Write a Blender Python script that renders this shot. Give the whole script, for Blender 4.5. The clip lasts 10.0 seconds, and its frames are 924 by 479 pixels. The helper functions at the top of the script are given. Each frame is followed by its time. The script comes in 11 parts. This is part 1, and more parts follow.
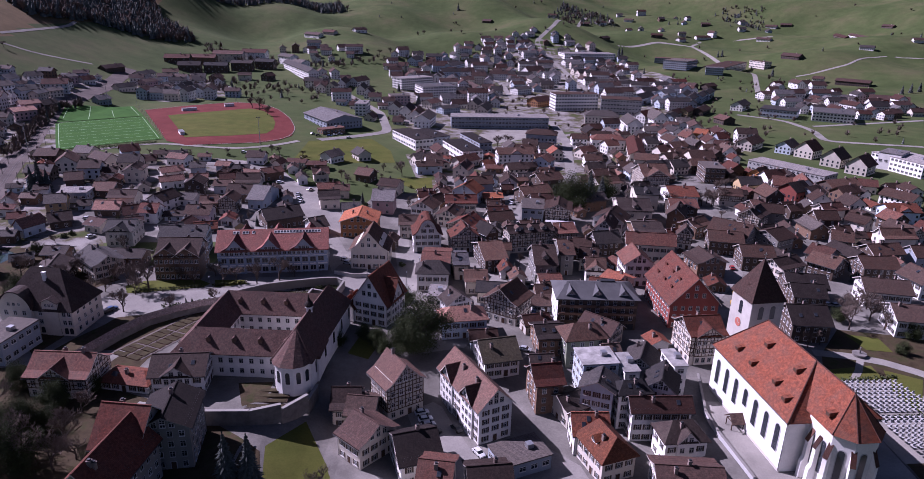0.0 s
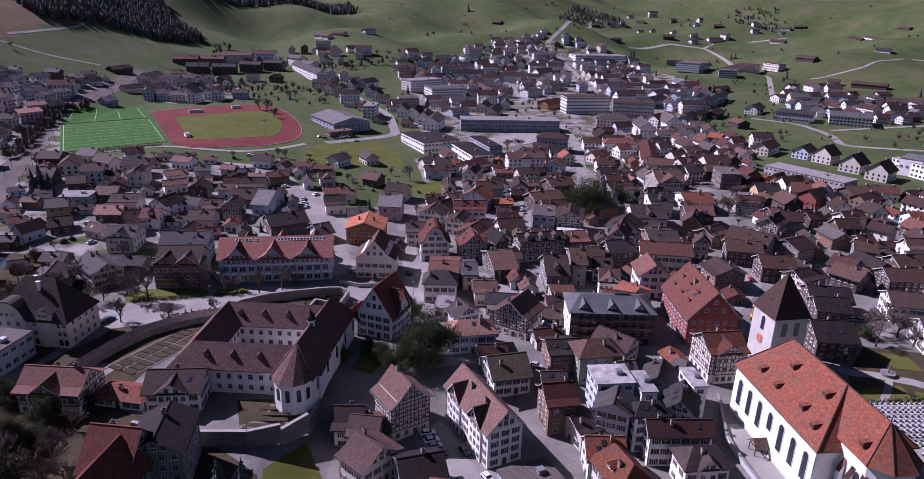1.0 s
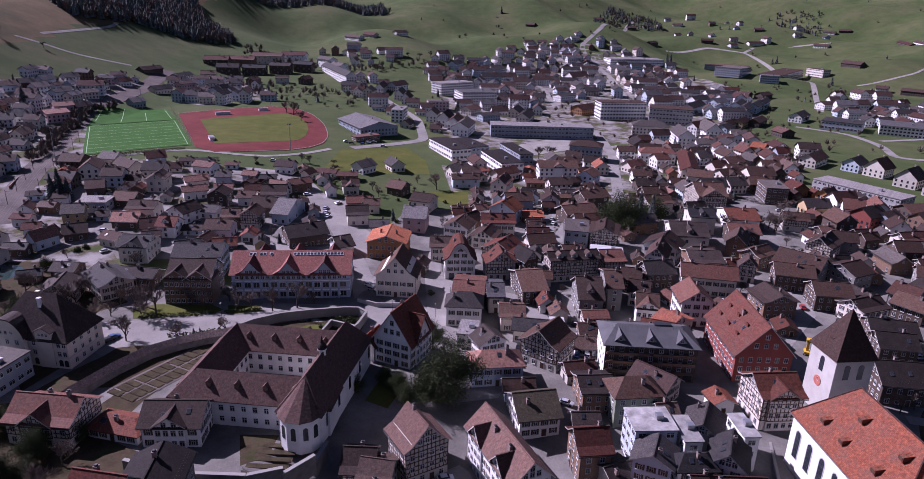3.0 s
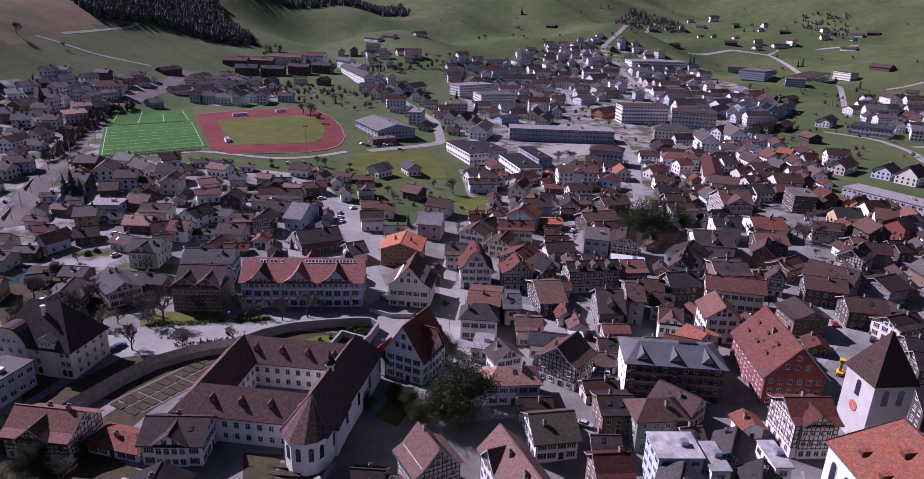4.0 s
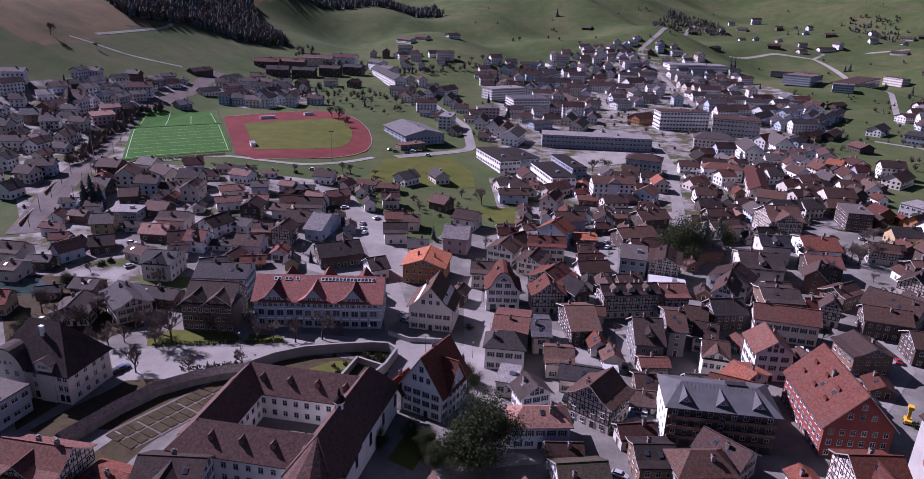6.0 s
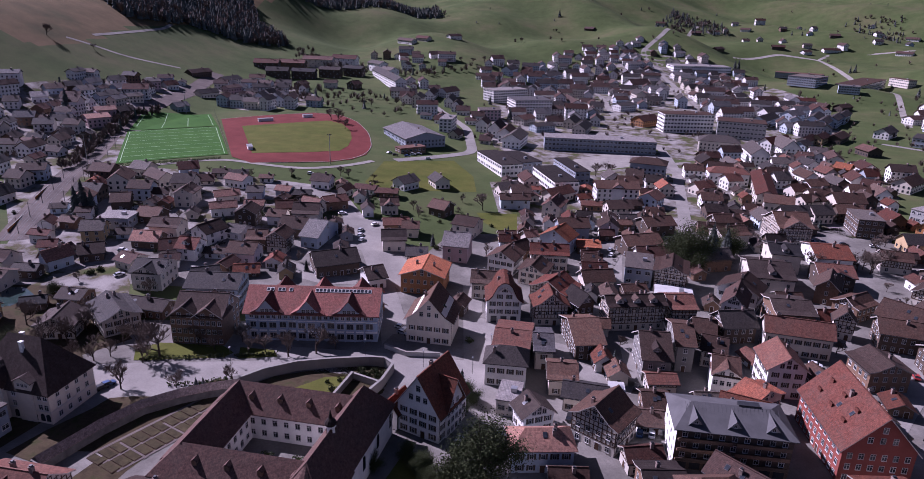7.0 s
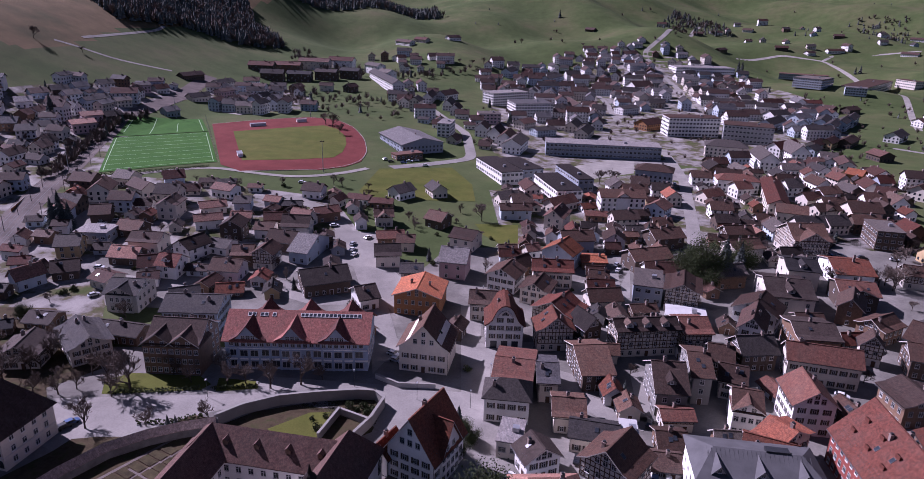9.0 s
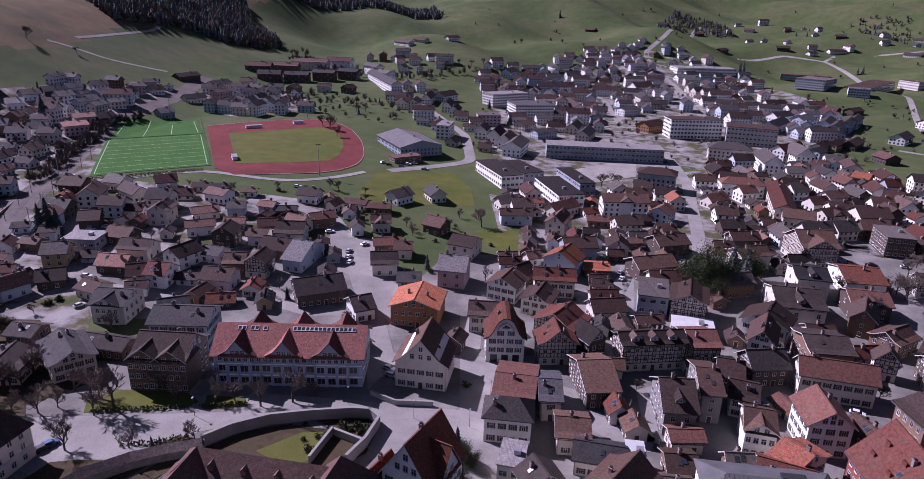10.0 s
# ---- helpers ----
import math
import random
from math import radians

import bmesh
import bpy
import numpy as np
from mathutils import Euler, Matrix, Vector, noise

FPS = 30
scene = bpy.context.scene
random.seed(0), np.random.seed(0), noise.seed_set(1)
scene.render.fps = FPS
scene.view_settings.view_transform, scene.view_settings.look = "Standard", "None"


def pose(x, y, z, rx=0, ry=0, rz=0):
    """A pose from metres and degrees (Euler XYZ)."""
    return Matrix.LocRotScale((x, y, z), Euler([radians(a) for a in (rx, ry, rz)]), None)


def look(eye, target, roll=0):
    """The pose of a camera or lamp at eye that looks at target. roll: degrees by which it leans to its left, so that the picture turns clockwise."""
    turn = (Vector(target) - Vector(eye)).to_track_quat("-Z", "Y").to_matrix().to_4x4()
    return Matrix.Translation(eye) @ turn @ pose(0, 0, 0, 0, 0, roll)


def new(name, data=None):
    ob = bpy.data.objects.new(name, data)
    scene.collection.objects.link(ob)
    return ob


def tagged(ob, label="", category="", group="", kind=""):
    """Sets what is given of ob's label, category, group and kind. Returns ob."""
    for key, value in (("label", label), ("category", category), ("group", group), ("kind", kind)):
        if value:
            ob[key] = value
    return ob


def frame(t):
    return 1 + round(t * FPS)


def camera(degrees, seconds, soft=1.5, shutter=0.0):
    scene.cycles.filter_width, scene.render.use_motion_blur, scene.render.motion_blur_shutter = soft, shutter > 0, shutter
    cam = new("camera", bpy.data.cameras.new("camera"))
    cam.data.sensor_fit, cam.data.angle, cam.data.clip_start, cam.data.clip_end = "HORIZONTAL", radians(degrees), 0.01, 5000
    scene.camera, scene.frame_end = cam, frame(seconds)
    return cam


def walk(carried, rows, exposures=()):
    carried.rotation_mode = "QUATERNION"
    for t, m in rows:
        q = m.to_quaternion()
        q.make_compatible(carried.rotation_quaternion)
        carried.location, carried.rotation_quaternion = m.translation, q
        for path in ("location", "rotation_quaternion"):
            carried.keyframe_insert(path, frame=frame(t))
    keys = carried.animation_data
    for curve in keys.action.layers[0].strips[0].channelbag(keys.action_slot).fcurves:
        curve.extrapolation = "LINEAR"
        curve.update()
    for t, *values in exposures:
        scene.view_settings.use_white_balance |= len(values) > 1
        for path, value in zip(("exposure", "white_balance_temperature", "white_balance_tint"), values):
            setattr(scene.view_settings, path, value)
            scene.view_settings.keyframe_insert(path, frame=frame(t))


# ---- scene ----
cam = camera(69.67, 10.0, 0.6)
# seconds, eye x y z, yaw, pitch, roll
ROWS = [
    (0, 0.00, 0.00, 110.00, 0.473, -19.988, 1.364),
    (0.5, -0.20, 4.91, 109.89, 0.692, -19.952, 1.382),
    (1, -0.23, 9.59, 109.86, 1.274, -19.909, 1.423),
    (1.5, -0.15, 14.39, 109.86, 1.861, -19.894, 1.516),
    (2, -0.07, 19.20, 109.79, 2.539, -19.859, 1.523),
    (2.5, -0.06, 23.79, 109.96, 3.192, -19.866, 1.593),
    (4, -0.16, 37.15, 110.18, 5.548, -19.836, 1.752),
    (4.5, -0.25, 41.77, 110.29, 6.336, -19.844, 1.801),
    (5, -0.41, 46.37, 110.36, 7.151, -19.847, 1.843),
    (5.5, -0.56, 50.82, 110.58, 7.954, -19.864, 1.898),
    (7, -1.37, 64.49, 110.84, 8.546, -19.807, 1.874),
    (7.5, -1.89, 69.11, 110.88, 8.539, -19.802, 1.851),
    (8, -2.36, 73.65, 111.01, 8.535, -19.803, 1.816),
    (8.5, -2.93, 78.05, 111.11, 8.536, -19.785, 1.826),
    (9, -3.39, 82.61, 111.04, 8.541, -19.762, 1.773),
    (9.5, -4.14, 87.13, 111.12, 8.494, -19.766, 1.795),
    (10, -4.68, 91.65, 111.17, 8.489, -19.771, 1.798),
]
walk(cam, [(t, pose(x, y, z, 90 + pitch, 0, yaw) @ pose(0, 0, 0, 0, 0, roll)) for t, x, y, z, yaw, pitch, roll in ROWS],
     [(0.0, 0.61, 5190, 44), (10.0, 0.61, 5190, 44)])

# ---- light ----
SUN_AZ, SUN_EL = 157.0, 40.0      # degrees counter-clockwise from +x, and up
world = bpy.data.worlds.new("world")
scene.world = world
world.use_nodes = True
sky = world.node_tree.nodes.new("ShaderNodeTexSky")
sky.sky_type, sky.sun_disc = "NISHITA", False
sky.sun_elevation, sky.sun_rotation = radians(SUN_EL), radians(90 - SUN_AZ)
sky.altitude, sky.air_density, sky.dust_density = 800, 0.95, 2.6
world.node_tree.links.new(sky.outputs[0], world.node_tree.nodes["Background"].inputs[0])
world.node_tree.nodes["Background"].inputs[1].default_value = 0.03
sun_data = bpy.data.lights.new("sun", "SUN")
sun_data.energy, sun_data.angle, sun_data.color = 6.0, radians(0.6), (1.0, 0.90, 0.80)
sun = new("sun", sun_data)
a, e = radians(SUN_AZ), radians(SUN_EL)
sun.matrix_world = look((300 * math.cos(a) * math.cos(e), 300 * math.sin(a) * math.cos(e), 300 * math.sin(e)), (0, 0, 0))


# ---- materials ----
def nodes_of(name):
    m = bpy.data.materials.new(name)
    m.use_nodes = True
    nt = m.node_tree
    return m, nt, nt.nodes["Principled BSDF"]


def noise_node(nt, coord, scale, detail=4.0, rough=0.6):
    n = nt.nodes.new("ShaderNodeTexNoise")
    n.inputs["Scale"].default_value, n.inputs["Detail"].default_value, n.inputs["Roughness"].default_value = scale, detail, rough
    nt.links.new(coord, n.inputs["Vector"])
    return n.outputs["Fac"]


def ramp_node(nt, fac, stops):
    r = nt.nodes.new("ShaderNodeValToRGB")
    nt.links.new(fac, r.inputs[0])
    while len(r.color_ramp.elements) < len(stops):
        r.color_ramp.elements.new(0.5)
    for el, (p, c) in zip(r.color_ramp.elements, stops):
        el.position, el.color = p, (*c, 1)
    return r.outputs[0]


def mix_node(nt, fac, a, b, mode="MIX"):
    n = nt.nodes.new("ShaderNodeMixRGB")
    n.blend_type = mode
    for i, v in enumerate((fac, a, b)):
        if isinstance(v, (int, float)):
            n.inputs[i].default_value = v
        elif isinstance(v, tuple):
            n.inputs[i].default_value = (*v, 1)
        else:
            nt.links.new(v, n.inputs[i])
    return n.outputs[0]


def math_node(nt, op, a, b=0.0):
    n = nt.nodes.new("ShaderNodeMath")
    n.operation = op
    for i, v in enumerate((a, b)):
        if isinstance(v, (int, float)):
            n.inputs[i].default_value = v
        else:
            nt.links.new(v, n.inputs[i])
    return n.outputs[0]


def bump_node(nt, bsdf, height, strength, dist):
    b = nt.nodes.new("ShaderNodeBump")
    b.inputs["Strength"].default_value, b.inputs["Distance"].default_value = strength, dist
    nt.links.new(height, b.inputs["Height"])
    nt.links.new(b.outputs[0], bsdf.inputs["Normal"])


def scaled(c, k):
    return tuple(min(1.0, v * k) for v in c)


def plain(name, color, rough=0.8, metal=0.0, scale=0.6, spread=0.25, fine=9.0, vary=0.12, bump=0.02):
    """A surface with stains, grain and a shade of its own for each thing."""
    m, nt, bsdf = nodes_of(name)
    co = nt.nodes.new("ShaderNodeTexCoord").outputs["Object"]
    big = noise_node(nt, co, scale)
    col = ramp_node(nt, big, [(0.3, scaled(color, 1 - spread)), (0.7, scaled(color, 1 + spread * 0.6))])
    grain = noise_node(nt, co, fine, 3.0)
    col = mix_node(nt, 0.35, col, ramp_node(nt, grain, [(0.3, (0.7, 0.7, 0.7)), (0.7, (1.0, 1.0, 1.0))]), "MULTIPLY")
    info = nt.nodes.new("ShaderNodeObjectInfo")
    tone = ramp_node(nt, info.outputs["Random"], [(0.0, (1 - vary,) * 3), (1.0, (1.0, 1.0, 1.0))])
    col = mix_node(nt, 1.0, col, tone, "MULTIPLY")
    nt.links.new(col, bsdf.inputs["Base Color"])
    bsdf.inputs["Roughness"].default_value, bsdf.inputs["Metallic"].default_value = rough, metal
    if rough > 0.5:
        bsdf.inputs["Specular IOR Level"].default_value = 0.2
    if bump:
        bump_node(nt, bsdf, grain, 0.4, bump)
    return m


def tiled_roof(name, color, rough=0.78, moss=0.3, each=True):
    """Courses of roof tiles: rows follow the height, ribs the ridge; single tiles differ, with moss and runs of dirt."""
    m, nt, bsdf = nodes_of(name)
    co = nt.nodes.new("ShaderNodeTexCoord").outputs["Object"]
    sep = nt.nodes.new("ShaderNodeSeparateXYZ")
    nt.links.new(co, sep.inputs[0])
    flat = math_node(nt, "ADD", sep.outputs["X"], math_node(nt, "MULTIPLY", sep.outputs["Y"], 0.35))
    rows = math_node(nt, "FRACT", math_node(nt, "MULTIPLY", sep.outputs["Z"], 4.6))
    ribs = math_node(nt, "FRACT", math_node(nt, "MULTIPLY", flat, 4.2))
    cell = nt.nodes.new("ShaderNodeCombineXYZ")
    nt.links.new(math_node(nt, "FLOOR", math_node(nt, "MULTIPLY", flat, 4.2)), cell.inputs[0])
    nt.links.new(math_node(nt, "FLOOR", math_node(nt, "MULTIPLY", sep.outputs["Z"], 4.6)), cell.inputs[1])
    white = nt.nodes.new("ShaderNodeTexWhiteNoise")
    nt.links.new(cell.outputs[0], white.inputs[0])
    big = noise_node(nt, co, 0.28, 5.0, 0.65)
    mid = noise_node(nt, co, 1.4, 5.0, 0.75)
    fine = noise_node(nt, co, 9.0, 2.0)
    col = ramp_node(nt, mid, [(0.3, scaled(color, 0.5)), (0.5, scaled(color, 0.95)), (0.72, scaled(color, 1.5))])
    col = mix_node(nt, 0.5, col, ramp_node(nt, white.outputs["Value"], [(0.0, (0.6, 0.6, 0.62)), (0.5, (0.95, 0.93, 0.9)), (1.0, (1.3, 1.22, 1.15))]), "MULTIPLY")
    col = mix_node(nt, math_node(nt, "MULTIPLY", ramp_node(nt, big, [(0.42, (0, 0, 0)), (0.7, (1, 1, 1))]), moss), col, (0.085, 0.072, 0.06))
    col = mix_node(nt, 0.55, col, ramp_node(nt, rows, [(0.0, (0.45, 0.45, 0.45)), (0.3, (1, 1, 1))]), "MULTIPLY")
    col = mix_node(nt, 0.45, col, ramp_node(nt, ribs, [(0.0, (0.5, 0.5, 0.5)), (0.3, (1, 1, 1))]), "MULTIPLY")
    col = mix_node(nt, 0.4, col, ramp_node(nt, fine, [(0.3, (0.65, 0.65, 0.65)), (0.7, (1.15, 1.15, 1.15))]), "MULTIPLY")
    info = nt.nodes.new("ShaderNodeObjectInfo")
    tone = ramp_node(nt, info.outputs["Random"], [(0.0, (0.4, 0.4, 0.42)), (0.4, (0.62, 0.61, 0.61)), (0.75, (0.9, 0.87, 0.85)), (1.0, (1.4, 1.36, 1.3))])
    if each:
        col = mix_node(nt, 1.0, col, tone, "MULTIPLY")
    nt.links.new(col, bsdf.inputs["Base Color"])
    bsdf.inputs["Roughness"].default_value = rough
    bsdf.inputs["Specular IOR Level"].default_value = 0.12
    bump_node(nt, bsdf, math_node(nt, "ADD", rows, math_node(nt, "MULTIPLY", ribs, 0.6)), 0.6, 0.045)
    return m


def shingled_wall(name, color):
    """Timber shingle or board cladding."""
    m, nt, bsdf = nodes_of(name)
    co = nt.nodes.new("ShaderNodeTexCoord").outputs["Object"]
    sep = nt.nodes.new("ShaderNodeSeparateXYZ")
    nt.links.new(co, sep.inputs[0])
    rows = math_node(nt, "FRACT", math_node(nt, "MULTIPLY", sep.outputs["Z"], 3.0))
    mid = noise_node(nt, co, 1.2, 5.0, 0.7)
    col = ramp_node(nt, mid, [(0.3, scaled(color, 0.65)), (0.7, scaled(color, 1.25))])
    col = mix_node(nt, 0.7, col, ramp_node(nt, rows, [(0.0, (0.55, 0.55, 0.55)), (0.2, (1, 1, 1))]), "MULTIPLY")
    info = nt.nodes.new("ShaderNodeObjectInfo")
    col = mix_node(nt, 1.0, col, ramp_node(nt, info.outputs["Random"], [(0.0, (0.75, 0.75, 0.75)), (1.0, (1.1, 1.05, 1.0))]), "MULTIPLY")
    nt.links.new(col, bsdf.inputs["Base Color"])
    bsdf.inputs["Roughness"].default_value = 0.8
    bump_node(nt, bsdf, rows, 0.5, 0.03)
    return m


def land(name, stops, scale=0.012, fine=0.35, rough=0.95):
    """Ground cover by world place, at three scales."""
    m, nt, bsdf = nodes_of(name)
    co = nt.nodes.new("ShaderNodeNewGeometry").outputs["Position"]
    big = noise_node(nt, co, scale, 6.0, 0.62)
    col = ramp_node(nt, big, stops)
    mid = noise_node(nt, co, fine * 0.18, 5.0, 0.65)
    col = mix_node(nt, 0.55, col, ramp_node(nt, mid, [(0.3, (0.62, 0.62, 0.6)), (0.7, (1.1, 1.1, 1.05))]), "MULTIPLY")
    f = noise_node(nt, co, fine * 3, 4.0, 0.7)
    col = mix_node(nt, 0.45, col, ramp_node(nt, f, [(0.3, (0.6, 0.6, 0.6)), (0.7, (1.1, 1.1, 1.1))]), "MULTIPLY")
    nt.links.new(col, bsdf.inputs["Base Color"])
    bsdf.inputs["Roughness"].default_value = rough
    bsdf.inputs["Specular IOR Level"].default_value = 0.06
    bump_node(nt, bsdf, f, 0.4, 0.15)
    return m


M = {
    "grass": land("meadow_grass", [(0.30, (0.046, 0.064, 0.022)), (0.46, (0.058, 0.077, 0.028)), (0.58, (0.074, 0.086, 0.035)), (0.74, (0.095, 0.09, 0.046))]),
    "drygrass": land("dry_hill_grass", [(0.3, (0.07, 0.064, 0.03)), (0.5, (0.12, 0.088, 0.045)), (0.7, (0.15, 0.105, 0.058))], 0.02),
    "lawn": land("mown_lawn", [(0.3, (0.066, 0.080, 0.016)), (0.7, (0.098, 0.097, 0.024))], 0.05, 0.6),
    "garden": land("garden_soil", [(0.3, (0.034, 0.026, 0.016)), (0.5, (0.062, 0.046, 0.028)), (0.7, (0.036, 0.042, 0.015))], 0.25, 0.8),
    "turf": land("artificial_turf", [(0.3, (0.034, 0.092, 0.017)), (0.7, (0.044, 0.107, 0.02))], 0.06, 0.5),
    "track": land("red_running_track", [(0.3, (0.115, 0.03, 0.028)), (0.7, (0.15, 0.042, 0.038))], 0.04, 0.6),
    "asphalt": land("worn_asphalt", [(0.3, (0.10, 0.093, 0.085)), (0.5, (0.155, 0.144, 0.132)), (0.72, (0.24, 0.224, 0.206))], 0.06, 0.5),
    "yard": land("yards_and_gardens", [(0.36, (0.05, 0.062, 0.02)), (0.45, (0.085, 0.075, 0.045)), (0.50, (0.15, 0.136, 0.127)), (0.62, (0.25, 0.232, 0.22))], 0.07, 0.5),
    "road": land("road_asphalt", [(0.3, (0.185, 0.172, 0.160)), (0.7, (0.255, 0.238, 0.222))], 0.05, 0.6),
    "gravel": land("pale_gravel", [(0.3, (0.2, 0.186, 0.168)), (0.7, (0.29, 0.27, 0.245))], 0.08, 0.9),
    "ballast": land("rail_ballast", [(0.3, (0.09, 0.075, 0.07)), (0.7, (0.15, 0.125, 0.115))], 0.08, 0.9),
    "water": plain("pond_water", (0.03, 0.05, 0.045), 0.08, bump=0),
    "timberbeam": plain("dark_timber", (0.075, 0.042, 0.028), 0.8),
    "verge": plain("pale_verge_board", (0.6, 0.55, 0.5), 0.8, vary=0.6),
    "frame": plain("white_window_frame", (0.62, 0.6, 0.58), 0.6, vary=0.5),
    "glass": plain("window_glass", (0.03, 0.034, 0.042), 0.16, bump=0),
    "shutter": plain("painted_shutter", (0.10, 0.075, 0.06), 0.7, vary=0.5),
    "chimney": plain("chimney_plaster", (0.25, 0.19, 0.165), 0.85),
    "stonewall": plain("old_stone_wall", (0.17, 0.155, 0.145), 0.9, scale=0.4, spread=0.35),
    "bark": plain("bare_bark", (0.075, 0.055, 0.045), 0.9),
    "twig": plain("bare_twigs", (0.125, 0.095, 0.078), 0.9),
    # needle colour lifted towards grey: haze over the far woods is painted in
    "needle": plain("conifer_needles", (0.1, 0.112, 0.1), 0.9, scale=1.5, spread=0.5, fine=5.0, vary=0.4),
    "leaf": plain("evergreen_leaves", (0.055, 0.068, 0.026), 0.95, scale=1.5, spread=0.5, fine=5.0, vary=0.3),
    "hedge": plain("clipped_hedge", (0.032, 0.042, 0.02), 0.9, scale=1.0, spread=0.5),
    "metal": plain("galvanised_metal", (0.42, 0.42, 0.44), 0.4, 0.7),
    "darkmetal": plain("dark_metal", (0.06, 0.06, 0.065), 0.45, 0.6),
    "rubber": plain("tyre_rubber", (0.02, 0.02, 0.021), 0.9),
    "line": plain("worn_line_paint", (0.24, 0.36, 0.2), 0.8),
    "yellow": plain("yellow_paint", (0.6, 0.36, 0.02), 0.5),
    "orangepaint": plain("orange_boarding", (0.5, 0.2, 0.06), 0.7),
    "bed": land("planting_bed", [(0.35, (0.034, 0.027, 0.017)), (0.65, (0.066, 0.054, 0.03))], 0.4, 0.9),
    "gold": plain("clock_dial", (0.42, 0.14, 0.10), 0.5),
}
ROOFS = {
    "brown": (0.088, 0.050, 0.038), "darkbrown": (0.038, 0.028, 0.026), "redbrown": (0.112, 0.051, 0.039), "red": (0.138, 0.046, 0.032),
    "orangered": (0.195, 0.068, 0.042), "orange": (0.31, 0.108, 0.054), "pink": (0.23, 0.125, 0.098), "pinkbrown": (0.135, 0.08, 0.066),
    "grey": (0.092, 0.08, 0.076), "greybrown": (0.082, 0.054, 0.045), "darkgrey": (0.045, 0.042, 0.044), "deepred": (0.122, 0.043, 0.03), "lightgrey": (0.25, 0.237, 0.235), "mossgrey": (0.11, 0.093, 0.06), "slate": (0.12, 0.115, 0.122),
}
for key, c in ROOFS.items():
    M["roof_" + key] = tiled_roof(key + "_roof_tiles", c, each=key != "deepred")
WALLS = {
    "white": (0.80, 0.775, 0.74), "cream": (0.64, 0.575, 0.49), "ochre": (0.46, 0.33, 0.18), "paleblue": (0.50, 0.56, 0.62), "bluegrey": (0.30, 0.33, 0.37),
    "pinkwall": (0.50, 0.36, 0.36), "redwall": (0.24, 0.07, 0.055), "greenwall": (0.21, 0.225, 0.165), "stone": (0.24, 0.225, 0.205), "timber": (0.58, 0.53, 0.46), "concrete": (0.42, 0.41, 0.40), "limewash": (0.5, 0.47, 0.43),
}
for key, c in WALLS.items():
    M["wall_" + key] = plain(key + "_plaster", c, 0.9, scale=0.25, spread=0.14, fine=3.0, vary=0.2)
M["wall_pale"] = plain("pale_roof_sheet", (0.3, 0.285, 0.272), 0.7, scale=0.35, spread=0.5, vary=0.3)
for key, c in {"wood": (0.165, 0.1, 0.064), "darkwood": (0.075, 0.05, 0.037), "orangewood": (0.36, 0.165, 0.06)}.items():
    M["wall_" + key] = shingled_wall(key + "_cladding", c)


# ---- mesh helpers ----
def mesh_from(name, verts, faces, mats, slots=None, smooth=False):
    me = bpy.data.meshes.new(name)
    me.from_pydata([tuple(v) for v in verts], [], faces)
    for m in mats:
        me.materials.append(m)
    if slots:
        me.polygons.foreach_set("material_index", slots)
    if smooth:
        me.polygons.foreach_set("use_smooth", [True] * len(faces))
    me.update()
    return me


class Shape:
    """Collects solids into one mesh."""

    def __init__(self):
        self.v, self.f, self.s = [], [], []

    def add(self, verts, faces, slot=0):
        n = len(self.v)
        self.v += [tuple(v) for v in verts]
        self.f += [tuple(i + n for i in f) for f in faces]
        self.s += [slot] * len(faces)
        return self

    def box(self, x0, y0, z0, x1, y1, z1, slot=0, m=None):
        vs = [Vector((x, y, z)) for z in (z0, z1) for y in (y0, y1) for x in (x0, x1)]
        if m is not None:
            vs = [m @ v for v in vs]
        return self.add(vs, [(0, 2, 3, 1), (4, 5, 7, 6), (0, 1, 5, 4), (2, 6, 7, 3), (0, 4, 6, 2), (1, 3, 7, 5)], slot)

    def prism(self, profile, axis_from, axis_to, slot=0, m=None, along="x"):
        """A closed outline in the (y, z) plane, drawn out along x (or (x, z) along y)."""
        n = len(profile)
        put = (lambda a, p: Vector((a, p[0], p[1]))) if along == "x" else (lambda a, p: Vector((p[0], a, p[1])))
        vs = [put(axis_from, p) for p in profile] + [put(axis_to, p) for p in profile]
        if m is not None:
            vs = [m @ v for v in vs]
        fs = [tuple(range(n - 1, -1, -1)), tuple(range(n, 2 * n))] + [(i, (i + 1) % n, n + (i + 1) % n, n + i) for i in range(n)]
        return self.add(vs, fs, slot)

    def tube(self, p, q, r0, r1, sides=6, slot=0):
        p, q = Vector(p), Vector(q)
        d = (q - p).normalized()
        u = d.orthogonal().normalized()
        w = d.cross(u)
        ring = [(math.cos(2 * math.pi * i / sides), math.sin(2 * math.pi * i / sides)) for i in range(sides)]
        vs = [p + (u * c + w * s) * r0 for c, s in ring] + [q + (u * c + w * s) * r1 for c, s in ring]
        fs = [(i, (i + 1) % sides, sides + (i + 1) % sides, sides + i) for i in range(sides)]
        return self.add(vs, fs + [tuple(range(sides - 1, -1, -1)), tuple(range(sides, 2 * sides))], slot)

    def mesh(self, name, *mats, smooth=False):
        return mesh_from(name, self.v, self.f, mats, self.s, smooth)


def part(name, mesh, parent, label="", m=None):
    ob = new(name, mesh)
    ob.parent = parent
    if m is not None:
        ob.matrix_local = m
    if label:
        ob["label"] = label
    return ob


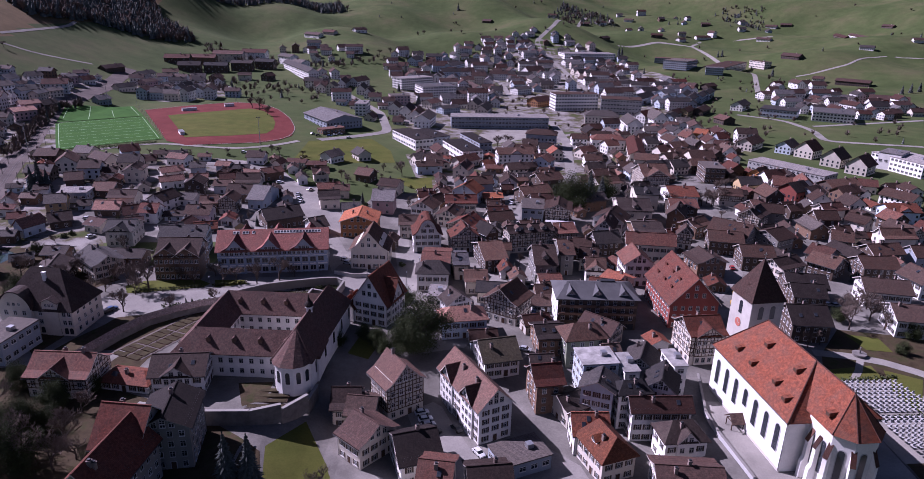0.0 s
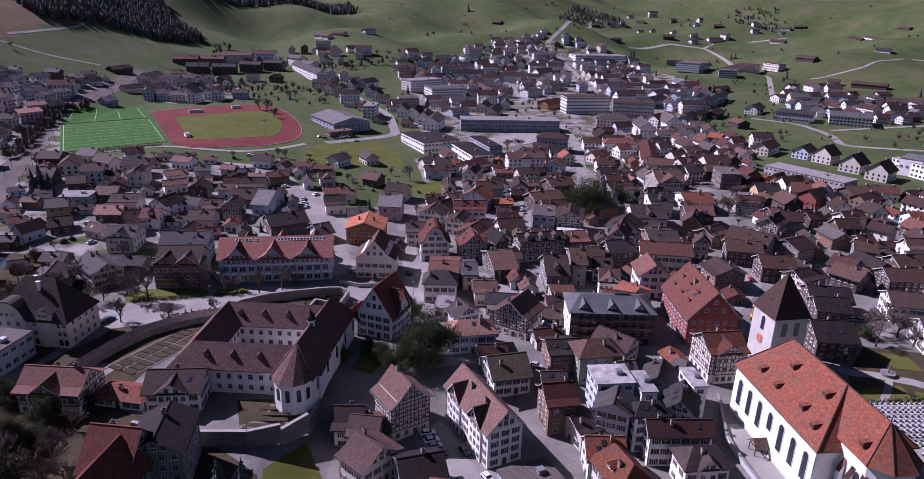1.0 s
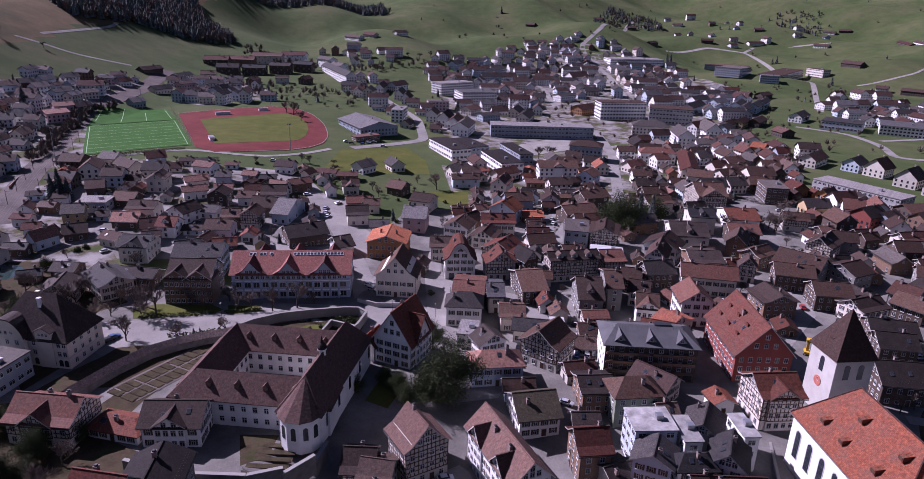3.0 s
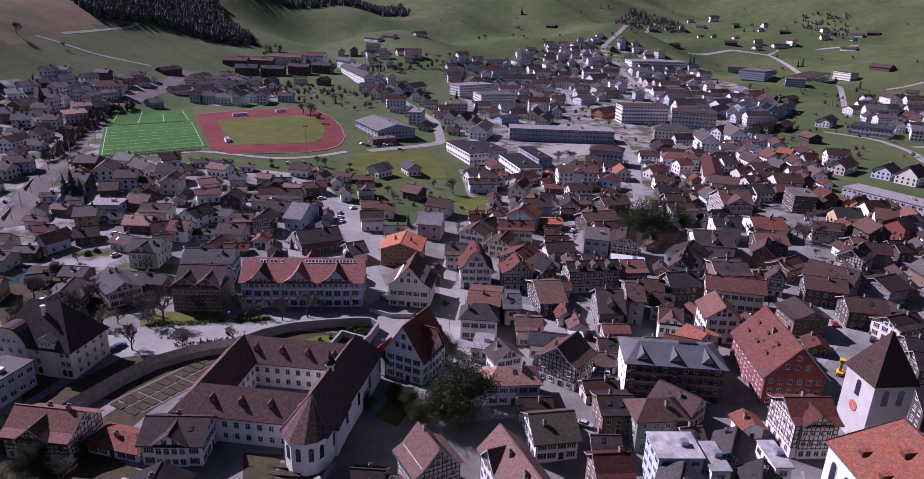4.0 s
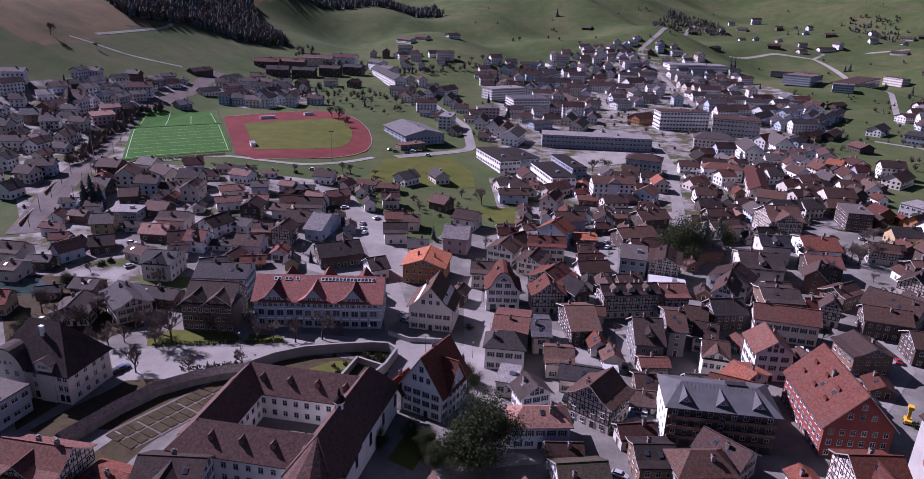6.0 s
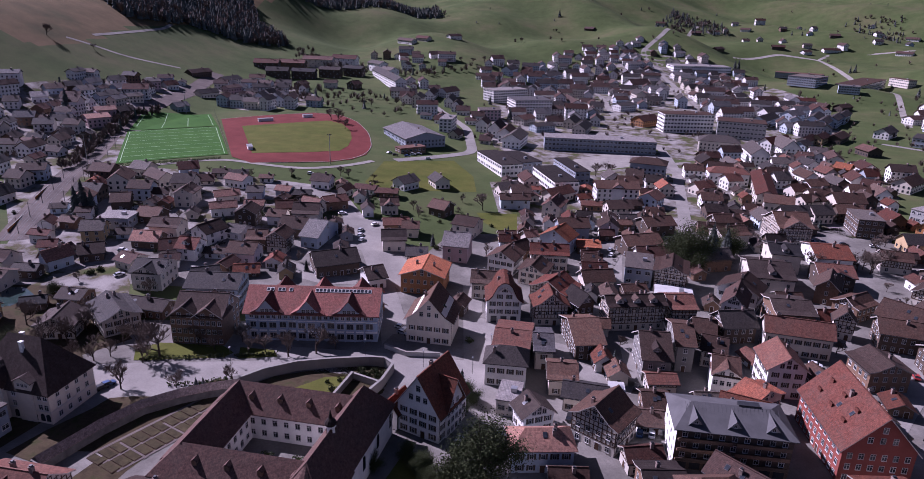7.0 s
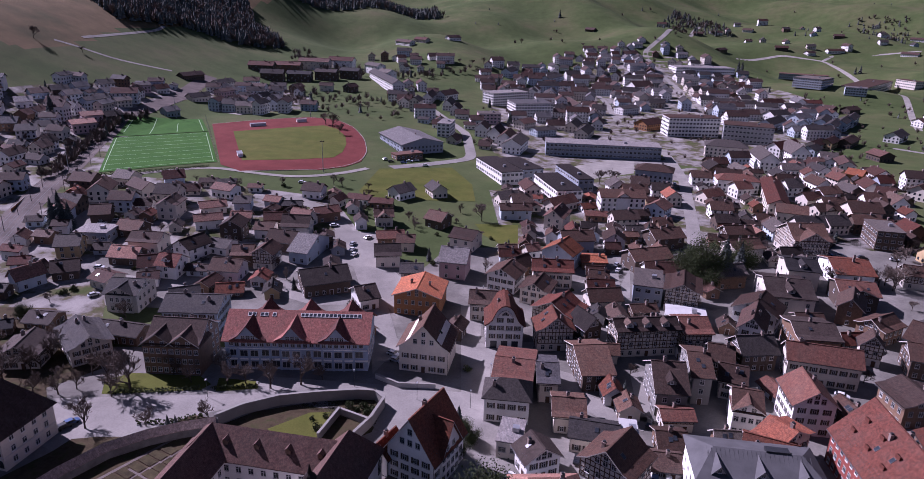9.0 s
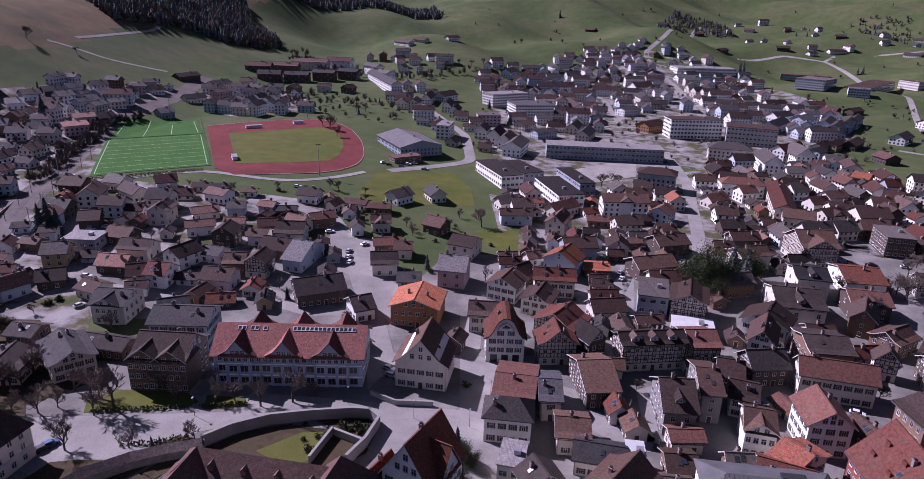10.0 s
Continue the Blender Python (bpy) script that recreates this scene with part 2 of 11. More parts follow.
def root(name, x, y, z, rz, label, category, group="", kind=""):
    ob = new(name)
    ob.matrix_world = pose(x, y, z, 0, 0, rz)
    return tagged(ob, label, category, group, kind)


def sm(a, b, v):
    u = min(max((v - a) / (b - a), 0.0), 1.0)
    return u * u * (3 - 2 * u)


def ground_z(x, y):
    """Height of the land: town near zero, low bank towards the river, sports ground on a terrace, hills beyond."""
    west = sm(0, -230, x)
    z = 11.5 * west * sm(250, 450, y)
    start = 850 - 130 * west
    z += 0.055 * max(0.0, y - start) ** 2 / (max(0.0, y - start) + 120)
    u = max(0.0, -x - 335 - 20 * math.sin(y / 130.0)) / 900.0
    z += 330 * u * sm(350, 620, y) * (0.55 + 0.45 * sm(0, 0.25, u))
    z += 80 * math.exp(-((x + 20) / 300) ** 2 - ((y - 1750) / 420) ** 2)
    z += 60 * math.exp(-((x - 950) / 320) ** 2 - ((y - 1650) / 420) ** 2)
    z += 420 * sm(1500, 3600, y)
    z += 120 * sm(500, 1600, x) * sm(500, 1500, y)
    z -= 7 * sm(208, 160, y) * sm(-60, -30, x) * (1 - 0.6 * sm(55, 72, x))      # the old town falls towards the river
    far = sm(820, 1250, y)
    if far > 0:
        z += far * (20 * math.sin(x / 88 + 0.9 * math.sin(y / 140)) * math.sin(y / 105 + 1.3 + x / 400) + 8 * math.sin(x / 41 + y / 60) + 3 * math.sin(y / 33 - x / 70))
    return z


# ---- the land ----
def spread(lo, hi, a, b, step, grow):
    vals, v, s = [a], a, step
    while v < b:
        v += step
        vals.append(v)
    while v < hi:
        s *= grow
        v += s
        vals.append(v)
    v, s, low = a, step, []
    while v > lo:
        s *= grow
        v -= s
        low.append(v)
    return low[::-1] + vals


xs, ys = spread(-2200, 2600, -460, 460, 7.0, 1.06), spread(-400, 4300, 90, 760, 7.0, 1.03)
verts = [(x, y, ground_z(x, y) - 0.45 * sm(240, 215, y)) for y in ys for x in xs]
nx = len(xs)
faces = [(j * nx + i, j * nx + i + 1, (j + 1) * nx + i + 1, (j + 1) * nx + i) for j in range(len(ys) - 1) for i in range(nx - 1)]
slots = [1 if xs[i] < -478 - 0.1 * (ys[j] - 600) + 10 * math.sin(ys[j] / 47) and ys[j] > 600 else 0 for j in range(len(ys) - 1) for i in range(nx - 1)]
ground = new("ground", mesh_from("ground", verts, faces, [M["grass"], M["drygrass"]], slots, True))
tagged(ground, "green spring valley meadows rising to hills", "ground", kind="structure")


def patch(name, pts, material, label, lift, kind="structure", cell=9.0, level=None, category=""):
    """A flat-lying area with a given outline, laid on the land."""
    bm = bmesh.new()
    bm.faces.new([bm.verts.new((x, y, 0)) for x, y in pts])
    if min(p[1] for p in pts) < 208 and max(p[0] for p in pts) > -60:
        cell = 4.0
    for axis in (0, 1):
        lo, hi = min(p[axis] for p in pts), max(p[axis] for p in pts)
        n = max(1, int((hi - lo) / cell))
        for k in range(1, n):
            co, no = [0, 0, 0], [0, 0, 0]
            co[axis], no[axis] = lo + (hi - lo) * k / n, 1
            bmesh.ops.bisect_plane(bm, geom=bm.verts[:] + bm.edges[:] + bm.faces[:], plane_co=co, plane_no=no)
    for v in bm.verts:
        v.co.z = (ground_z(v.co.x, v.co.y) if level is None else level) + lift
    bmesh.ops.recalc_face_normals(bm, faces=bm.faces[:])
    if sum(f.normal.z for f in bm.faces) < 0:
        bmesh.ops.reverse_faces(bm, faces=bm.faces[:])
    me = bpy.data.meshes.new(name)
    bm.to_mesh(me)
    bm.free()
    me.materials.append(M[material])
    return tagged(new(name, me), label, category or name, kind=kind)


def strip(name, pts, width, material, label, lift=0.16, kind="structure"):
    """A road or path of even width along a line."""
    line = []
    for (x0, y0), (x1, y1) in zip(pts, pts[1:]):
        n = max(1, int(math.hypot(x1 - x0, y1 - y0) / 7))
        line += [(x0 + (x1 - x0) * k / n, y0 + (y1 - y0) * k / n) for k in range(n)]
    line.append(pts[-1])
    for _ in range(3):
        line = [line[0]] + [((a[0] + 2 * b[0] + c[0]) / 4, (a[1] + 2 * b[1] + c[1]) / 4) for a, b, c in zip(line, line[1:], line[2:])] + [line[-1]]
    vs, fs = [], []
    for i, (x, y) in enumerate(line):
        p, q = line[max(0, i - 1)], line[min(len(line) - 1, i + 1)]
        d = Vector((q[0] - p[0], q[1] - p[1])).normalized()
        for k in (-0.5, -0.17, 0.17, 0.5):
            ax, ay = x - d.y * width * k, y + d.x * width * k
            vs.append((ax, ay, ground_z(ax, ay) + lift))
        if i:
            b = 4 * i
            fs += [(b - 4 + k, b - 3 + k, b + 1 + k, b + k) for k in range(3)]
    fs = [f[::-1] for f in fs]
    return tagged(new(name, mesh_from(name, vs, fs, [M[material]])), label, name, kind=kind)


# ---- houses ----
def relief(xs, zs, cells):
    """One connected plate: cells[row][column] = (how far it stands out, slot), with the steps between them."""
    vs, fs, slots, seen = [], [], [], {}

    def at(x, z, d):
        key = (round(x, 4), round(z, 4), round(d, 4))
        if key not in seen:
            seen[key] = len(vs)
            vs.append((x, -d, z))
        return seen[key]

    def cell(r, c):
        return cells[r][c] if 0 <= r < len(zs) - 1 and 0 <= c < len(xs) - 1 else (-0.03, 0)

    for r in range(-1, len(zs) - 1):
        for c in range(-1, len(xs) - 1):
            d, slot = cell(r, c)
            inside = r >= 0 and c >= 0
            if inside:
                fs.append((at(xs[c], zs[r], d), at(xs[c + 1], zs[r], d), at(xs[c + 1], zs[r + 1], d), at(xs[c], zs[r + 1], d)))
                slots.append(slot)
            if r >= 0 and cell(r, c + 1)[0] != d:
                e, x = cell(r, c + 1)[0], xs[c + 1]
                fs.append((at(x, zs[r], d), at(x, zs[r], e), at(x, zs[r + 1], e), at(x, zs[r + 1], d)))
                slots.append(cell(r, c + 1)[1] if e > d else slot)
            if c >= 0 and cell(r + 1, c)[0] != d:
                e, z = cell(r + 1, c)[0], zs[r + 1]
                fs.append((at(xs[c], z, d), at(xs[c + 1], z, d), at(xs[c + 1], z, e), at(xs[c], z, e)))
                slots.append(cell(r + 1, c)[1] if e > d else slot)
    return vs, fs, slots


def window_mesh(w, h, shutters):
    """Sill, frame with a mullion and a transom, panes set back, and shutters where there are any."""
    a, t = w / 2, h * 0.18
    xs = [-a - 0.07, -a + 0.03, -0.04, 0.04, a - 0.03, a + 0.07]
    zs = [-h / 2 - 0.15, -h / 2 - 0.06, -h / 2 + 0.03, t - 0.035, t + 0.035, h / 2 - 0.03, h / 2 + 0.07]
    f, g, sill = (0.09, 0), (0.045, 1), (0.2, 0)
    rows = [[sill] * 5, [f] * 5, [f, g, f, g, f], [f] * 5, [f, g, f, g, f], [f] * 5]
    if shutters:
        xs = [-a - 0.62] + xs + [a + 0.62]
        rows = [[r[0] if k == 0 else (0.06, 2)] + r + [r[0] if k == 0 else (0.06, 2)] for k, r in enumerate(rows)]
    vs, fs, slots = relief(xs, zs, rows)
    return mesh_from("window", vs, fs, [M["frame"], M["glass"], M["shutter"]], slots)


WINDOW = {"plain": window_mesh(1.2, 1.55, False), "shutters": window_mesh(1.0, 1.5, True), "wide": window_mesh(1.9, 1.4, False), "small": window_mesh(0.8, 0.9, False)}
door_shape = Shape().box(-0.75, -0.1, 0, 0.75, 0.02, 2.3, 0).box(-0.6, -0.13, 0.05, 0.6, -0.09, 2.15, 1)
DOOR = door_shape.mesh("door", M["frame"], M["timberbeam"])
chimney_shape = Shape().box(-0.42, -0.42, 0, 0.42, 0.42, 2.0, 0).box(-0.52, -0.52, 2.0, 0.52, 0.52, 2.2, 0).box(-0.3, -0.3, 2.2, 0.3, 0.3, 2.55, 1)
CHIMNEY = chimney_shape.mesh("chimney", M["chimney"], M["darkmetal"])
skylight_shape = Shape().box(-0.55, -0.75, 0, 0.55, 0.75, 0.12, 0).box(-0.45, -0.65, 0.12, 0.45, 0.65, 0.15, 1)
SKYLIGHT = skylight_shape.mesh("skylight", M["darkmetal"], M["glass"])

WALL_WORDS = {"white": "white plastered", "cream": "cream plastered", "ochre": "ochre plastered", "paleblue": "pale blue", "bluegrey": "blue-grey", "pinkwall": "pink",
              "redwall": "dark red painted", "greenwall": "muted green", "stone": "grey stone", "timber": "half-timbered", "concrete": "grey concrete", "limewash": "old limewashed",
              "wood": "brown shingled", "darkwood": "dark wooden", "orangewood": "orange-brown wooden"}
ROOF_WORDS = {"brown": "brown tiled", "darkbrown": "dark brown tiled", "redbrown": "red-brown tiled", "red": "red tiled", "deepred": "deep red tiled", "orangered": "orange-red tiled", "orange": "bright orange tiled",
              "pink": "faded pink tiled", "pinkbrown": "weathered pinkish tiled", "grey": "grey tiled", "greybrown": "grey-brown tiled", "darkgrey": "dark grey", "lightgrey": "light grey", "mossgrey": "mossy grey", "slate": "smooth slate grey"}


def gable_roof(s, x0, x1, half, eave, ridge, over, thick=0.32, slot=0, m=None, bell=0.0, trim=None):
    """Two slopes with overhanging eaves, from x0 to x1; bell flares the foot of the slope."""
    k = (ridge - eave) / half
    y1, z1 = half + over, eave - over * k * (0.55 if bell else 1.0)
    if bell:
        outer = [(-y1, z1 + bell), (-half * 0.72, eave + 0.28 * half * k * 0.8), (0, ridge), (half * 0.72, eave + 0.28 * half * k * 0.8), (y1, z1 + bell)]
    else:
        outer = [(-y1, z1), (0, ridge), (y1, z1)]
    top = [(y, z + thick) for y, z in outer]
    n0 = len(s.f)
    s.prism((outer + top[::-1])[::-1], x0, x1, slot, m)
    if trim is not None:
        s.s[n0] = s.s[n0 + 1] = trim
        s.box(x0 + 0.1, -0.18, ridge + thick - 0.12, x1 - 0.1, 0.18, ridge + thick + 0.1, slot, m)
    return s


def hip_roof(s, length, half, eave, ridge, over, cut, slot=0, m=None):
    hx, hy = length / 2 + over, half + over
    k = (ridge - eave) / half
    z = eave - over * k * 0.6
    rx = max(0.3, hx - cut)
    vs = [Vector(p) for p in ((-hx, -hy, z), (hx, -hy, z), (hx, hy, z), (-hx, hy, z), (-hx, -hy, z + 0.25), (hx, -hy, z + 0.25), (hx, hy, z + 0.25), (-hx, hy, z + 0.25), (-rx, 0, ridge + 0.25), (rx, 0, ridge + 0.25))]
    if m is not None:
        vs = [m @ v for v in vs]
    return s.add(vs, [(3, 2, 1, 0), (0, 1, 5, 4), (1, 2, 6, 5), (2, 3, 7, 6), (3, 0, 4, 7), (4, 5, 9, 8), (6, 7, 8, 9), (5, 6, 9), (7, 4, 8)], slot)


def gabled_body(s, x0, x1, half, eave, ridge, slot=0, m=None, along="x"):
    return s.prism([(-half, -0.6), (-half, eave), (0, ridge), (half, eave), (half, -0.6)][::-1], x0, x1, slot, m, along)


def beams(s, width, z0, z1, gable, d, m):
    """Half-timber members on a face: posts, rails and braces, with the gable's own."""
    n = max(4, round(width / 1.25))
    for i in range(n + 1):
        x = -width / 2 + width * i / n
        top = z1 + (gable * (1 - abs(x) / (width / 2)) if gable else 0)
        s.box(x - 0.13, -d, z0, x + 0.13, 0, top - 0.1, 0, m)
    z = z0
    while z < z1 + gable - 0.6:
        w = width if z <= z1 else width * (1 - (z - z1) / gable)
        s.box(-w / 2, -d - 0.01, z - 0.13, w / 2, 0, z + 0.13, 0, m)
        z += 1.35
    for side in (-1, 1):
        for z in (z0, z0 + 2.7):
            if z + 2.6 < z1 + 0.2:
                x0, x1 = side * (width / 2 - 0.15), side * (width / 2 - 1.3)
                s.prism([(x0, z), (x0 - side * 0.2, z), (x1 - side * 0.2, z + 2.6), (x1, z + 2.6)][::side], -d - 0.005, 0, 0, m, "y")
    return s


rng = random.Random(11)
HOUSE_KIND = {"wood": "shingled_house", "darkwood": "wooden_house", "orangewood": "wooden_house", "timber": "half_timbered_house"}


def house(x, y, rz, length, width, eave, ridge, roof, wall, *opts, group="houses of the town"):
    """A pitched-roof house; the ridge runs along its own x axis."""
    z = min(ground_z(x + dx, y + dy) for dx in (-4, 4) for dy in (-4, 4))
    extra = " and front gable" if "cross" in opts else " and dormers" if "dormer" in opts or "dormer2" in opts else ""
    base = root(HOUSE_KIND.get(wall, "house"), x, y, z, rz, f"{WALL_WORDS[wall]} house with {ROOF_WORDS[roof]} roof{extra}", "house", group)
    half = width / 2
    hip = "hip" in opts or "hip2" in opts
    dist = math.hypot(x, y - 45)
    s, body = Shape(), Shape()
    if hip:
        body.box(-length / 2, -half, -0.6, length / 2, half, eave)
        hip_roof(s, length, half, eave, ridge, 0.8, half * (0.95 if "hip" in opts else 0.55))
    else:
        gabled_body(body, -length / 2, length / 2, half, eave, ridge - 0.05)
        gable_roof(s, -length / 2 - 0.8, length / 2 + 0.8, half, eave, ridge, 0.9, bell=0.35 if wall in ("timber", "wood", "cream") and width > 9 else 0.0, trim=1)
    walls = part("wall", body.mesh("wall", M["wall_" + wall]), base)
    top = part("roof", s.mesh("roof", M["roof_" + roof], M["verge"]), base)
    k = (ridge - eave) / half
    local_view = Matrix.Rotation(-radians(rz), 2) @ Vector((-x, 45 - y)).normalized()
    front = -1 if local_view.y < 0 else 1
    # chimneys and skylights on the roof
    for _ in range(2 if length > 15 else 1):
        cx, cy = rng.uniform(-0.33, 0.33) * length, rng.uniform(-0.45, 0.45) * half
        part("chimney", CHIMNEY, top, m=pose(cx, cy, ridge - abs(cy) * k - 0.5))
    if dist < 330 and rng.random() < 0.45:
        for i in range(rng.choice((1, 2))):
            cy = front * half * rng.uniform(0.35, 0.65)
            part("skylight", SKYLIGHT, top, m=pose(rng.uniform(-0.3, 0.3) * length, cy, ridge - abs(cy) * k + 0.34, math.degrees(math.atan(k)) * (-1 if cy > 0 else 1), 0, 0))
    spots = []
    if "cross" in opts:
        spots = [(0.0, width * 0.32)]
    if "cross2" in opts:
        spots = [(-length * 0.26, width * 0.3), (length * 0.24, width * 0.3)]
    # rows of snow guards above the eaves
    if dist < 240 and not hip:
        g = Shape()
        slope = math.atan(k)
        for lv in (0.12, 0.2):
            cy = half * (1 - lv) + 0.4
            for i in range(int(length / 0.9)):
                px = (i + 0.5 * (lv == 0.2) - length / 1.8 + 0.6) * 0.9
                g.box(-0.06, -0.05, 0, 0.06, 0.05, 0.1, 0, pose(px % length - length / 2, front * cy, ridge - cy * k + 0.3))
        tagged(part("snow_guard", g.mesh("snow_guard", M["darkmetal"]), top), "rows of small metal snow guards", kind="stuff")
    if dist < 330:
        gutter = Shape()
        gy, gz = half + 0.98, eave - 0.9 * k * (0.55 if not hip and wall in ("timber", "wood", "cream") and width > 9 else 1.0) + 0.1
        if not hip:
            gutter.tube((-length / 2 - 0.8, front * gy, gz), (length / 2 + 0.8, front * gy, gz), 0.1, 0.1, 6)
            gutter.tube((-length / 2 + 0.15, front * (half + 0.1), 0.1), (-length / 2 + 0.15, front * (half + 0.1), eave - 0.2), 0.06, 0.06, 5)
            part("gutter", gutter.mesh("gutter", M["darkmetal"]), top, "thin metal gutter and downpipe")
    # windows on the faces that look towards the valley's open side
    near = dist < 300
    style = "shutters" if wall in ("cream", "white", "ochre", "pinkwall", "paleblue") and near else "plain"
    gap = 2.5 if near else 3.6
    for face, span, normal in (("s", length, (0, -1)), ("n", length, (0, 1)), ("w", width, (-1, 0)), ("e", width, (1, 0))):
        if normal[0] * local_view.x + normal[1] * local_view.y < 0.2:
            continue
        turn = {"s": 0, "n": 180, "w": -90, "e": 90}[face]
        off = half if face in "sn" else length / 2
        m = pose(0, 0, 0, 0, 0, turn) @ pose(0, -off - 0.0, 0)
        storeys = max(1, int((eave - 0.5) / 2.7))
        n = max(1, int((span - 1.2) / gap))
        for st in range(storeys):
            for i in range(n):
                wx = (i - (n - 1) / 2) * (span - 1.0) / n
                if face in "sn" and any(abs((wx if face == "s" else -wx) - cx) < hw + 0.5 for cx, hw in spots):
                    continue
                if st == 0 and i == n // 2 and near:
                    part("door", DOOR, walls, m=m @ pose(wx, 0, 0))
                    continue
                if not near and (i + st) % 2 and n > 2:
                    continue
                part("window", WINDOW[style], walls, m=m @ pose(wx, 0, 1.55 + st * (eave - 0.4) / storeys))
        if face in "we" and not hip:
            for lv, cnt in ((0.30, 3), (0.62, 1)):
                hgt = eave + (ridge - eave) * lv
                for i in range(cnt if near else 1):
                    wx = (i - ((cnt if near else 1) - 1) / 2) * width * 0.17
                    if ridge - eave > 2.6:
                        part("window", WINDOW["plain" if near else "small"], walls, m=m @ pose(wx, 0, hgt))
        if wall == "timber" and dist < 420:
            tb = beams(Shape(), span, 3.0, eave, (ridge - eave) if face in "we" and not hip else 0.0, 0.05, m)
            part("timber_frame", tb.mesh("timber_frame", M["timberbeam"]), walls, "dark exposed timber frame")
    # front gables and dormers
    for cx, hw in spots:
        top_z = min(ridge - 0.4, eave + hw * k * 1.05 + 0.5)
        m = pose(cx, 0, 0, 0, 0, 0 if front < 0 else 180) @ pose(0, 0, 0, 0, 0, -90)
        g = Shape()
        gabled_body(g, 0, half + 0.5, hw, eave + 0.2, top_z, 0, m)
        part("front_gable", g.mesh("front_gable", M["wall_" + wall]), walls)
        r = Shape()
        gable_roof(r, -0.2, half + 1.3, hw, eave + 0.2, top_z, 0.6, m=m, trim=1)
        part("gable_roof", r.mesh("gable_roof", M["roof_" + roof], M["verge"]), top)
        face_m = pose(cx, 0, 0, 0, 0, 0 if front < 0 else 180) @ pose(0, -half - 0.5, 0)
        for i in (-1, 1):
            part("window", WINDOW["plain"], walls, m=face_m @ pose(i * hw * 0.33, 0, eave + 0.5))
        storeys = max(1, int((eave - 0.5) / 2.7))
        nw = max(2, int(2 * hw / 1.9))
        for st in range(storeys):
            for i in range(nw):
                part("window", WINDOW["plain"], walls, m=face_m @ pose((i - (nw - 1) / 2) * 2 * hw / nw, 0, 1.55 + st * (eave - 0.4) / storeys))
        if wall == "timber" and dist < 420:
            tb = beams(Shape(), 2 * hw, 3.0, eave, top_z - eave, 0.05, face_m)
            part("timber_frame", tb.mesh("timber_frame", M["timberbeam"]), walls, "dark exposed timber frame")
    if "dormer" in opts or "dormer2" in opts or "dormer3" in opts:
        for cx in ((-length * 0.22, length * 0.2) if "dormer2" in opts else (-length * 0.3, 0.0, length * 0.3) if "dormer3" in opts else (0.0,)):
            m = pose(cx, 0, 0, 0, 0, 0 if front < 0 else 180) @ pose(0, 0, 0, 0, 0, -90)
            g, r = Shape(), Shape()
            gabled_body(g, half * 0.2, half * 0.78, 1.3, eave + (ridge - eave) * 0.22 + 1.5, eave + (ridge - eave) * 0.22 + 2.6, 0, m)
            box = part("dormer", g.mesh("dormer", M["wall_" + ("white" if roof == "slate" else wall)]), top)
            part("window", WINDOW["small"], box, m=pose(cx, 0, 0, 0, 0, 0 if front < 0 else 180) @ pose(0, -half * 0.78, eave + (ridge - eave) * 0.22 + 1.0))
            gable_roof(r, half * 0.1, half * 0.9, 1.3, eave + (ridge - eave) * 0.22 + 1.5, eave + (ridge - eave) * 0.22 + 2.6, 0.3, 0.15, m=m)
            part("dormer_roof", r.mesh("dormer_roof", M["roof_" + roof]), top)
    if "snow" in opts:
        for cx in (-0.32, -0.05, 0.22):
            for lv in (0.3, 0.62):
                cy = front * half * (1 - lv)
                zz = ridge - abs(cy) * k
                g = Shape().prism([(0, 0), (1.9, 0.05), (0.1, 1.0)], -0.9, 0.9)
                part("roof_vent", g.mesh("roof_vent", M["roof_" + roof]), top, m=pose(cx * length, cy, zz, 0, 0, 180 if front > 0 else 0) @ pose(0, -0.5, 0.1))
    return base


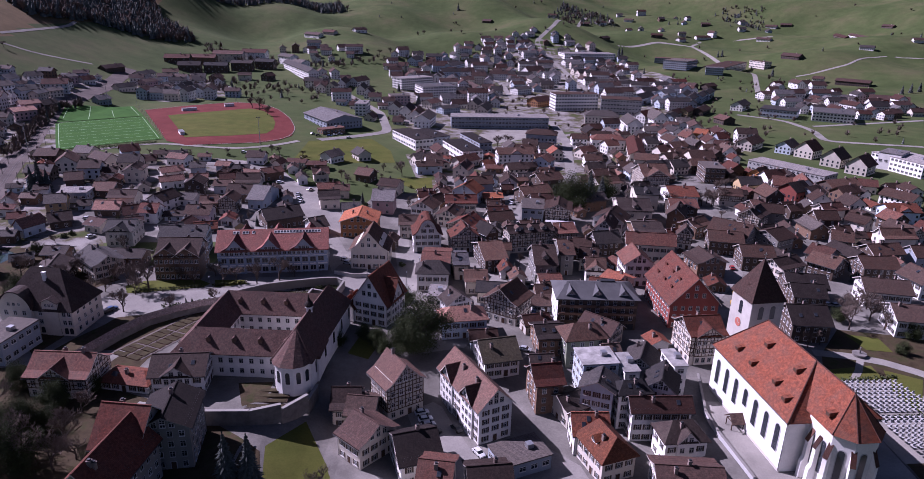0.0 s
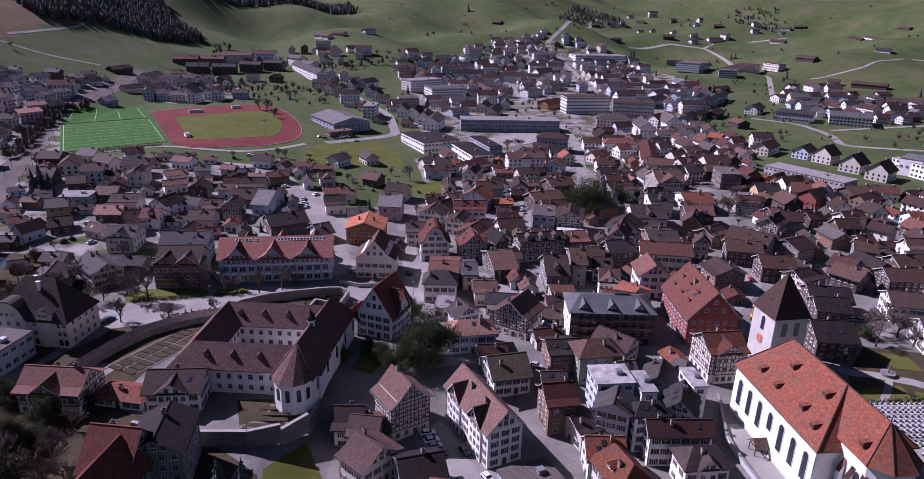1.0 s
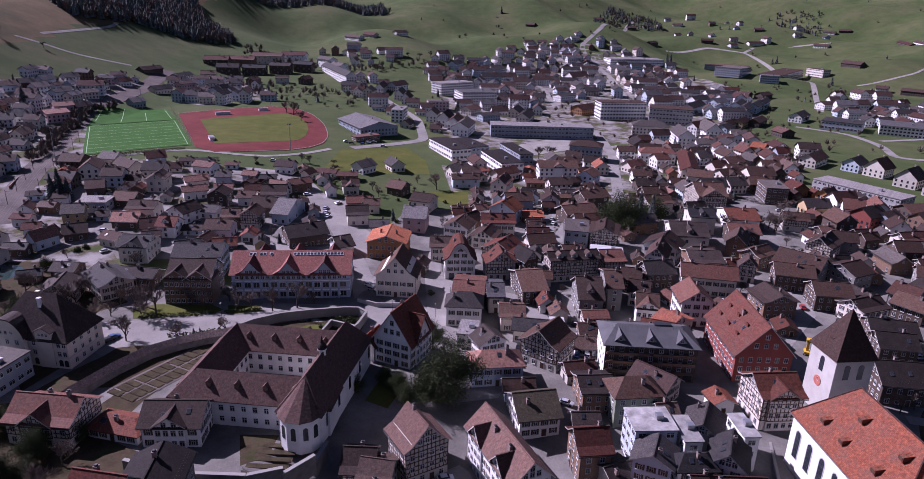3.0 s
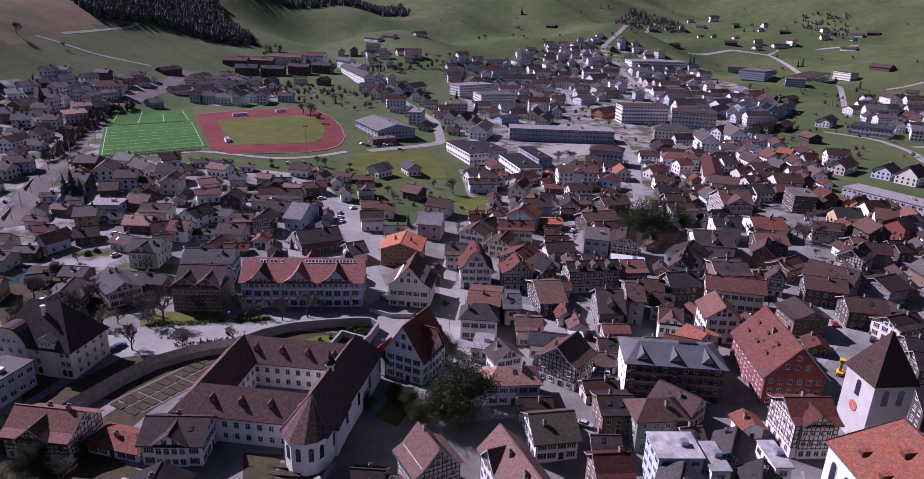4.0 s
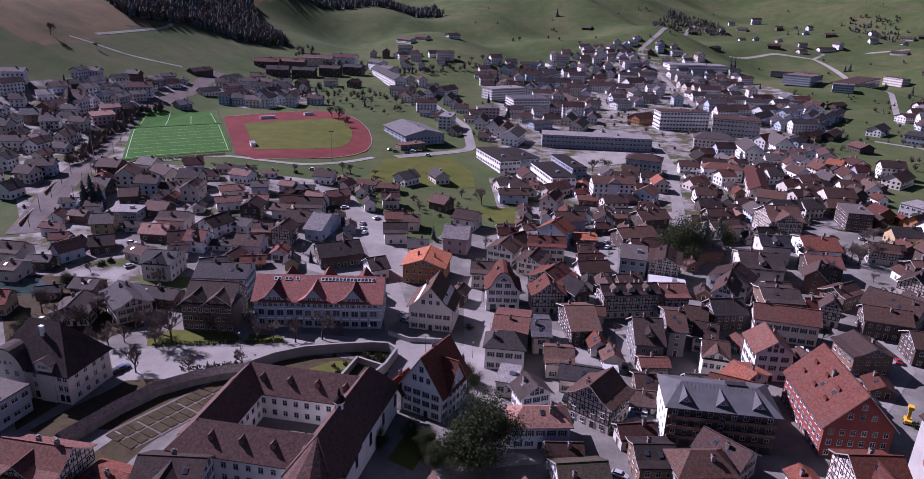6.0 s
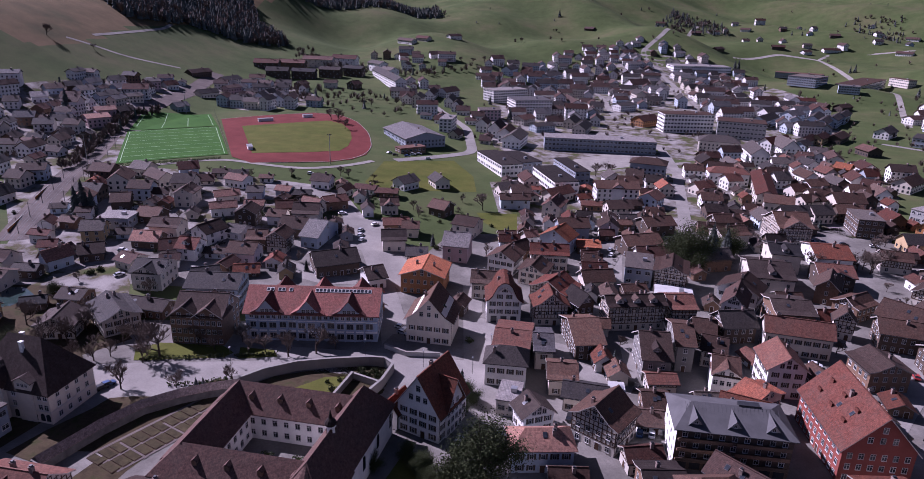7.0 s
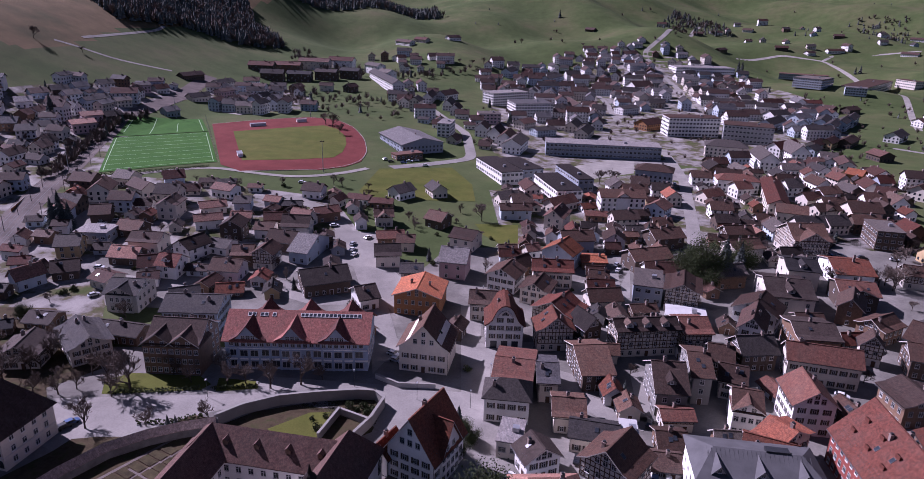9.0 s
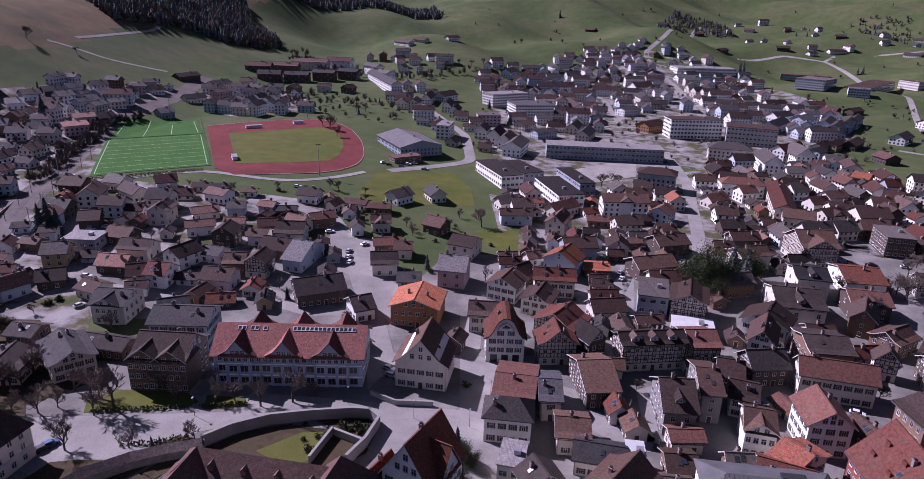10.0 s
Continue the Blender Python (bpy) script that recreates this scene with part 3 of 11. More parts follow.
def block(x, y, rz, length, width, height, wall, roof="concrete", storeys=3, ribbon=True, label="", category="building"):
    """A flat-roofed building with a parapet and rows of windows."""
    z = ground_z(x, y)
    base = root("flat_roofed_building", x, y, z, rz, label or f"{WALL_WORDS[wall]} flat-roofed building with rows of windows", category)
    s = Shape().box(-length / 2, -width / 2, -0.8, length / 2, width / 2, height)
    walls = part("wall", s.mesh("wall", M["wall_" + wall]), base)
    s = Shape().box(-length / 2 - 0.3, -width / 2 - 0.3, height, length / 2 + 0.3, width / 2 + 0.3, height + 0.35)
    top = part("roof", s.mesh("roof", M["roof_" + roof] if "roof_" + roof in M else M["wall_" + roof]), base)
    s = Shape().box(-0.9, -0.9, 0, 0.9, 0.9, 1.3)
    part("roof_unit", s.mesh("roof_unit", M["metal"]), top, m=pose(length * 0.2, 0, height + 0.35))
    local_view = Matrix.Rotation(-radians(rz), 2) @ Vector((-x, 45 - y)).normalized()
    for turn, span, off, normal in ((0, length, width / 2, (0, -1)), (180, length, width / 2, (0, 1)), (-90, width, length / 2, (-1, 0)), (90, width, length / 2, (1, 0))):
        if normal[0] * local_view.x + normal[1] * local_view.y < 0.15:
            continue
        m = pose(0, 0, 0, 0, 0, turn) @ pose(0, -off, 0)
        n = max(1, int(span / (3.0 if ribbon else 3.6)))
        rows = Shape()
        for st in range(storeys):
            for i in range(n):
                w = m @ pose((i - (n - 1) / 2) * span / n, 0, (st + 0.55) * height / storeys)
                if y < 650:
                    part("window", WINDOW["wide"], walls, m=w)
                else:
                    rows.box(-1.1, -0.08, -0.85, 1.1, 0.02, 0.85, 0, w).box(-0.95, -0.11, -0.7, 0.95, -0.07, 0.7, 1, w)
        if y >= 650:
            tagged(part("glazing", rows.mesh("glazing", M["frame"], M["glass"]), walls), "wide windows in even rows", kind="stuff")
    return base


# ---- the far part of the town, joined ----
far_slots = ["roof_" + k for k in ROOFS] + ["wall_" + k for k in WALLS] + ["wall_wood", "wall_darkwood", "wall_orangewood", "glass", "frame", "chimney"]
far_town = Shape()


# paler stand-in per roof colour: distance haze painted into the far roofs
HAZE_PALED = {"brown": "pinkbrown", "greybrown": "grey", "darkbrown": "brown", "darkgrey": "grey"}
apart = [0]


def far_house(x, y, rz, length, width, eave, ridge, roof, wall, *opts):
    """A house farther down the valley: the nearer ones things of their own, the rest added to the joined town."""
    z = min(ground_z(x + dx, y + dy) for dx in (-4, 4) for dy in (-4, 4))
    half = width / 2
    own = y < 640 and apart[0] < 200
    # farther roofs take the haze-paled colour, not their own
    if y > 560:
        roof = HAZE_PALED.get(roof, roof)
    if own:
        apart[0] += 1
        base = root(HOUSE_KIND.get(wall, "house"), x, y, z, rz, f"{WALL_WORDS[wall]} valley house with {ROOF_WORDS[roof]} roof", "house", "houses of the valley")
        m, rs, ws, cs, gs = Matrix(), 0, 0, 0, 0
        body, top, stack, panes = Shape(), Shape(), Shape(), Shape()
    else:
        m = pose(x, y, z, 0, 0, rz)
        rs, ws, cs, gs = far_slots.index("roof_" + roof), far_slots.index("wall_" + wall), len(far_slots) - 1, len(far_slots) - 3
        body = top = stack = panes = far_town
    if "hip" in opts:
        body.box(-length / 2, -half, -0.6, length / 2, half, eave, ws, m)
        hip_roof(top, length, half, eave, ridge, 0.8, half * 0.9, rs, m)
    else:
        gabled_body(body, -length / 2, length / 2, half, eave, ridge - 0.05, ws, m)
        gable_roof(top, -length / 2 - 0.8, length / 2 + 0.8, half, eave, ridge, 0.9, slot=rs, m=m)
    if "cross" in opts:
        q = m @ pose(0, 0, 0, 0, 0, -90)
        gabled_body(body, 0, half + 0.4, width * 0.3, eave, ridge - 0.6, ws, q)
        gable_roof(top, -0.2, half + 1.2, width * 0.3, eave, ridge - 0.6, 0.6, slot=rs, m=q)
    stack.box(length * 0.2 - 0.45, -0.45, ridge - 0.8, length * 0.2 + 0.45, 0.45, ridge + 1.4, cs, m)
    for turn, span, off in ((0, length, half), (-90, width, length / 2), (90, width, length / 2), (180, length, half)):
        w = m @ pose(0, 0, 0, 0, 0, turn)
        if (pose(0, 0, 0, 0, 0, rz + turn).to_3x3() @ Vector((0, -1, 0))).y > 0.35:
            continue
        n = max(1, int(span / 2.9))
        for st in range(max(1, int(eave / 2.8))):
            for i in range(n):
                cx, cz = (i - (n - 1) / 2) * span / n, 1.6 + 2.75 * st
                panes.box(cx - 0.6, -off - 0.06, cz - 0.75, cx + 0.6, -off, cz + 0.75, gs, w)
    if own:
        walls = part("wall", body.mesh("wall", M["wall_" + wall]), base)
        tagged(part("glazing", panes.mesh("glazing", M["glass"]), walls), "small dark windows in rows", kind="stuff")
        cover = part("roof", top.mesh("roof", M["roof_" + roof]), base)
        part("chimney", stack.mesh("chimney", M["chimney"]), cover)


# ---- trees ----
def bare_tree_mesh(seed, height, depth=5):
    r = random.Random(seed)
    s, tw = Shape(), Shape()

    def grow(p, d, length, rad, level):
        q = p + d * length
        (s if level < 2 else tw).tube(p, q, rad, rad * 0.68, 6 if level < 2 else 3)
        if level >= depth:
            return
        for _ in range((r.choice((3, 4)) if level < 3 else 3) if level else 5):
            a = Vector((r.uniform(-1, 1), r.uniform(-1, 1), r.uniform(-0.15, 0.85)))
            nd = (d * 0.75 + a * 0.85).normalized()
            start = p + d * length * r.uniform(0.55, 1.0)
            grow(start, nd, length * r.uniform(0.6, 0.85), max(rad * 0.6, 0.045), level + 1)

    grow(Vector((0, 0, -0.2)), Vector((0, 0, 1)), height * 0.3, height * 0.024, 0)
    return s.mesh("trunk", M["bark"], smooth=True), tw.mesh("crown", M["twig"])


def conifer_mesh(seed, height, tiers=17, sides=17):
    r = random.Random(seed)
    trunk = Shape().tube((0, 0, -0.3), (0, 0, height * 0.9), height * 0.022, height * 0.006)
    s = Shape()
    for t in range(tiers):
        u = t / (tiers - 1)
        zc, rad = height * (0.10 + 0.84 * u), height * (0.25 * (1 - u) ** 0.85 + 0.012)
        for i in range(sides):
            a = 2 * math.pi * (i + r.uniform(-0.4, 0.4)) / sides
            rr = rad * r.uniform(0.65, 1.15)
            tip = (math.cos(a) * rr, math.sin(a) * rr, zc - rr * r.uniform(0.25, 0.6))
            b, c = a + 0.36, a - 0.36
            mid = rr * 0.5
            s.add([(0, 0, zc + height * 0.05), (math.cos(b) * mid, math.sin(b) * mid, zc - mid * 0.35), tip, (math.cos(c) * mid, math.sin(c) * mid, zc - mid * 0.35), (0, 0, zc - height * 0.02)],
                  [(0, 1, 2), (0, 2, 3), (4, 2, 1), (4, 3, 2)])
    return trunk.mesh("trunk", M["bark"]), s.mesh("crown", M["needle"])


def leafy_mesh(seed, height, width, count=20000, leaf=0.18, material="leaf"):
    """A broad evergreen crown of many small leaf clumps on limbs, with gaps."""
    r = random.Random(seed)
    trunk, s = Shape(), Shape()
    trunk.tube((0, 0, -0.3), (0, 0, height * 0.55), height * 0.035, height * 0.015)
    limbs = []
    for i in range(30):
        a, zz = r.uniform(0, 6.28), r.uniform(0.2, 0.98)
        reach = width * 0.5 * (1 - abs(zz - 0.42) ** 1.5 * 1.5) * r.uniform(0.5, 1.25)
        tip = Vector((math.cos(a) * reach, math.sin(a) * reach, height * zz))
        trunk.tube((0, 0, height * zz * 0.6), tip, height * 0.012, height * 0.003, 4)
        limbs.append(tip)
    for i in range(count):
        c = r.choice(limbs) * r.uniform(0.55, 1.03)
        c.z = max(height * 0.08, c.z)
        p = c + Vector((r.gauss(0, 1), r.gauss(0, 1), r.gauss(0, 0.8))) * width * 0.085
        n = Vector((r.uniform(-1, 1), r.uniform(-1, 1), r.uniform(-0.2, 1))).normalized()
        u = n.orthogonal().normalized() * leaf * r.uniform(0.6, 1.3)
        w = n.cross(u)
        s.add([p - u, p + w * 0.6, p + u, p - w * 0.6], [(0, 1, 2, 3)])
    return trunk.mesh("trunk", M["bark"]), s.mesh("crown", M[material])


TREES = {"bare": [bare_tree_mesh(i, 9.0) for i in (1, 2, 3)], "conifer": [conifer_mesh(i, 12.0) for i in (4, 5)], "leafy": [leafy_mesh(7, 13.0, 12.0)],
         "shrub": [leafy_mesh(i, 2.4, 2.8, 260, 0.3) for i in (8, 9)]}
TREE_WORDS = {"bare": ("bare_tree", "bare deciduous tree with fine brown twigs", "tree"), "conifer": ("conifer", "dark green spruce tree", "tree"),
              "leafy": ("evergreen_tree", "broad dark evergreen tree with dense crown", "tree"), "shrub": ("shrub", "dark green garden shrub", "shrub")}


def tree(kind, x, y, size, rz=0.0):
    """size: height in metres."""
    meshes = TREES[kind]
    i = int(abs(x * 7 + y * 3)) % len(meshes)
    full = {"bare": 9.0, "conifer": 12.0, "leafy": 13.0, "shrub": 2.4}[kind]
    name, label, category = TREE_WORDS[kind]
    base = root(name, x, y, ground_z(x, y), rz or (x * 37 + y * 11) % 360, label, category, category + "s of the town")
    base.scale = (size / full,) * 3
    part("trunk", meshes[i][0], base)
    part("crown", meshes[i][1], base)
    return base


def wood(name, pts, count, lo, hi, label, bare=0.3, seed=3):
    """A far wood: many small trees in one object, inside an outline."""
    r = random.Random(seed)
    s = Shape()
    x0, x1 = min(p[0] for p in pts), max(p[0] for p in pts)
    y0, y1 = min(p[1] for p in pts), max(p[1] for p in pts)
    done = 0
    for _ in range(count * 12):
        if done >= count:
            break
        x, y = r.uniform(x0, x1), r.uniform(y0, y1)
        inside = False
        for (ax, ay), (bx, by) in zip(pts, pts[1:] + pts[:1]):
            if (ay > y) != (by > y) and x < (bx - ax) * (y - ay) / (by - ay) + ax:
                inside = not inside
        if not inside:
            continue
        done += 1
        h, z = r.uniform(lo, hi), ground_z(x, y) - 0.5
        slot = 1 if r.random() < bare else 0
        if slot:
            for k in range(54):
                a, up = r.uniform(0, 6.283), r.uniform(0.1, 1.0)
                rad = h * 0.42 * math.sqrt(1 - (up - 0.35) ** 2) * r.uniform(0.5, 1.0)
                tip = (x + math.cos(a) * rad, y + math.sin(a) * rad, z + h * (0.35 + 0.65 * up))
                q = (x + math.cos(a + 0.24) * rad * 0.7, y + math.sin(a + 0.24) * rad * 0.7, z + h * (0.25 + 0.5 * up))
                s.add([(x, y, z + h * 0.2), q, tip], [(0, 1, 2)], 1)
            s.tube((x, y, z), (x, y, z + h * 0.45), h * 0.018, h * 0.01, 3, 1)
            continue
        n = 7
        for tier in range(3 if slot == 0 else 2):
            zb, zt = z + h * (0.08 + 0.27 * tier), z + h * (0.52 + 0.24 * tier)
            rad = h * (0.25 - 0.06 * tier) if slot == 0 else h * (0.24 - 0.06 * tier)
            ring = [(x + math.cos(6.283 * i / n) * rad * r.uniform(0.6, 1.25), y + math.sin(6.283 * i / n) * rad * r.uniform(0.6, 1.25), zb + r.uniform(-0.06, 0.06) * h) for i in range(n)]
            s.add(ring + [(x + r.uniform(-0.3, 0.3), y + r.uniform(-0.3, 0.3), zt)], [(i, (i + 1) % n, n) for i in range(n)], slot)
    return tagged(new(name, s.mesh(name, M["needle"], M["twig"])), label, "wood", kind="stuff")


# ---- roads, lawns and yards ----
patch("pavement", [(-222.2, 241.4), (-75.8, 271.0), (-53.3, 372.7), (153.1, 438.7), (245.6, 379.3), (226.2, 253.6), (124.9, 120.3), (-117.5, 110.7)], "asphalt", "worn grey asphalt of the old town lanes", 0.05)
patch("yards", [(-302.1, 402.4), (-268.0, 419.0), (-126.4, 420.5), (-100.6, 381.1), (-69.7, 313.7), (-123.0, 305.8), (-227.9, 282.9)], "yard", "yards and small gardens of the valley suburb", 0.05)
patch("yards", [(-46.6, 477.8), (91.5, 583.4), (232.9, 557.2), (172.3, 423.2), (62.4, 405.0), (-26.0, 375.3)], "yard", "yards and small gardens between the village houses", 0.05)
# brown garden soil, its dark colour also carrying the shade of trees
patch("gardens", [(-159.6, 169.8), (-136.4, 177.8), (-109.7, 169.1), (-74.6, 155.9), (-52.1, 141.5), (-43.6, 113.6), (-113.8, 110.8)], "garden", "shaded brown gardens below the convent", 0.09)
patch("sports_lawn", [(-121.1, 493.7), (-78.0, 522.3), (-58.6, 486.0), (-51.4, 450.5), (-109.2, 428.7), (-117.9, 439.2)], "lawn", "mown green field beside the sports hall", 0.09)
patch("park_lawn", [(-134.5, 238.2), (-128.9, 243.6), (-108.0, 246.1), (-102.4, 242.5), (-104.1, 239.0), (-130.6, 231.3)], "lawn", "small green park lawn by the road", 0.14)
patch("park_lawn", [(-102.0, 246.3), (-90.3, 246.9), (-87.6, 243.1), (-99.3, 239.2)], "lawn", "small green park lawn by the road", 0.14)
patch("road", [(-152.4, 223.9), (-92.6, 239.3), (-89.8, 250.0), (-55.2, 252.6), (-25.0, 253.6), (-23.4, 286.2), (-7.8, 289.7), (-12.2, 236.8), (-18.9, 211.9), (-49.4, 232.2), (-80.7, 238.4), (-95.2, 229.4), (-108.8, 215.5), (-122.2, 204.6), (-140.9, 210.3)], "road", "wide pale road past the convent wall", 0.12)
patch("convent_garden", [(-113.1, 172.2), (-104.3, 209.7), (-99.8, 219.5), (-95.5, 203.5), (-100.4, 183.3), (-101.0, 172.9)], "garden", "convent kitchen garden with bare beds", 0.1)
patch("convent_garden", [(-67.4, 171.3), (-49.3, 173.2), (-50.0, 169.0), (-62.5, 159.3)], "garden", "walled garden with planted beds", 0.1)
patch("lawn", [(-51.4, 143.9), (-44.2, 158.4), (-34.1, 141.0), (-31.6, 128.6), (-46.9, 123.6)], "lawn", "sloping green lawn below the convent wall", 0.1)
# soil-dark base sheet: the shadow east of the church is painted into it
patch("churchyard_ground", [(120.7, 199.4), (134.8, 217.1), (163.1, 212.1), (172.0, 187.2), (144.7, 150.5), (117.2, 139.8), (118.2, 177.6), (112.5, 180.7)], "garden", "dark churchyard ground with church shadow in its colour", 0.1)
strip("path", [(118.0, 200.0), (131.0, 200.5), (141.0, 197.0), (154.0, 184.0), (168.0, 170.0)], 4.0, "gravel", "pale gravel path of the churchyard", 0.2)
strip("path", [(116.0, 178.0), (124.0, 180.0), (133.0, 198.0)], 2.2, "gravel", "pale gravel path of the churchyard", 0.22)
patch("grave_field", [(116.0, 183.0), (140.0, 184.0), (144.0, 166.0), (138.0, 148.0), (117.0, 146.0)], "gravel", "pale gravel between the graves", 0.14)
patch("churchyard_lawn", [(135.5, 213.6), (146.3, 211.1), (145.8, 201.5), (137.4, 202.7)], "lawn", "churchyard lawn between paths", 0.16)
patch("churchyard_lawn", [(118.1, 190.1), (133.7, 193.1), (133.7, 185.2), (117.5, 181.6)], "lawn", "churchyard lawn between paths", 0.16)
patch("churchyard_lawn", [(136.5, 190.7), (146.4, 185.9), (135.8, 169.1), (133.0, 178.4)], "lawn", "churchyard lawn with hedges", 0.16)
patch("pond", [(-224.3, 267.6), (-203.5, 271.7), (-195.1, 266.4), (-197.2, 257.0), (-208.8, 250.2)], "water", "small dark green pond", 0.12)
patch("convent_yard", [(-38.5, 192.8), (-35.1, 206.2), (-29.3, 196.6), (-31.4, 190.6)], "lawn", "narrow green lawn beside the convent", 0.14)
patch("meadow_yard", [(-46.0, 410.6), (-23.8, 416.5), (-21.3, 384.3), (-26.5, 381.2), (-39.4, 395.0)], "lawn", "rough orchard lawn among the houses", 0.09)
patch("school_yard", [(-36.2, 482.2), (-22.2, 487.7), (-8.3, 506.5), (47.2, 553.3), (52.1, 611.1), (-1.4, 556.9)], "gravel", "pale school yard", 0.1)
patch("market_square", [(141.4, 432.4), (152.3, 418.4), (172.3, 423.2), (125.6, 319.9), (133.4, 360.5), (139.7, 393.2), (123.4, 403.8)], "asphalt", "open grey village square with parked cars", 0.1)
strip("railway", [(-244.4, 310.6), (-261.0, 347.9), (-279.4, 392.4), (-291.6, 427.9), (-325.8, 496.2), (-344.6, 555.6), (-357.4, 659.0), (-387.7, 767.1)], 15.0, "ballast", "railway tracks on brown ballast", 0.2)
strip("road", [(-53.4, 266.5), (-64.6, 295.8), (-84.2, 337.8), (-95.4, 360.4), (-117.5, 395.5), (-135.4, 409.4), (-167.4, 408.0)], 8.0, "road", "grey lane winding through houses", 0.18)
strip("road", [(58.8, 367.8), (68.4, 432.7), (79.7, 546.0), (79.1, 589.1), (77.5, 645.1)], 7.0, "road", "straight grey village street", 0.18)
strip("road", [(141.6, 785.6), (143.5, 1050.7), (121.4, 1200.8), (116.5, 1260.8), (153.9, 1321.6), (298.2, 1758.3)], 8.0, "road", "main road leaving the village", 0.2)
strip("road", [(49.5, 771.8), (33.0, 1043.4)], 7.0, "road", "village street between houses", 0.2)
strip("road", [(-115.1, 500.5), (-95.9, 520.4), (-68.7, 554.6), (-87.1, 645.3), (-170.3, 804.6), (-222.8, 875.5)], 8.0, "road", "road along the sports ground", 0.2)
strip("path", [(-409.8, 732.7), (-421.8, 717.0), (-443.2, 686.2), (-463.7, 674.7), (-478.9, 657.7)], 4.0, "gravel", "pale farm track across the slope", 0.2)
strip("path", [(-503.9, 876.7), (-496.2, 849.2), (-489.5, 774.0), (-482.1, 700.5)], 4.0, "gravel", "pale farm track across the slope", 0.2)
strip("road", [(352.7, 822.3), (426.4, 1035.1), (448.7, 1243.9), (434.3, 1371.6), (371.6, 1395.3), (285.3, 1364.8)], 7.0, "gravel", "country road through meadows", 0.2)
strip("road", [(434.3, 1371.6), (480.0, 1453.8), (611.0, 1421.2)], 6.0, "gravel", "country road through meadows", 0.2)
strip("road", [(282.1, 711.3), (318.5, 680.8), (322.7, 627.2), (308.5, 576.2), (384.5, 561.1)], 7.0, "road", "grey road by the meadow", 0.2)
strip("road", [(333.6, 650.0), (474.8, 703.5)], 6.0, "road", "grey road by the meadow", 0.2)
strip("path", [(752.8, 1154.6), (692.4, 1166.1), (594.3, 1088.5), (507.1, 1072.3)], 4.0, "gravel", "pale farm track", 0.2)
patch("garden_lawn", [(-76.7, 225.0), (-68.2, 234.6), (-62.5, 236.0), (-61.8, 224.5), (-66.0, 220.1)], "lawn", "green lawn inside the convent wall", 0.14)
patch("garden_ground", [(-62.5, 236.4), (-58.5, 241.5), (-52.0, 242.7), (-49.8, 233.2), (-59.6, 236.2)], "garden", "brown planted garden ground inside the convent wall", 0.14)
patch("garden_yard", [(-90.3, 223.7), (-83.4, 231.9), (-66.8, 241.3), (-52.0, 247.9), (-48.5, 241.8), (-48.6, 229.3), (-58.8, 218.8), (-81.7, 216.9)], "garden", "brown garden ground inside the convent wall", 0.12)
# sunlit lanes and yards: paler asphalt sheets, sunlight partly put into the colour
patch("road", [(-16.6, 167.9), (-9.0, 172.8), (-6.2, 170.8), (2.8, 151.6), (8.2, 143.3), (8.6, 132.4), (-3.1, 131.9), (-10.0, 147.2), (-8.2, 157.5), (-14.3, 161.3)], "road", "sunlit pale street beside the hotel", 0.12)
patch("parking_yard", [(15.3, 145.9), (24.1, 153.8), (32.0, 146.7), (34.4, 137.7), (13.2, 134.7)], "road", "pale parking yard behind the houses", 0.12)
patch("road", [(-18.0, 204.0), (-9.2, 210.9), (2.4, 203.2), (0.4, 198.0), (-13.3, 194.3)], "road", "sunlit pale lane between the houses", 0.12)
patch("road", [(-1.9, 273.6), (5.1, 271.1), (7.9, 260.5), (18.7, 255.9), (27.1, 251.1), (24.8, 244.5), (13.1, 248.2), (4.3, 256.2), (-0.4, 258.8)], "road", "sunlit yard between the houses", 0.12)
patch("road", [(23.5, 275.1), (28.6, 278.2), (27.7, 248.1), (24.2, 247.4)], "road", "sunlit lane between the houses", 0.12)
patch("road", [(118.9, 294.1), (127.0, 293.2), (119.9, 266.8), (106.8, 248.9), (91.1, 226.2), (83.6, 219.0), (95.8, 243.2), (109.5, 264.8)], "road", "sunlit lane below the church tower", 0.12)
patch("road", [(1.3, 342.2), (13.1, 342.0), (23.9, 366.3), (27.2, 377.5), (30.3, 367.8), (22.0, 335.6), (10.3, 322.5), (0.4, 325.4)], "road", "sunlit yard between the houses", 0.12)
patch("road", [(-141.8, 366.8), (-118.8, 367.0), (-99.5, 377.5), (-87.2, 356.1), (-86.5, 337.1), (-98.8, 342.8), (-121.2, 345.7)], "road", "sunlit lane between the houses", 0.12)
patch("road", [(-181.0, 307.7), (-158.2, 307.7), (-148.3, 320.7), (-142.3, 316.7), (-148.5, 299.9), (-166.8, 298.2)], "road", "sunlit yard between the houses", 0.12)
patch("road", [(-250.3, 357.1), (-252.6, 376.0), (-233.8, 364.1), (-211.0, 358.1), (-214.9, 347.0), (-230.3, 343.8)], "road", "sunlit yard by the railway", 0.12)
patch("pavement", [(-199.1, 321.5), (-145.7, 348.7), (-88.1, 367.5), (-46.3, 329.7), (-44.6, 256.7), (-84.8, 291.5), (-121.2, 288.2), (-166.8, 283.1)], "asphalt", "worn grey asphalt of the lanes by the hall", 0.07)
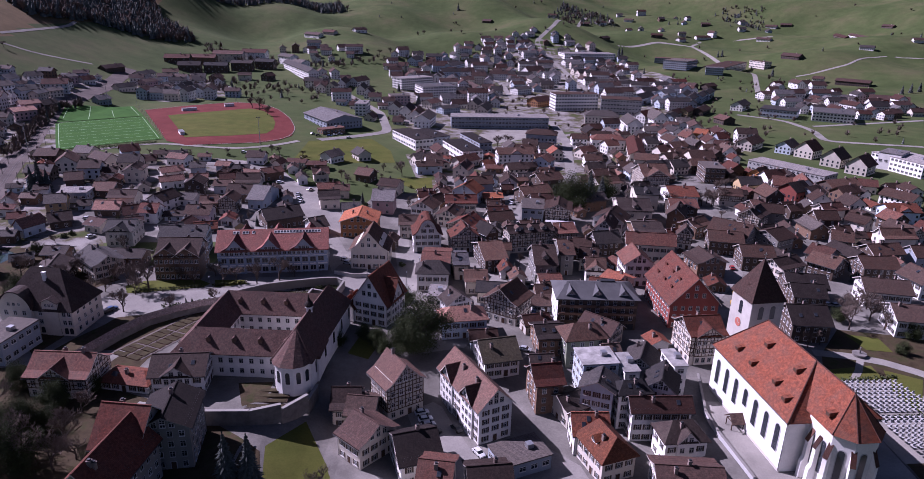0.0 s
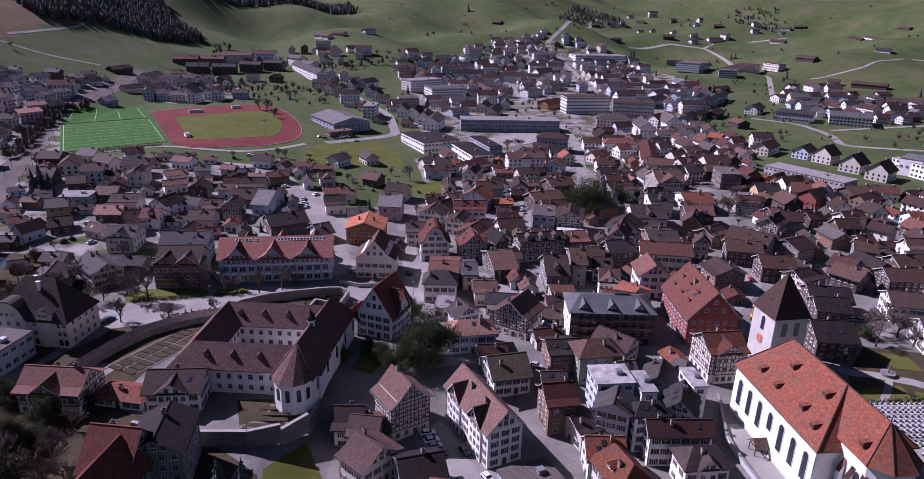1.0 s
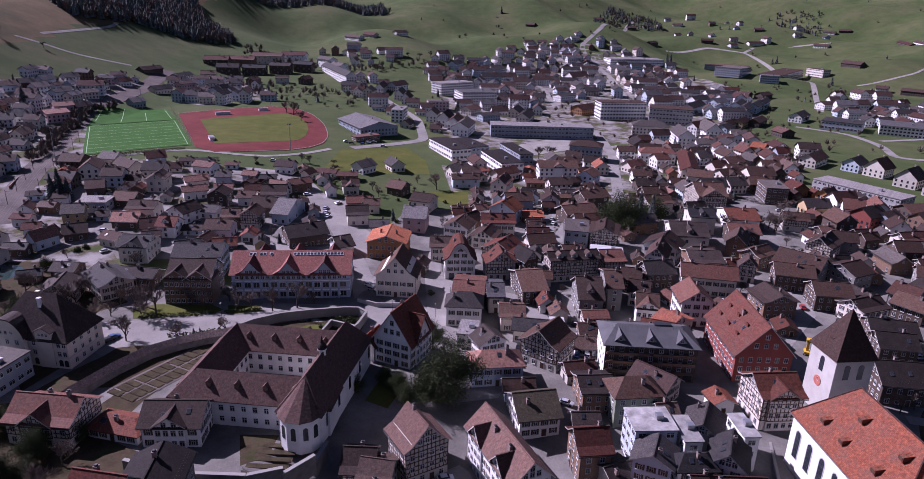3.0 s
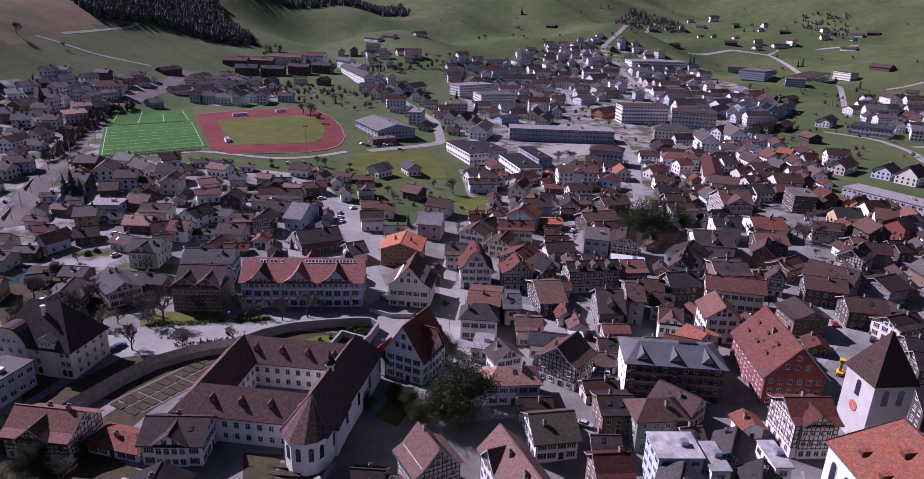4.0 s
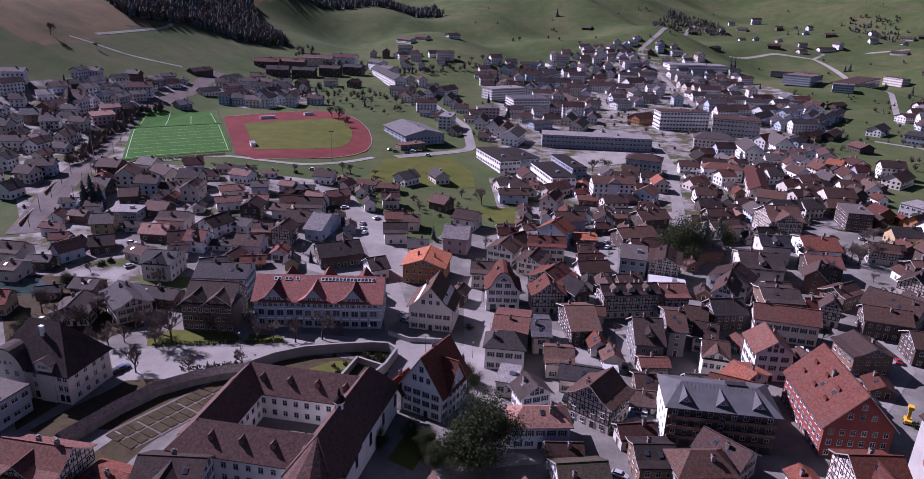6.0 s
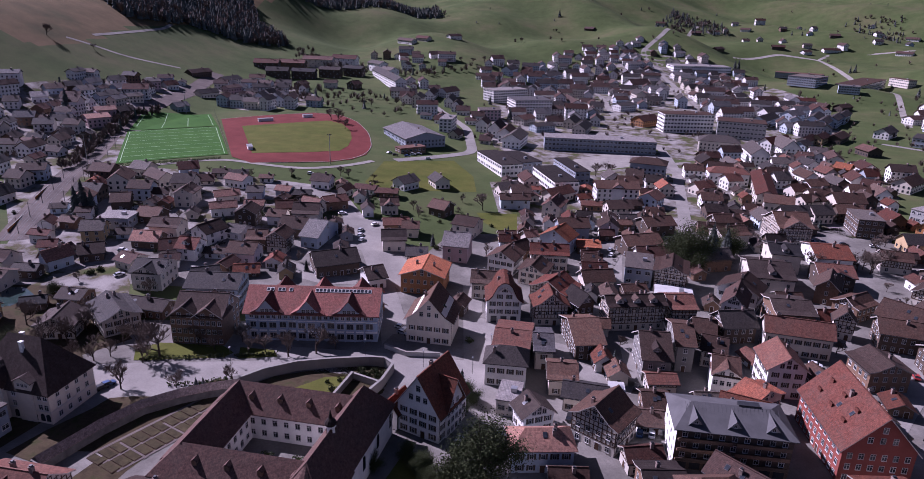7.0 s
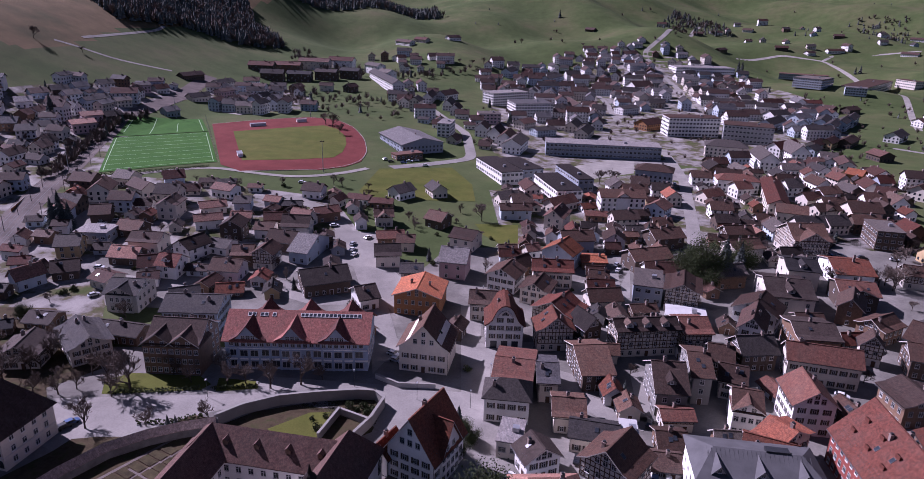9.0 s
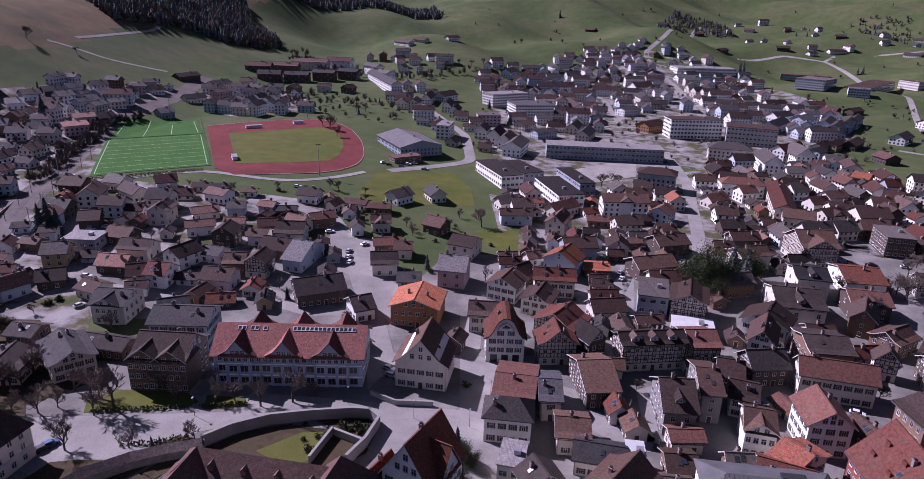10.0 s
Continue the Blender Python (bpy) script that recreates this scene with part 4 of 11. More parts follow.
patch("road", [(-121.3, 308.8), (-118.4, 319.6), (-81.0, 308.5), (-75.1, 321.9), (-60.7, 287.2), (-52.2, 279.8), (-56.7, 257.9), (-72.7, 305.0), (-92.7, 300.1)], "road", "sunlit yard between the houses", 0.12)
patch("road", [(-106.4, 377.7), (-88.7, 380.0), (-78.3, 347.7), (-64.6, 331.1), (-58.8, 297.7), (-73.5, 316.3), (-91.8, 350.8)], "road", "sunlit yard between the houses", 0.12)
patch("road", [(-37.7, 313.7), (-28.7, 310.3), (-26.5, 285.5), (-8.0, 276.4), (-15.5, 270.7), (-19.5, 254.7), (-27.3, 249.6)], "road", "pale paved square between the houses", 0.12)
patch("road", [(-1.9, 341.1), (9.5, 347.1), (9.3, 324.9), (-0.2, 322.8)], "road", "pale paved yard behind the houses", 0.12)
patch("road", [(25.1, 380.7), (31.3, 382.3), (28.1, 335.2), (24.6, 334.4)], "road", "pale paved yard behind the houses", 0.12)
patch("yards", [(-92.2, 853.3), (-51.9, 957.9), (82.2, 1242.8), (131.2, 1268.4), (216.4, 1209.7), (311.6, 944.3), (265.5, 763.3), (152.2, 582.8), (79.9, 589.4), (-22.6, 494.5), (-58.0, 591.2)], "yard", "yards, roads and gardens between the village houses", 0.06)
patch("yards", [(-440.1, 521.4), (-421.9, 568.7), (-376.1, 681.1), (-350.4, 676.7), (-341.8, 581.4), (-312.4, 508.6), (-269.5, 420.9), (-247.7, 354.0), (-258.4, 325.5)], "yard", "yards and gardens of the hillside suburb", 0.06)
patch("yards", [(-363.8, 722.9), (-305.6, 807.2), (-234.5, 691.1), (-285.1, 628.0), (-318.3, 639.0)], "yard", "yards and gardens behind the sports ground", 0.06)
patch("pavement", [(-253.4, 303.9), (-199.1, 321.5), (-166.8, 283.1), (-143.1, 243.2), (-174.5, 222.0)], "yard", "yards and gardens of the station quarter", 0.07)
# garden soil again; shade round the villa is partly in its dark colour
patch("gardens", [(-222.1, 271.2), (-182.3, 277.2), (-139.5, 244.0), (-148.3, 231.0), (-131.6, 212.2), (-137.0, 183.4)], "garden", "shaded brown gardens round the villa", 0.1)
patch("convent_garden", [(-123.4, 186.9), (-114.7, 207.5), (-99.4, 227.1), (-91.0, 226.6), (-94.1, 204.2), (-97.9, 191.2)], "garden", "brown kitchen garden ground below the convent", 0.13)

# dark sheet over the road: the villa's shadow on the lane, painted as colour
patch("villa_yard", [(-133.7, 184.0), (-123.3, 181.9), (-120.8, 187.9), (-110.0, 214.7), (-118.8, 213.0), (-124.4, 210.9), (-125.6, 205.5), (-130.7, 194.2)], "garden", "dark sheet beside the villa with the lane's shade in its colour", 0.17)


# ---- sports ground ----
def sports_ground():
    # own x along the near edge, own y up the valley
    turf = [(-268.9, 421.1), (-217.2, 461.8), (-271.0, 549.1), (-322.0, 510.0)]
    small = [(-322.6, 512.5), (-272.3, 551.0), (-304.4, 599.0), (-345.0, 566.0)]
    patch("turf_pitch", turf, "turf", "bright green artificial turf football pitch", 0.30, category="pitch")
    patch("turf_pitch", small, "turf", "smaller green artificial turf pitch", 0.30, category="pitch")
    a, b, c, d = [Vector(p) for p in turf]
    at = lambda u, v: tuple((a * (1 - u) + b * u) * (1 - v) + (d * (1 - u) + c * u) * v)
    for k in range(9):
        v = 0.04 + 0.115 * k
        strip("pitch_line", [at(0.04, v), at(0.96, v)], 0.32, "line", "white line across the turf pitch", 0.36)
    for u in (0.03, 0.97):
        strip("pitch_line", [at(u, 0.03), at(u, 0.97)], 0.45, "line", "white side line of the turf pitch", 0.36)
    e, f, g, h = [Vector(p) for p in small]
    at2 = lambda u, v: tuple((e * (1 - u) + f * u) * (1 - v) + (h * (1 - u) + g * u) * v)
    for u in (0.05, 0.35, 0.65, 0.95):
        strip("pitch_line", [at2(u, 0.06), at2(u, 0.94)], 0.45, "line", "white line of the small turf pitch", 0.36)
    oval = [(-284.9, 580.0), (-256.9, 611.7), (-224.7, 636.5), (-199.6, 635.2), (-176.9, 611.9), (-155.6, 573.0), (-141.1, 532.6), (-136.9, 504.1), (-141.7, 485.7), (-153.3, 470.6), (-193.8, 446.4), (-212.0, 456.6)]
    patch("running_track", oval, "track", "dark red running track round a lawn", 0.25, category="track")
    infield = [(-254.4, 556.0), (-227.1, 579.4), (-200.0, 604.4), (-185.8, 596.8), (-171.2, 573.7), (-161.5, 547.7), (-155.9, 522.5), (-156.3, 504.6), (-176.2, 487.1), (-205.0, 470.7)]
    patch("infield_lawn", infield, "lawn", "worn olive-green lawn inside the running track", 0.33, category="lawn")
    rim = oval[0:11]
    strip("track_kerb", rim, 0.5, "gravel", "pale kerb round the running track", 0.33)
    strip("path", [(-262.0, 412.0), (-214.0, 450.0), (-190.0, 446.0), (-160.0, 447.0), (-138.0, 470.0), (-128.0, 490.0)], 4.5, "gravel", "pale gravel path in front of the sports ground", 0.22)
    # fence between pitch and track
    for x, y in [(-217 - 0.6165 * k, 463 + k) for k in range(0, 136, 9)]:
        z = ground_z(x, y)
        s = Shape().tube((0, 0, 0), (0, 0, 5.0), 0.07, 0.06, 5)
        post = new("fence_post", s.mesh("fence_post", M["metal"]))
        post.location = (x, y, z)
        tagged(post, "grey steel fence post beside the turf pitch", "fence post", "ball fence")


sports_ground()


def floodlight(x, y, h):
    base = root("floodlight_mast", x, y, ground_z(x, y), 20, "tall grey floodlight mast with lamps", "mast", "floodlights")
    part("pole", Shape().tube((0, 0, -0.3), (0, 0, h), 0.28, 0.12, 8).mesh("pole", M["metal"]), base)
    part("lamp_bar", Shape().box(-1.4, -0.1, h - 0.3, 1.4, 0.1, h - 0.1).mesh("lamp_bar", M["metal"]), base)
    for i in (-1, 0, 1):
        part("lamp", Shape().box(i - 0.35, -0.3, h - 0.1, i + 0.35, 0.1, h + 0.5).mesh("lamp", M["darkmetal"]), base)


for fx, fy in ((-150.0, 468.0), (-225.0, 640.0), (-283.0, 415.0), (-322.0, 590.0)):
    floodlight(fx, fy, 19.0)


def low_hut(x, y, rz, l, w, h, label):
    base = root("shelter", x, y, ground_z(x, y) + 0.2, rz, label, "shelter", "shelters on the sports ground")
    part("shell", Shape().box(-l / 2, -w / 2, 0, l / 2, w / 2, h).mesh("shell", M["wall_white"]), base)
    part("roof", Shape().box(-l / 2 - 0.3, -w / 2 - 0.3, h, l / 2 + 0.3, w / 2 + 0.3, h + 0.2).mesh("roof", M["metal"]), base)


low_hut(-247, 583, 35, 12, 3, 2.2, "low white shelter beside the track")
low_hut(-222, 612, 35, 8, 3, 2.2, "low white shelter beside the track")
low_hut(-212, 482, -58, 9, 3, 2.2, "low white shelter beside the track")


# ---- garden walls ----
M["roof_walk"] = tiled_roof("garden_walk_tiles", (0.27, 0.2, 0.175), moss=0.4, each=False)


def wall_run(name, pts, height, thick, label, cap=None, material="stonewall", z0=None):
    """A free-standing wall along a line, with a cap or little tiled roof."""
    mid = pts[len(pts) // 2]
    base = root(name, mid[0], mid[1], 0, 0, label, "wall", "", "structure")
    s, r = Shape(), Shape()
    for (ax, ay), (bx, by) in zip(pts, pts[1:]):
        L = math.hypot(bx - ax, by - ay)
        m = pose(ax - mid[0], ay - mid[1], ground_z(ax, ay) if z0 is None else z0, 0, 0, math.degrees(math.atan2(by - ay, bx - ax)))
        s.box(-thick * 0.3, -thick / 2, -1, L + thick * 0.3, thick / 2, height, 0, m)
        if cap:
            gable_roof(r, -0.4, L + 0.4, thick / 2, height, height + thick * 0.42, 0.5, 0.15, 0, m)
        else:
            r.box(-0.2, -thick / 2 - 0.12, height, L + 0.2, thick / 2 + 0.12, height + 0.15, 0, m)
    part("wall", s.mesh("wall", M[material]), base)
    part("coping", r.mesh("coping", M[cap] if cap else M["wall_stone"]), base)
    return base


wall_run("covered_wall", [(-121.0, 180.0), (-116.0, 196.0), (-111.0, 206.5), (-104.0, 213.5), (-97.5, 218.0), (-90.0, 222.0)], 3.0, 2.8, "long covered garden walk with grey-brown tiled roof", "roof_walk", "stonewall")
wall_run("garden_wall", [(-91.0, 224.0), (-86.0, 230.5), (-78.0, 236.5), (-68.0, 240.5), (-57.0, 244.0), (-52.0, 244.5), (-48.5, 241.5), (-49.5, 232.0), (-52.0, 224.0)], 3.4, 0.6, "high grey garden wall curving round the convent", None, "wall_stone")
wall_run("garden_wall", [(-88.0, 153.0), (-74.3, 150.0), (-57.6, 151.0), (-50.0, 154.5), (-44.5, 162.0), (-43.5, 170.0)], 4.6, 0.8, "high grey wall below the convent garden", None, "stonewall")
wall_run("garden_wall", [(-61.4, 223.0), (-59.8, 235.4)], 2.4, 0.5, "grey stone wall dividing the convent garden", None, "wall_stone")
wall_run("garden_wall", [(-59.4, 235.4), (-49.9, 232.2)], 2.2, 0.5, "grey stone wall dividing the convent garden", None, "wall_stone")
wall_run("street_wall", [(-55.0, 256.0), (-47.0, 252.5), (-36.0, 254.0)], 1.6, 0.5, "low pale wall in front of a gabled house", None, "wall_concrete")
# churchyard terrace
terrace = [(83.0, 199.2), (116.0, 186.0), (116.0, 118.0), (77.6, 118.0), (73.6, 137.4), (71.1, 156.3), (70.7, 165.5), (74.2, 182.3), (77.0, 196.2)]
n = len(terrace)
ts = Shape().add([(x, y, -9.0) for x, y in terrace] + [(x, y, -2.3) for x, y in terrace], [tuple(range(n))[::-1], tuple(range(n, 2 * n))] + [(i, (i + 1) % n, n + (i + 1) % n, n + i) for i in range(n)])
tagged(new("terrace", ts.mesh("terrace", M["gravel"])), "pale raised churchyard terrace", "terrace", kind="structure")
wall_run("terrace_parapet", [(77.0, 196.2), (74.2, 182.3), (70.7, 165.5), (71.1, 156.3), (73.6, 137.4)], 1.0, 0.5, "pale parapet of the churchyard terrace", None, "wall_concrete", -2.3)


# ---- parish church ----
def arched(s, w, h, d, slot, m, z=0.0):
    """An upright panel with a round head."""
    pts = [(-w / 2, z), (w / 2, z)] + [(math.cos(a) * w / 2, z + h - w / 2 + math.sin(a) * w / 2) for a in [math.pi * i / 8 for i in range(9)]]
    return s.prism(pts[::-1], -d, 0.05, slot, m, along="y")


def church():
    base = root("church", 90.6, 161.7, -2.5, -82.7, "white plastered parish church with red tiled roof and buttressed choir", "church")
    # own x runs down the nave towards the choir; own y across
    L, half, eave, ridge = 38.9, 12.0, 15.4, 26.0
    s = Shape().box(-L / 2, -half, -0.5, L / 2, half, eave)
    nave = part("nave_wall", s.mesh("nave_wall", M["wall_white"]), base)
    hx, hy, r0, r1 = L / 2 + 0.7, half + 0.7, -L / 2 + 5.1, L / 2 - 10.6
    vs = [(sx * hx, sy * hy, eave - 0.35 + dz) for dz in (0, 0.3) for sx, sy in ((-1, -1), (1, -1), (1, 1), (-1, 1))] + [(r0, 0, ridge), (r1, 0, ridge)]
    s = Shape().add(vs, [(3, 2, 1, 0), (0, 1, 5, 4), (1, 2, 6, 5), (2, 3, 7, 6), (3, 0, 4, 7), (4, 5, 9, 8), (6, 7, 8, 9), (5, 6, 9), (7, 4, 8)])
    roof = part("nave_roof", s.mesh("nave_roof", M["roof_church"]), base)
    s = Shape()
    for p, q in (((r0, 0, ridge + 0.08), (r1, 0, ridge + 0.08)), ((r0, 0, ridge), (-hx, -hy, eave)), ((r1, 0, ridge), (hx, -hy, eave)), ((r1, 0, ridge), (hx, hy, eave))):
        s.tube(p, q, 0.2, 0.2, 6)
    part("ridge_tiles", s.mesh("ridge_tiles", M["roof_redbrown"]), roof)
    s = Shape().tube((-hx, -hy - 0.1, eave - 0.3), (hx, -hy - 0.1, eave - 0.3), 0.14, 0.14, 6).tube((hx - 0.8, -half - 0.15, 0), (hx - 0.8, -half - 0.15, eave - 0.3), 0.09, 0.09, 6)
    part("gutter", s.mesh("gutter", M["darkmetal"]), roof, "dark metal gutter and downpipe")
    s = Shape().box(-L / 2 - 0.15, -half - 0.18, eave - 1.1, L / 2 + 0.15, -half + 0.02, eave - 0.35).box(-L / 2 - 0.12, -half - 0.14, -0.5, L / 2 + 0.12, -half + 0.02, 0.9)
    part("cornice", s.mesh("cornice", M["wall_limewash"]), nave, "stone cornice and plinth")
    for i in range(7):
        x = -L / 2 + 3.6 + i * 5.3
        tall = 7.6 if i != 3 else 5.0
        m = pose(x, -half, 0)
        f, g, b = Shape(), Shape(), Shape()
        arched(f, 2.5, tall + 0.5, 0.08, 0, m, 12.2 - tall - 0.25)
        arched(g, 1.9, tall, 0.14, 0, m, 12.2 - tall)
        w = part("arched_window", f.mesh("arched_window", M["wall_concrete"]), nave, "tall round-headed window")
        part("pane", g.mesh("pane", M["glass"]), w)
        for k in range(1, 5):
            b.box(-0.95, -0.18, 12.2 - tall + k * tall / 5.5, 0.95, -0.12, 12.26 - tall + k * tall / 5.5, 0, m)
        b.box(-0.04, -0.18, 12.2 - tall, 0.04, -0.12, 11.9, 0, m)
        part("glazing_bar", b.mesh("glazing_bar", M["darkmetal"]), w)
    k = (ridge - eave) / half
    for x, cy in ((-11.5, -8.6), (-5.6, -3.8), (-3.6, -8.8), (8.2, -3.6), (7.2, -8.2), (13.6, -9.2)):
        zz = ridge + cy * k
        # the dark box on the front paints the shadow in the dormer's opening
        g = Shape().prism([(0, -0.3), (-1.5, -0.5), (-1.45, 0.75), (1.1, 1.05)], -0.8, 0.8).box(-0.62, -1.56, -0.25, 0.62, -1.48, 0.55, 1)
        part("roof_vent", g.mesh("roof_vent", M["roof_church"], M["timberbeam"]), roof, "small sloping roof dormer", m=pose(x, cy, zz + 0.15))
    # choir and apse
    x0, x1, x2, ch, ce, cr = L / 2 - 0.5, L / 2 + 8.4, L / 2 + 11.8, 6.3, 17.8, 25.9
    body = [(x0, -ch), (x1, -ch), (x2, -ch * 0.42), (x2, ch * 0.42), (x1, ch), (x0, ch)]
    n = len(body)
    s = Shape().add([(x, y, -1) for x, y in body] + [(x, y, ce) for x, y in body], [tuple(range(n))[::-1], tuple(range(n, 2 * n))] + [(i, (i + 1) % n, n + (i + 1) % n, n + i) for i in range(n)])
    choir = part("choir_wall", s.mesh("choir_wall", M["wall_white"]), base)
    o = [(x0 - 2.0, -ch - 0.6, ce - 0.3), (x1 + 0.3, -ch - 0.6, ce - 0.3), (x2 + 0.6, -ch * 0.46, ce - 0.3), (x2 + 0.6, ch * 0.46, ce - 0.3), (x1 + 0.3, ch + 0.6, ce - 0.3), (x0 - 2.0, ch + 0.6, ce - 0.3)]
    s = Shape().add(o + [(r1 - 0.5, 0, cr), (L / 2 + 4.6, 0, cr)], [(0, 1, 7, 6), (1, 2, 7), (2, 3, 7), (3, 4, 7), (4, 5, 6, 7), (5, 4, 3, 2, 1, 0), (0, 6, 5)])
    croof = part("choir_roof", s.mesh("choir_roof", M["roof_church"]), base)
    s = Shape().tube((r1, 0, cr + 0.06), (L / 2 + 4.6, 0, cr + 0.06), 0.18, 0.18)
    for p in o[1:5]:
        s.tube((L / 2 + 4.6, 0, cr), p, 0.15, 0.15, 5)
    part("ridge_tiles", s.mesh("ridge_tiles", M["roof_redbrown"]), croof)
    part("finial", Shape().tube((0, 0, 0), (0, 0, 1.8), 0.16, 0.04).mesh("finial", M["darkmetal"]), croof, m=pose(L / 2 + 4.6, 0, cr))
    # same dark front box for the opening's shadow
    g = Shape().prism([(0, -0.3), (-1.5, -0.5), (-1.45, 0.75), (1.1, 1.05)], -0.8, 0.8).box(-0.62, -1.56, -0.25, 0.62, -1.48, 0.55, 1)
    part("roof_vent", g.mesh("roof_vent", M["roof_church"], M["timberbeam"]), croof, "small sloping roof dormer", m=pose(L / 2 + 4.5, -4.4, ce + 2.6))
    sides = [((x0 + x1) / 2 - 2.0, -ch, 0), ((x0 + x1) / 2 + 2.4, -ch, 0), ((x1 + x2) / 2, -ch * 0.71, 47), (x2, 0, 90), ((x1 + x2) / 2, ch * 0.71, 133)]
    for x, y, r in sides:
        m = pose(x, y, 0, 0, 0, r)
        f, g = Shape(), Shape()
        arched(f, 1.9, 9.6, 0.06, 0, m, 4.6)
        arched(g, 1.5, 9.0, 0.12, 0, m, 4.9)
        w = part("arched_window", f.mesh("arched_window", M["wall_concrete"]), choir, "tall narrow choir window")
        part("pane", g.mesh("pane", M["glass"]), w)
    for x, y, r in ((x0 + 2.4, -ch, 0), (x0 + 5.4, -ch, 0), (x1, -ch, 24), (x2, -ch * 0.42, 68), (x2, ch * 0.42, 112)):
        b = Shape().prism([(0.2, -1), (-2.0, -1), (-1.9, 5), (-1.3, 6.2), (-1.2, 11), (0.2, 14.5)], -0.55, 0.55, 0, pose(x, y, 0, 0, 0, r))
        bt = part("buttress", b.mesh("buttress", M["wall_white"]), choir, "stepped white buttress with tiled slope")
        b = Shape().prism([(-1.35, 10.95), (0.2, 14.55), (0.2, 14.75), (-1.4, 11.15)], -0.65, 0.65, 0, pose(x, y, 0, 0, 0, r))
        part("buttress_cap", b.mesh("buttress_cap", M["roof_redbrown"]), bt)
    # porch on the long side
    s = Shape().box(-1.6, -3.6, 2.6, 1.6, -3.4, 2.8).box(-1.6, -3.4, 2.6, -1.4, 0, 2.8).box(1.4, -3.4, 2.6, 1.6, 0, 2.8)
    porch = part("porch", s.mesh("porch", M["timberbeam"]), base, "small wooden side porch with tiled roof", m=pose(0.2, -half, 0))
    post = Shape().box(-0.1, -0.1, 0.0, 0.1, 0.1, 2.6).mesh("post", M["timberbeam"])
    for px, py in ((-1.5, -3.5), (1.5, -3.5), (-1.5, -0.1), (1.5, -0.1)):
        part("post", post, porch, m=pose(px, py, 0))
    s = gable_roof(Shape(), -3.9, 0, 2.0, 2.8, 4.6, 0.4, 0.2, m=pose(0, 0, 0, 0, 0, 90))
    part("porch_roof", s.mesh("porch_roof", M["roof_greybrown"]), porch)


def church_tower():
    base = root("church_tower", 98.0, 204.2, 0.0, 11.0, "white church tower with dark pyramid spire and clock", "tower")
    h, top, apex = 5.7, 19.0, 32.0
    s = Shape().box(-h, -h, -0.5, h, h, top)
    walls = part("wall", s.mesh("wall", M["wall_limewash"]), base)
    s = Shape().add([(-h - 0.7, -h - 0.7, top - 0.3), (h + 0.7, -h - 0.7, top - 0.3), (h + 0.7, h + 0.7, top - 0.3), (-h - 0.7, h + 0.7, top - 0.3), (0, 0, apex)], [(3, 2, 1, 0), (0, 1, 4), (1, 2, 4), (2, 3, 4), (3, 0, 4)])
    spire = part("spire", s.mesh("spire", M["roof_spire"]), base)
    s = Shape().tube((0, 0, apex - 0.3), (0, 0, apex + 2.2), 0.1, 0.05).box(-0.6, -0.05, apex + 1.3, 0.6, 0.05, apex + 1.5)
    part("finial", s.mesh("finial", M["metal"]), spire)
    for turn in (0, -90, 90):
        spots = (0,) if turn == -90 else (-2.1, 2.1)
        for x in spots:
            m = pose(0, 0, 0, 0, 0, turn) @ pose(x, -h, 0)
            g = Shape()
            arched(g, 1.7, 4.6, 0.1, 0, m, 12.6)
            part("belfry_opening", g.mesh("belfry_opening", M["glass"]), walls)
    m = pose(0, 0, 0, 0, 0, -90) @ pose(-0.2, -h - 0.03, 9.2, 90, 0, 0)
    s = Shape().tube((0, 0, 0), (0, 0, 0.14), 1.55, 1.5, 24)
    dial = part("clock_dial", s.mesh("clock_dial", M["gold"]), walls, "round red clock dial", m=m)
    s = Shape().box(-0.07, -0.1, 0.15, 0.07, 1.25, 0.2).box(-0.1, -0.07, 0.15, 0.8, 0.07, 0.2)
    part("clock_pointers", s.mesh("clock_pointers", M["frame"]), dial)
    g = Shape().prism([(0, 0), (2.0, 0.3), (0.1, 1.3)], -0.8, 0.8)
    part("spire_dormer", g.mesh("spire_dormer", M["roof_spire"]), spire, m=pose(0, 0, 0, 0, 0, -90) @ pose(0, -h * 0.8, top + 3))


M["roof_church"] = tiled_roof("church_roof_tiles", (0.2, 0.062, 0.033), moss=0.45, each=False)
M["roof_spire"] = tiled_roof("spire_shingles", (0.09, 0.052, 0.043))
church()
church_tower()


# ---- convent round its court ----
M["roof_convent"] = tiled_roof("convent_roof_tiles", (0.108, 0.062, 0.052), moss=0.35, each=False)


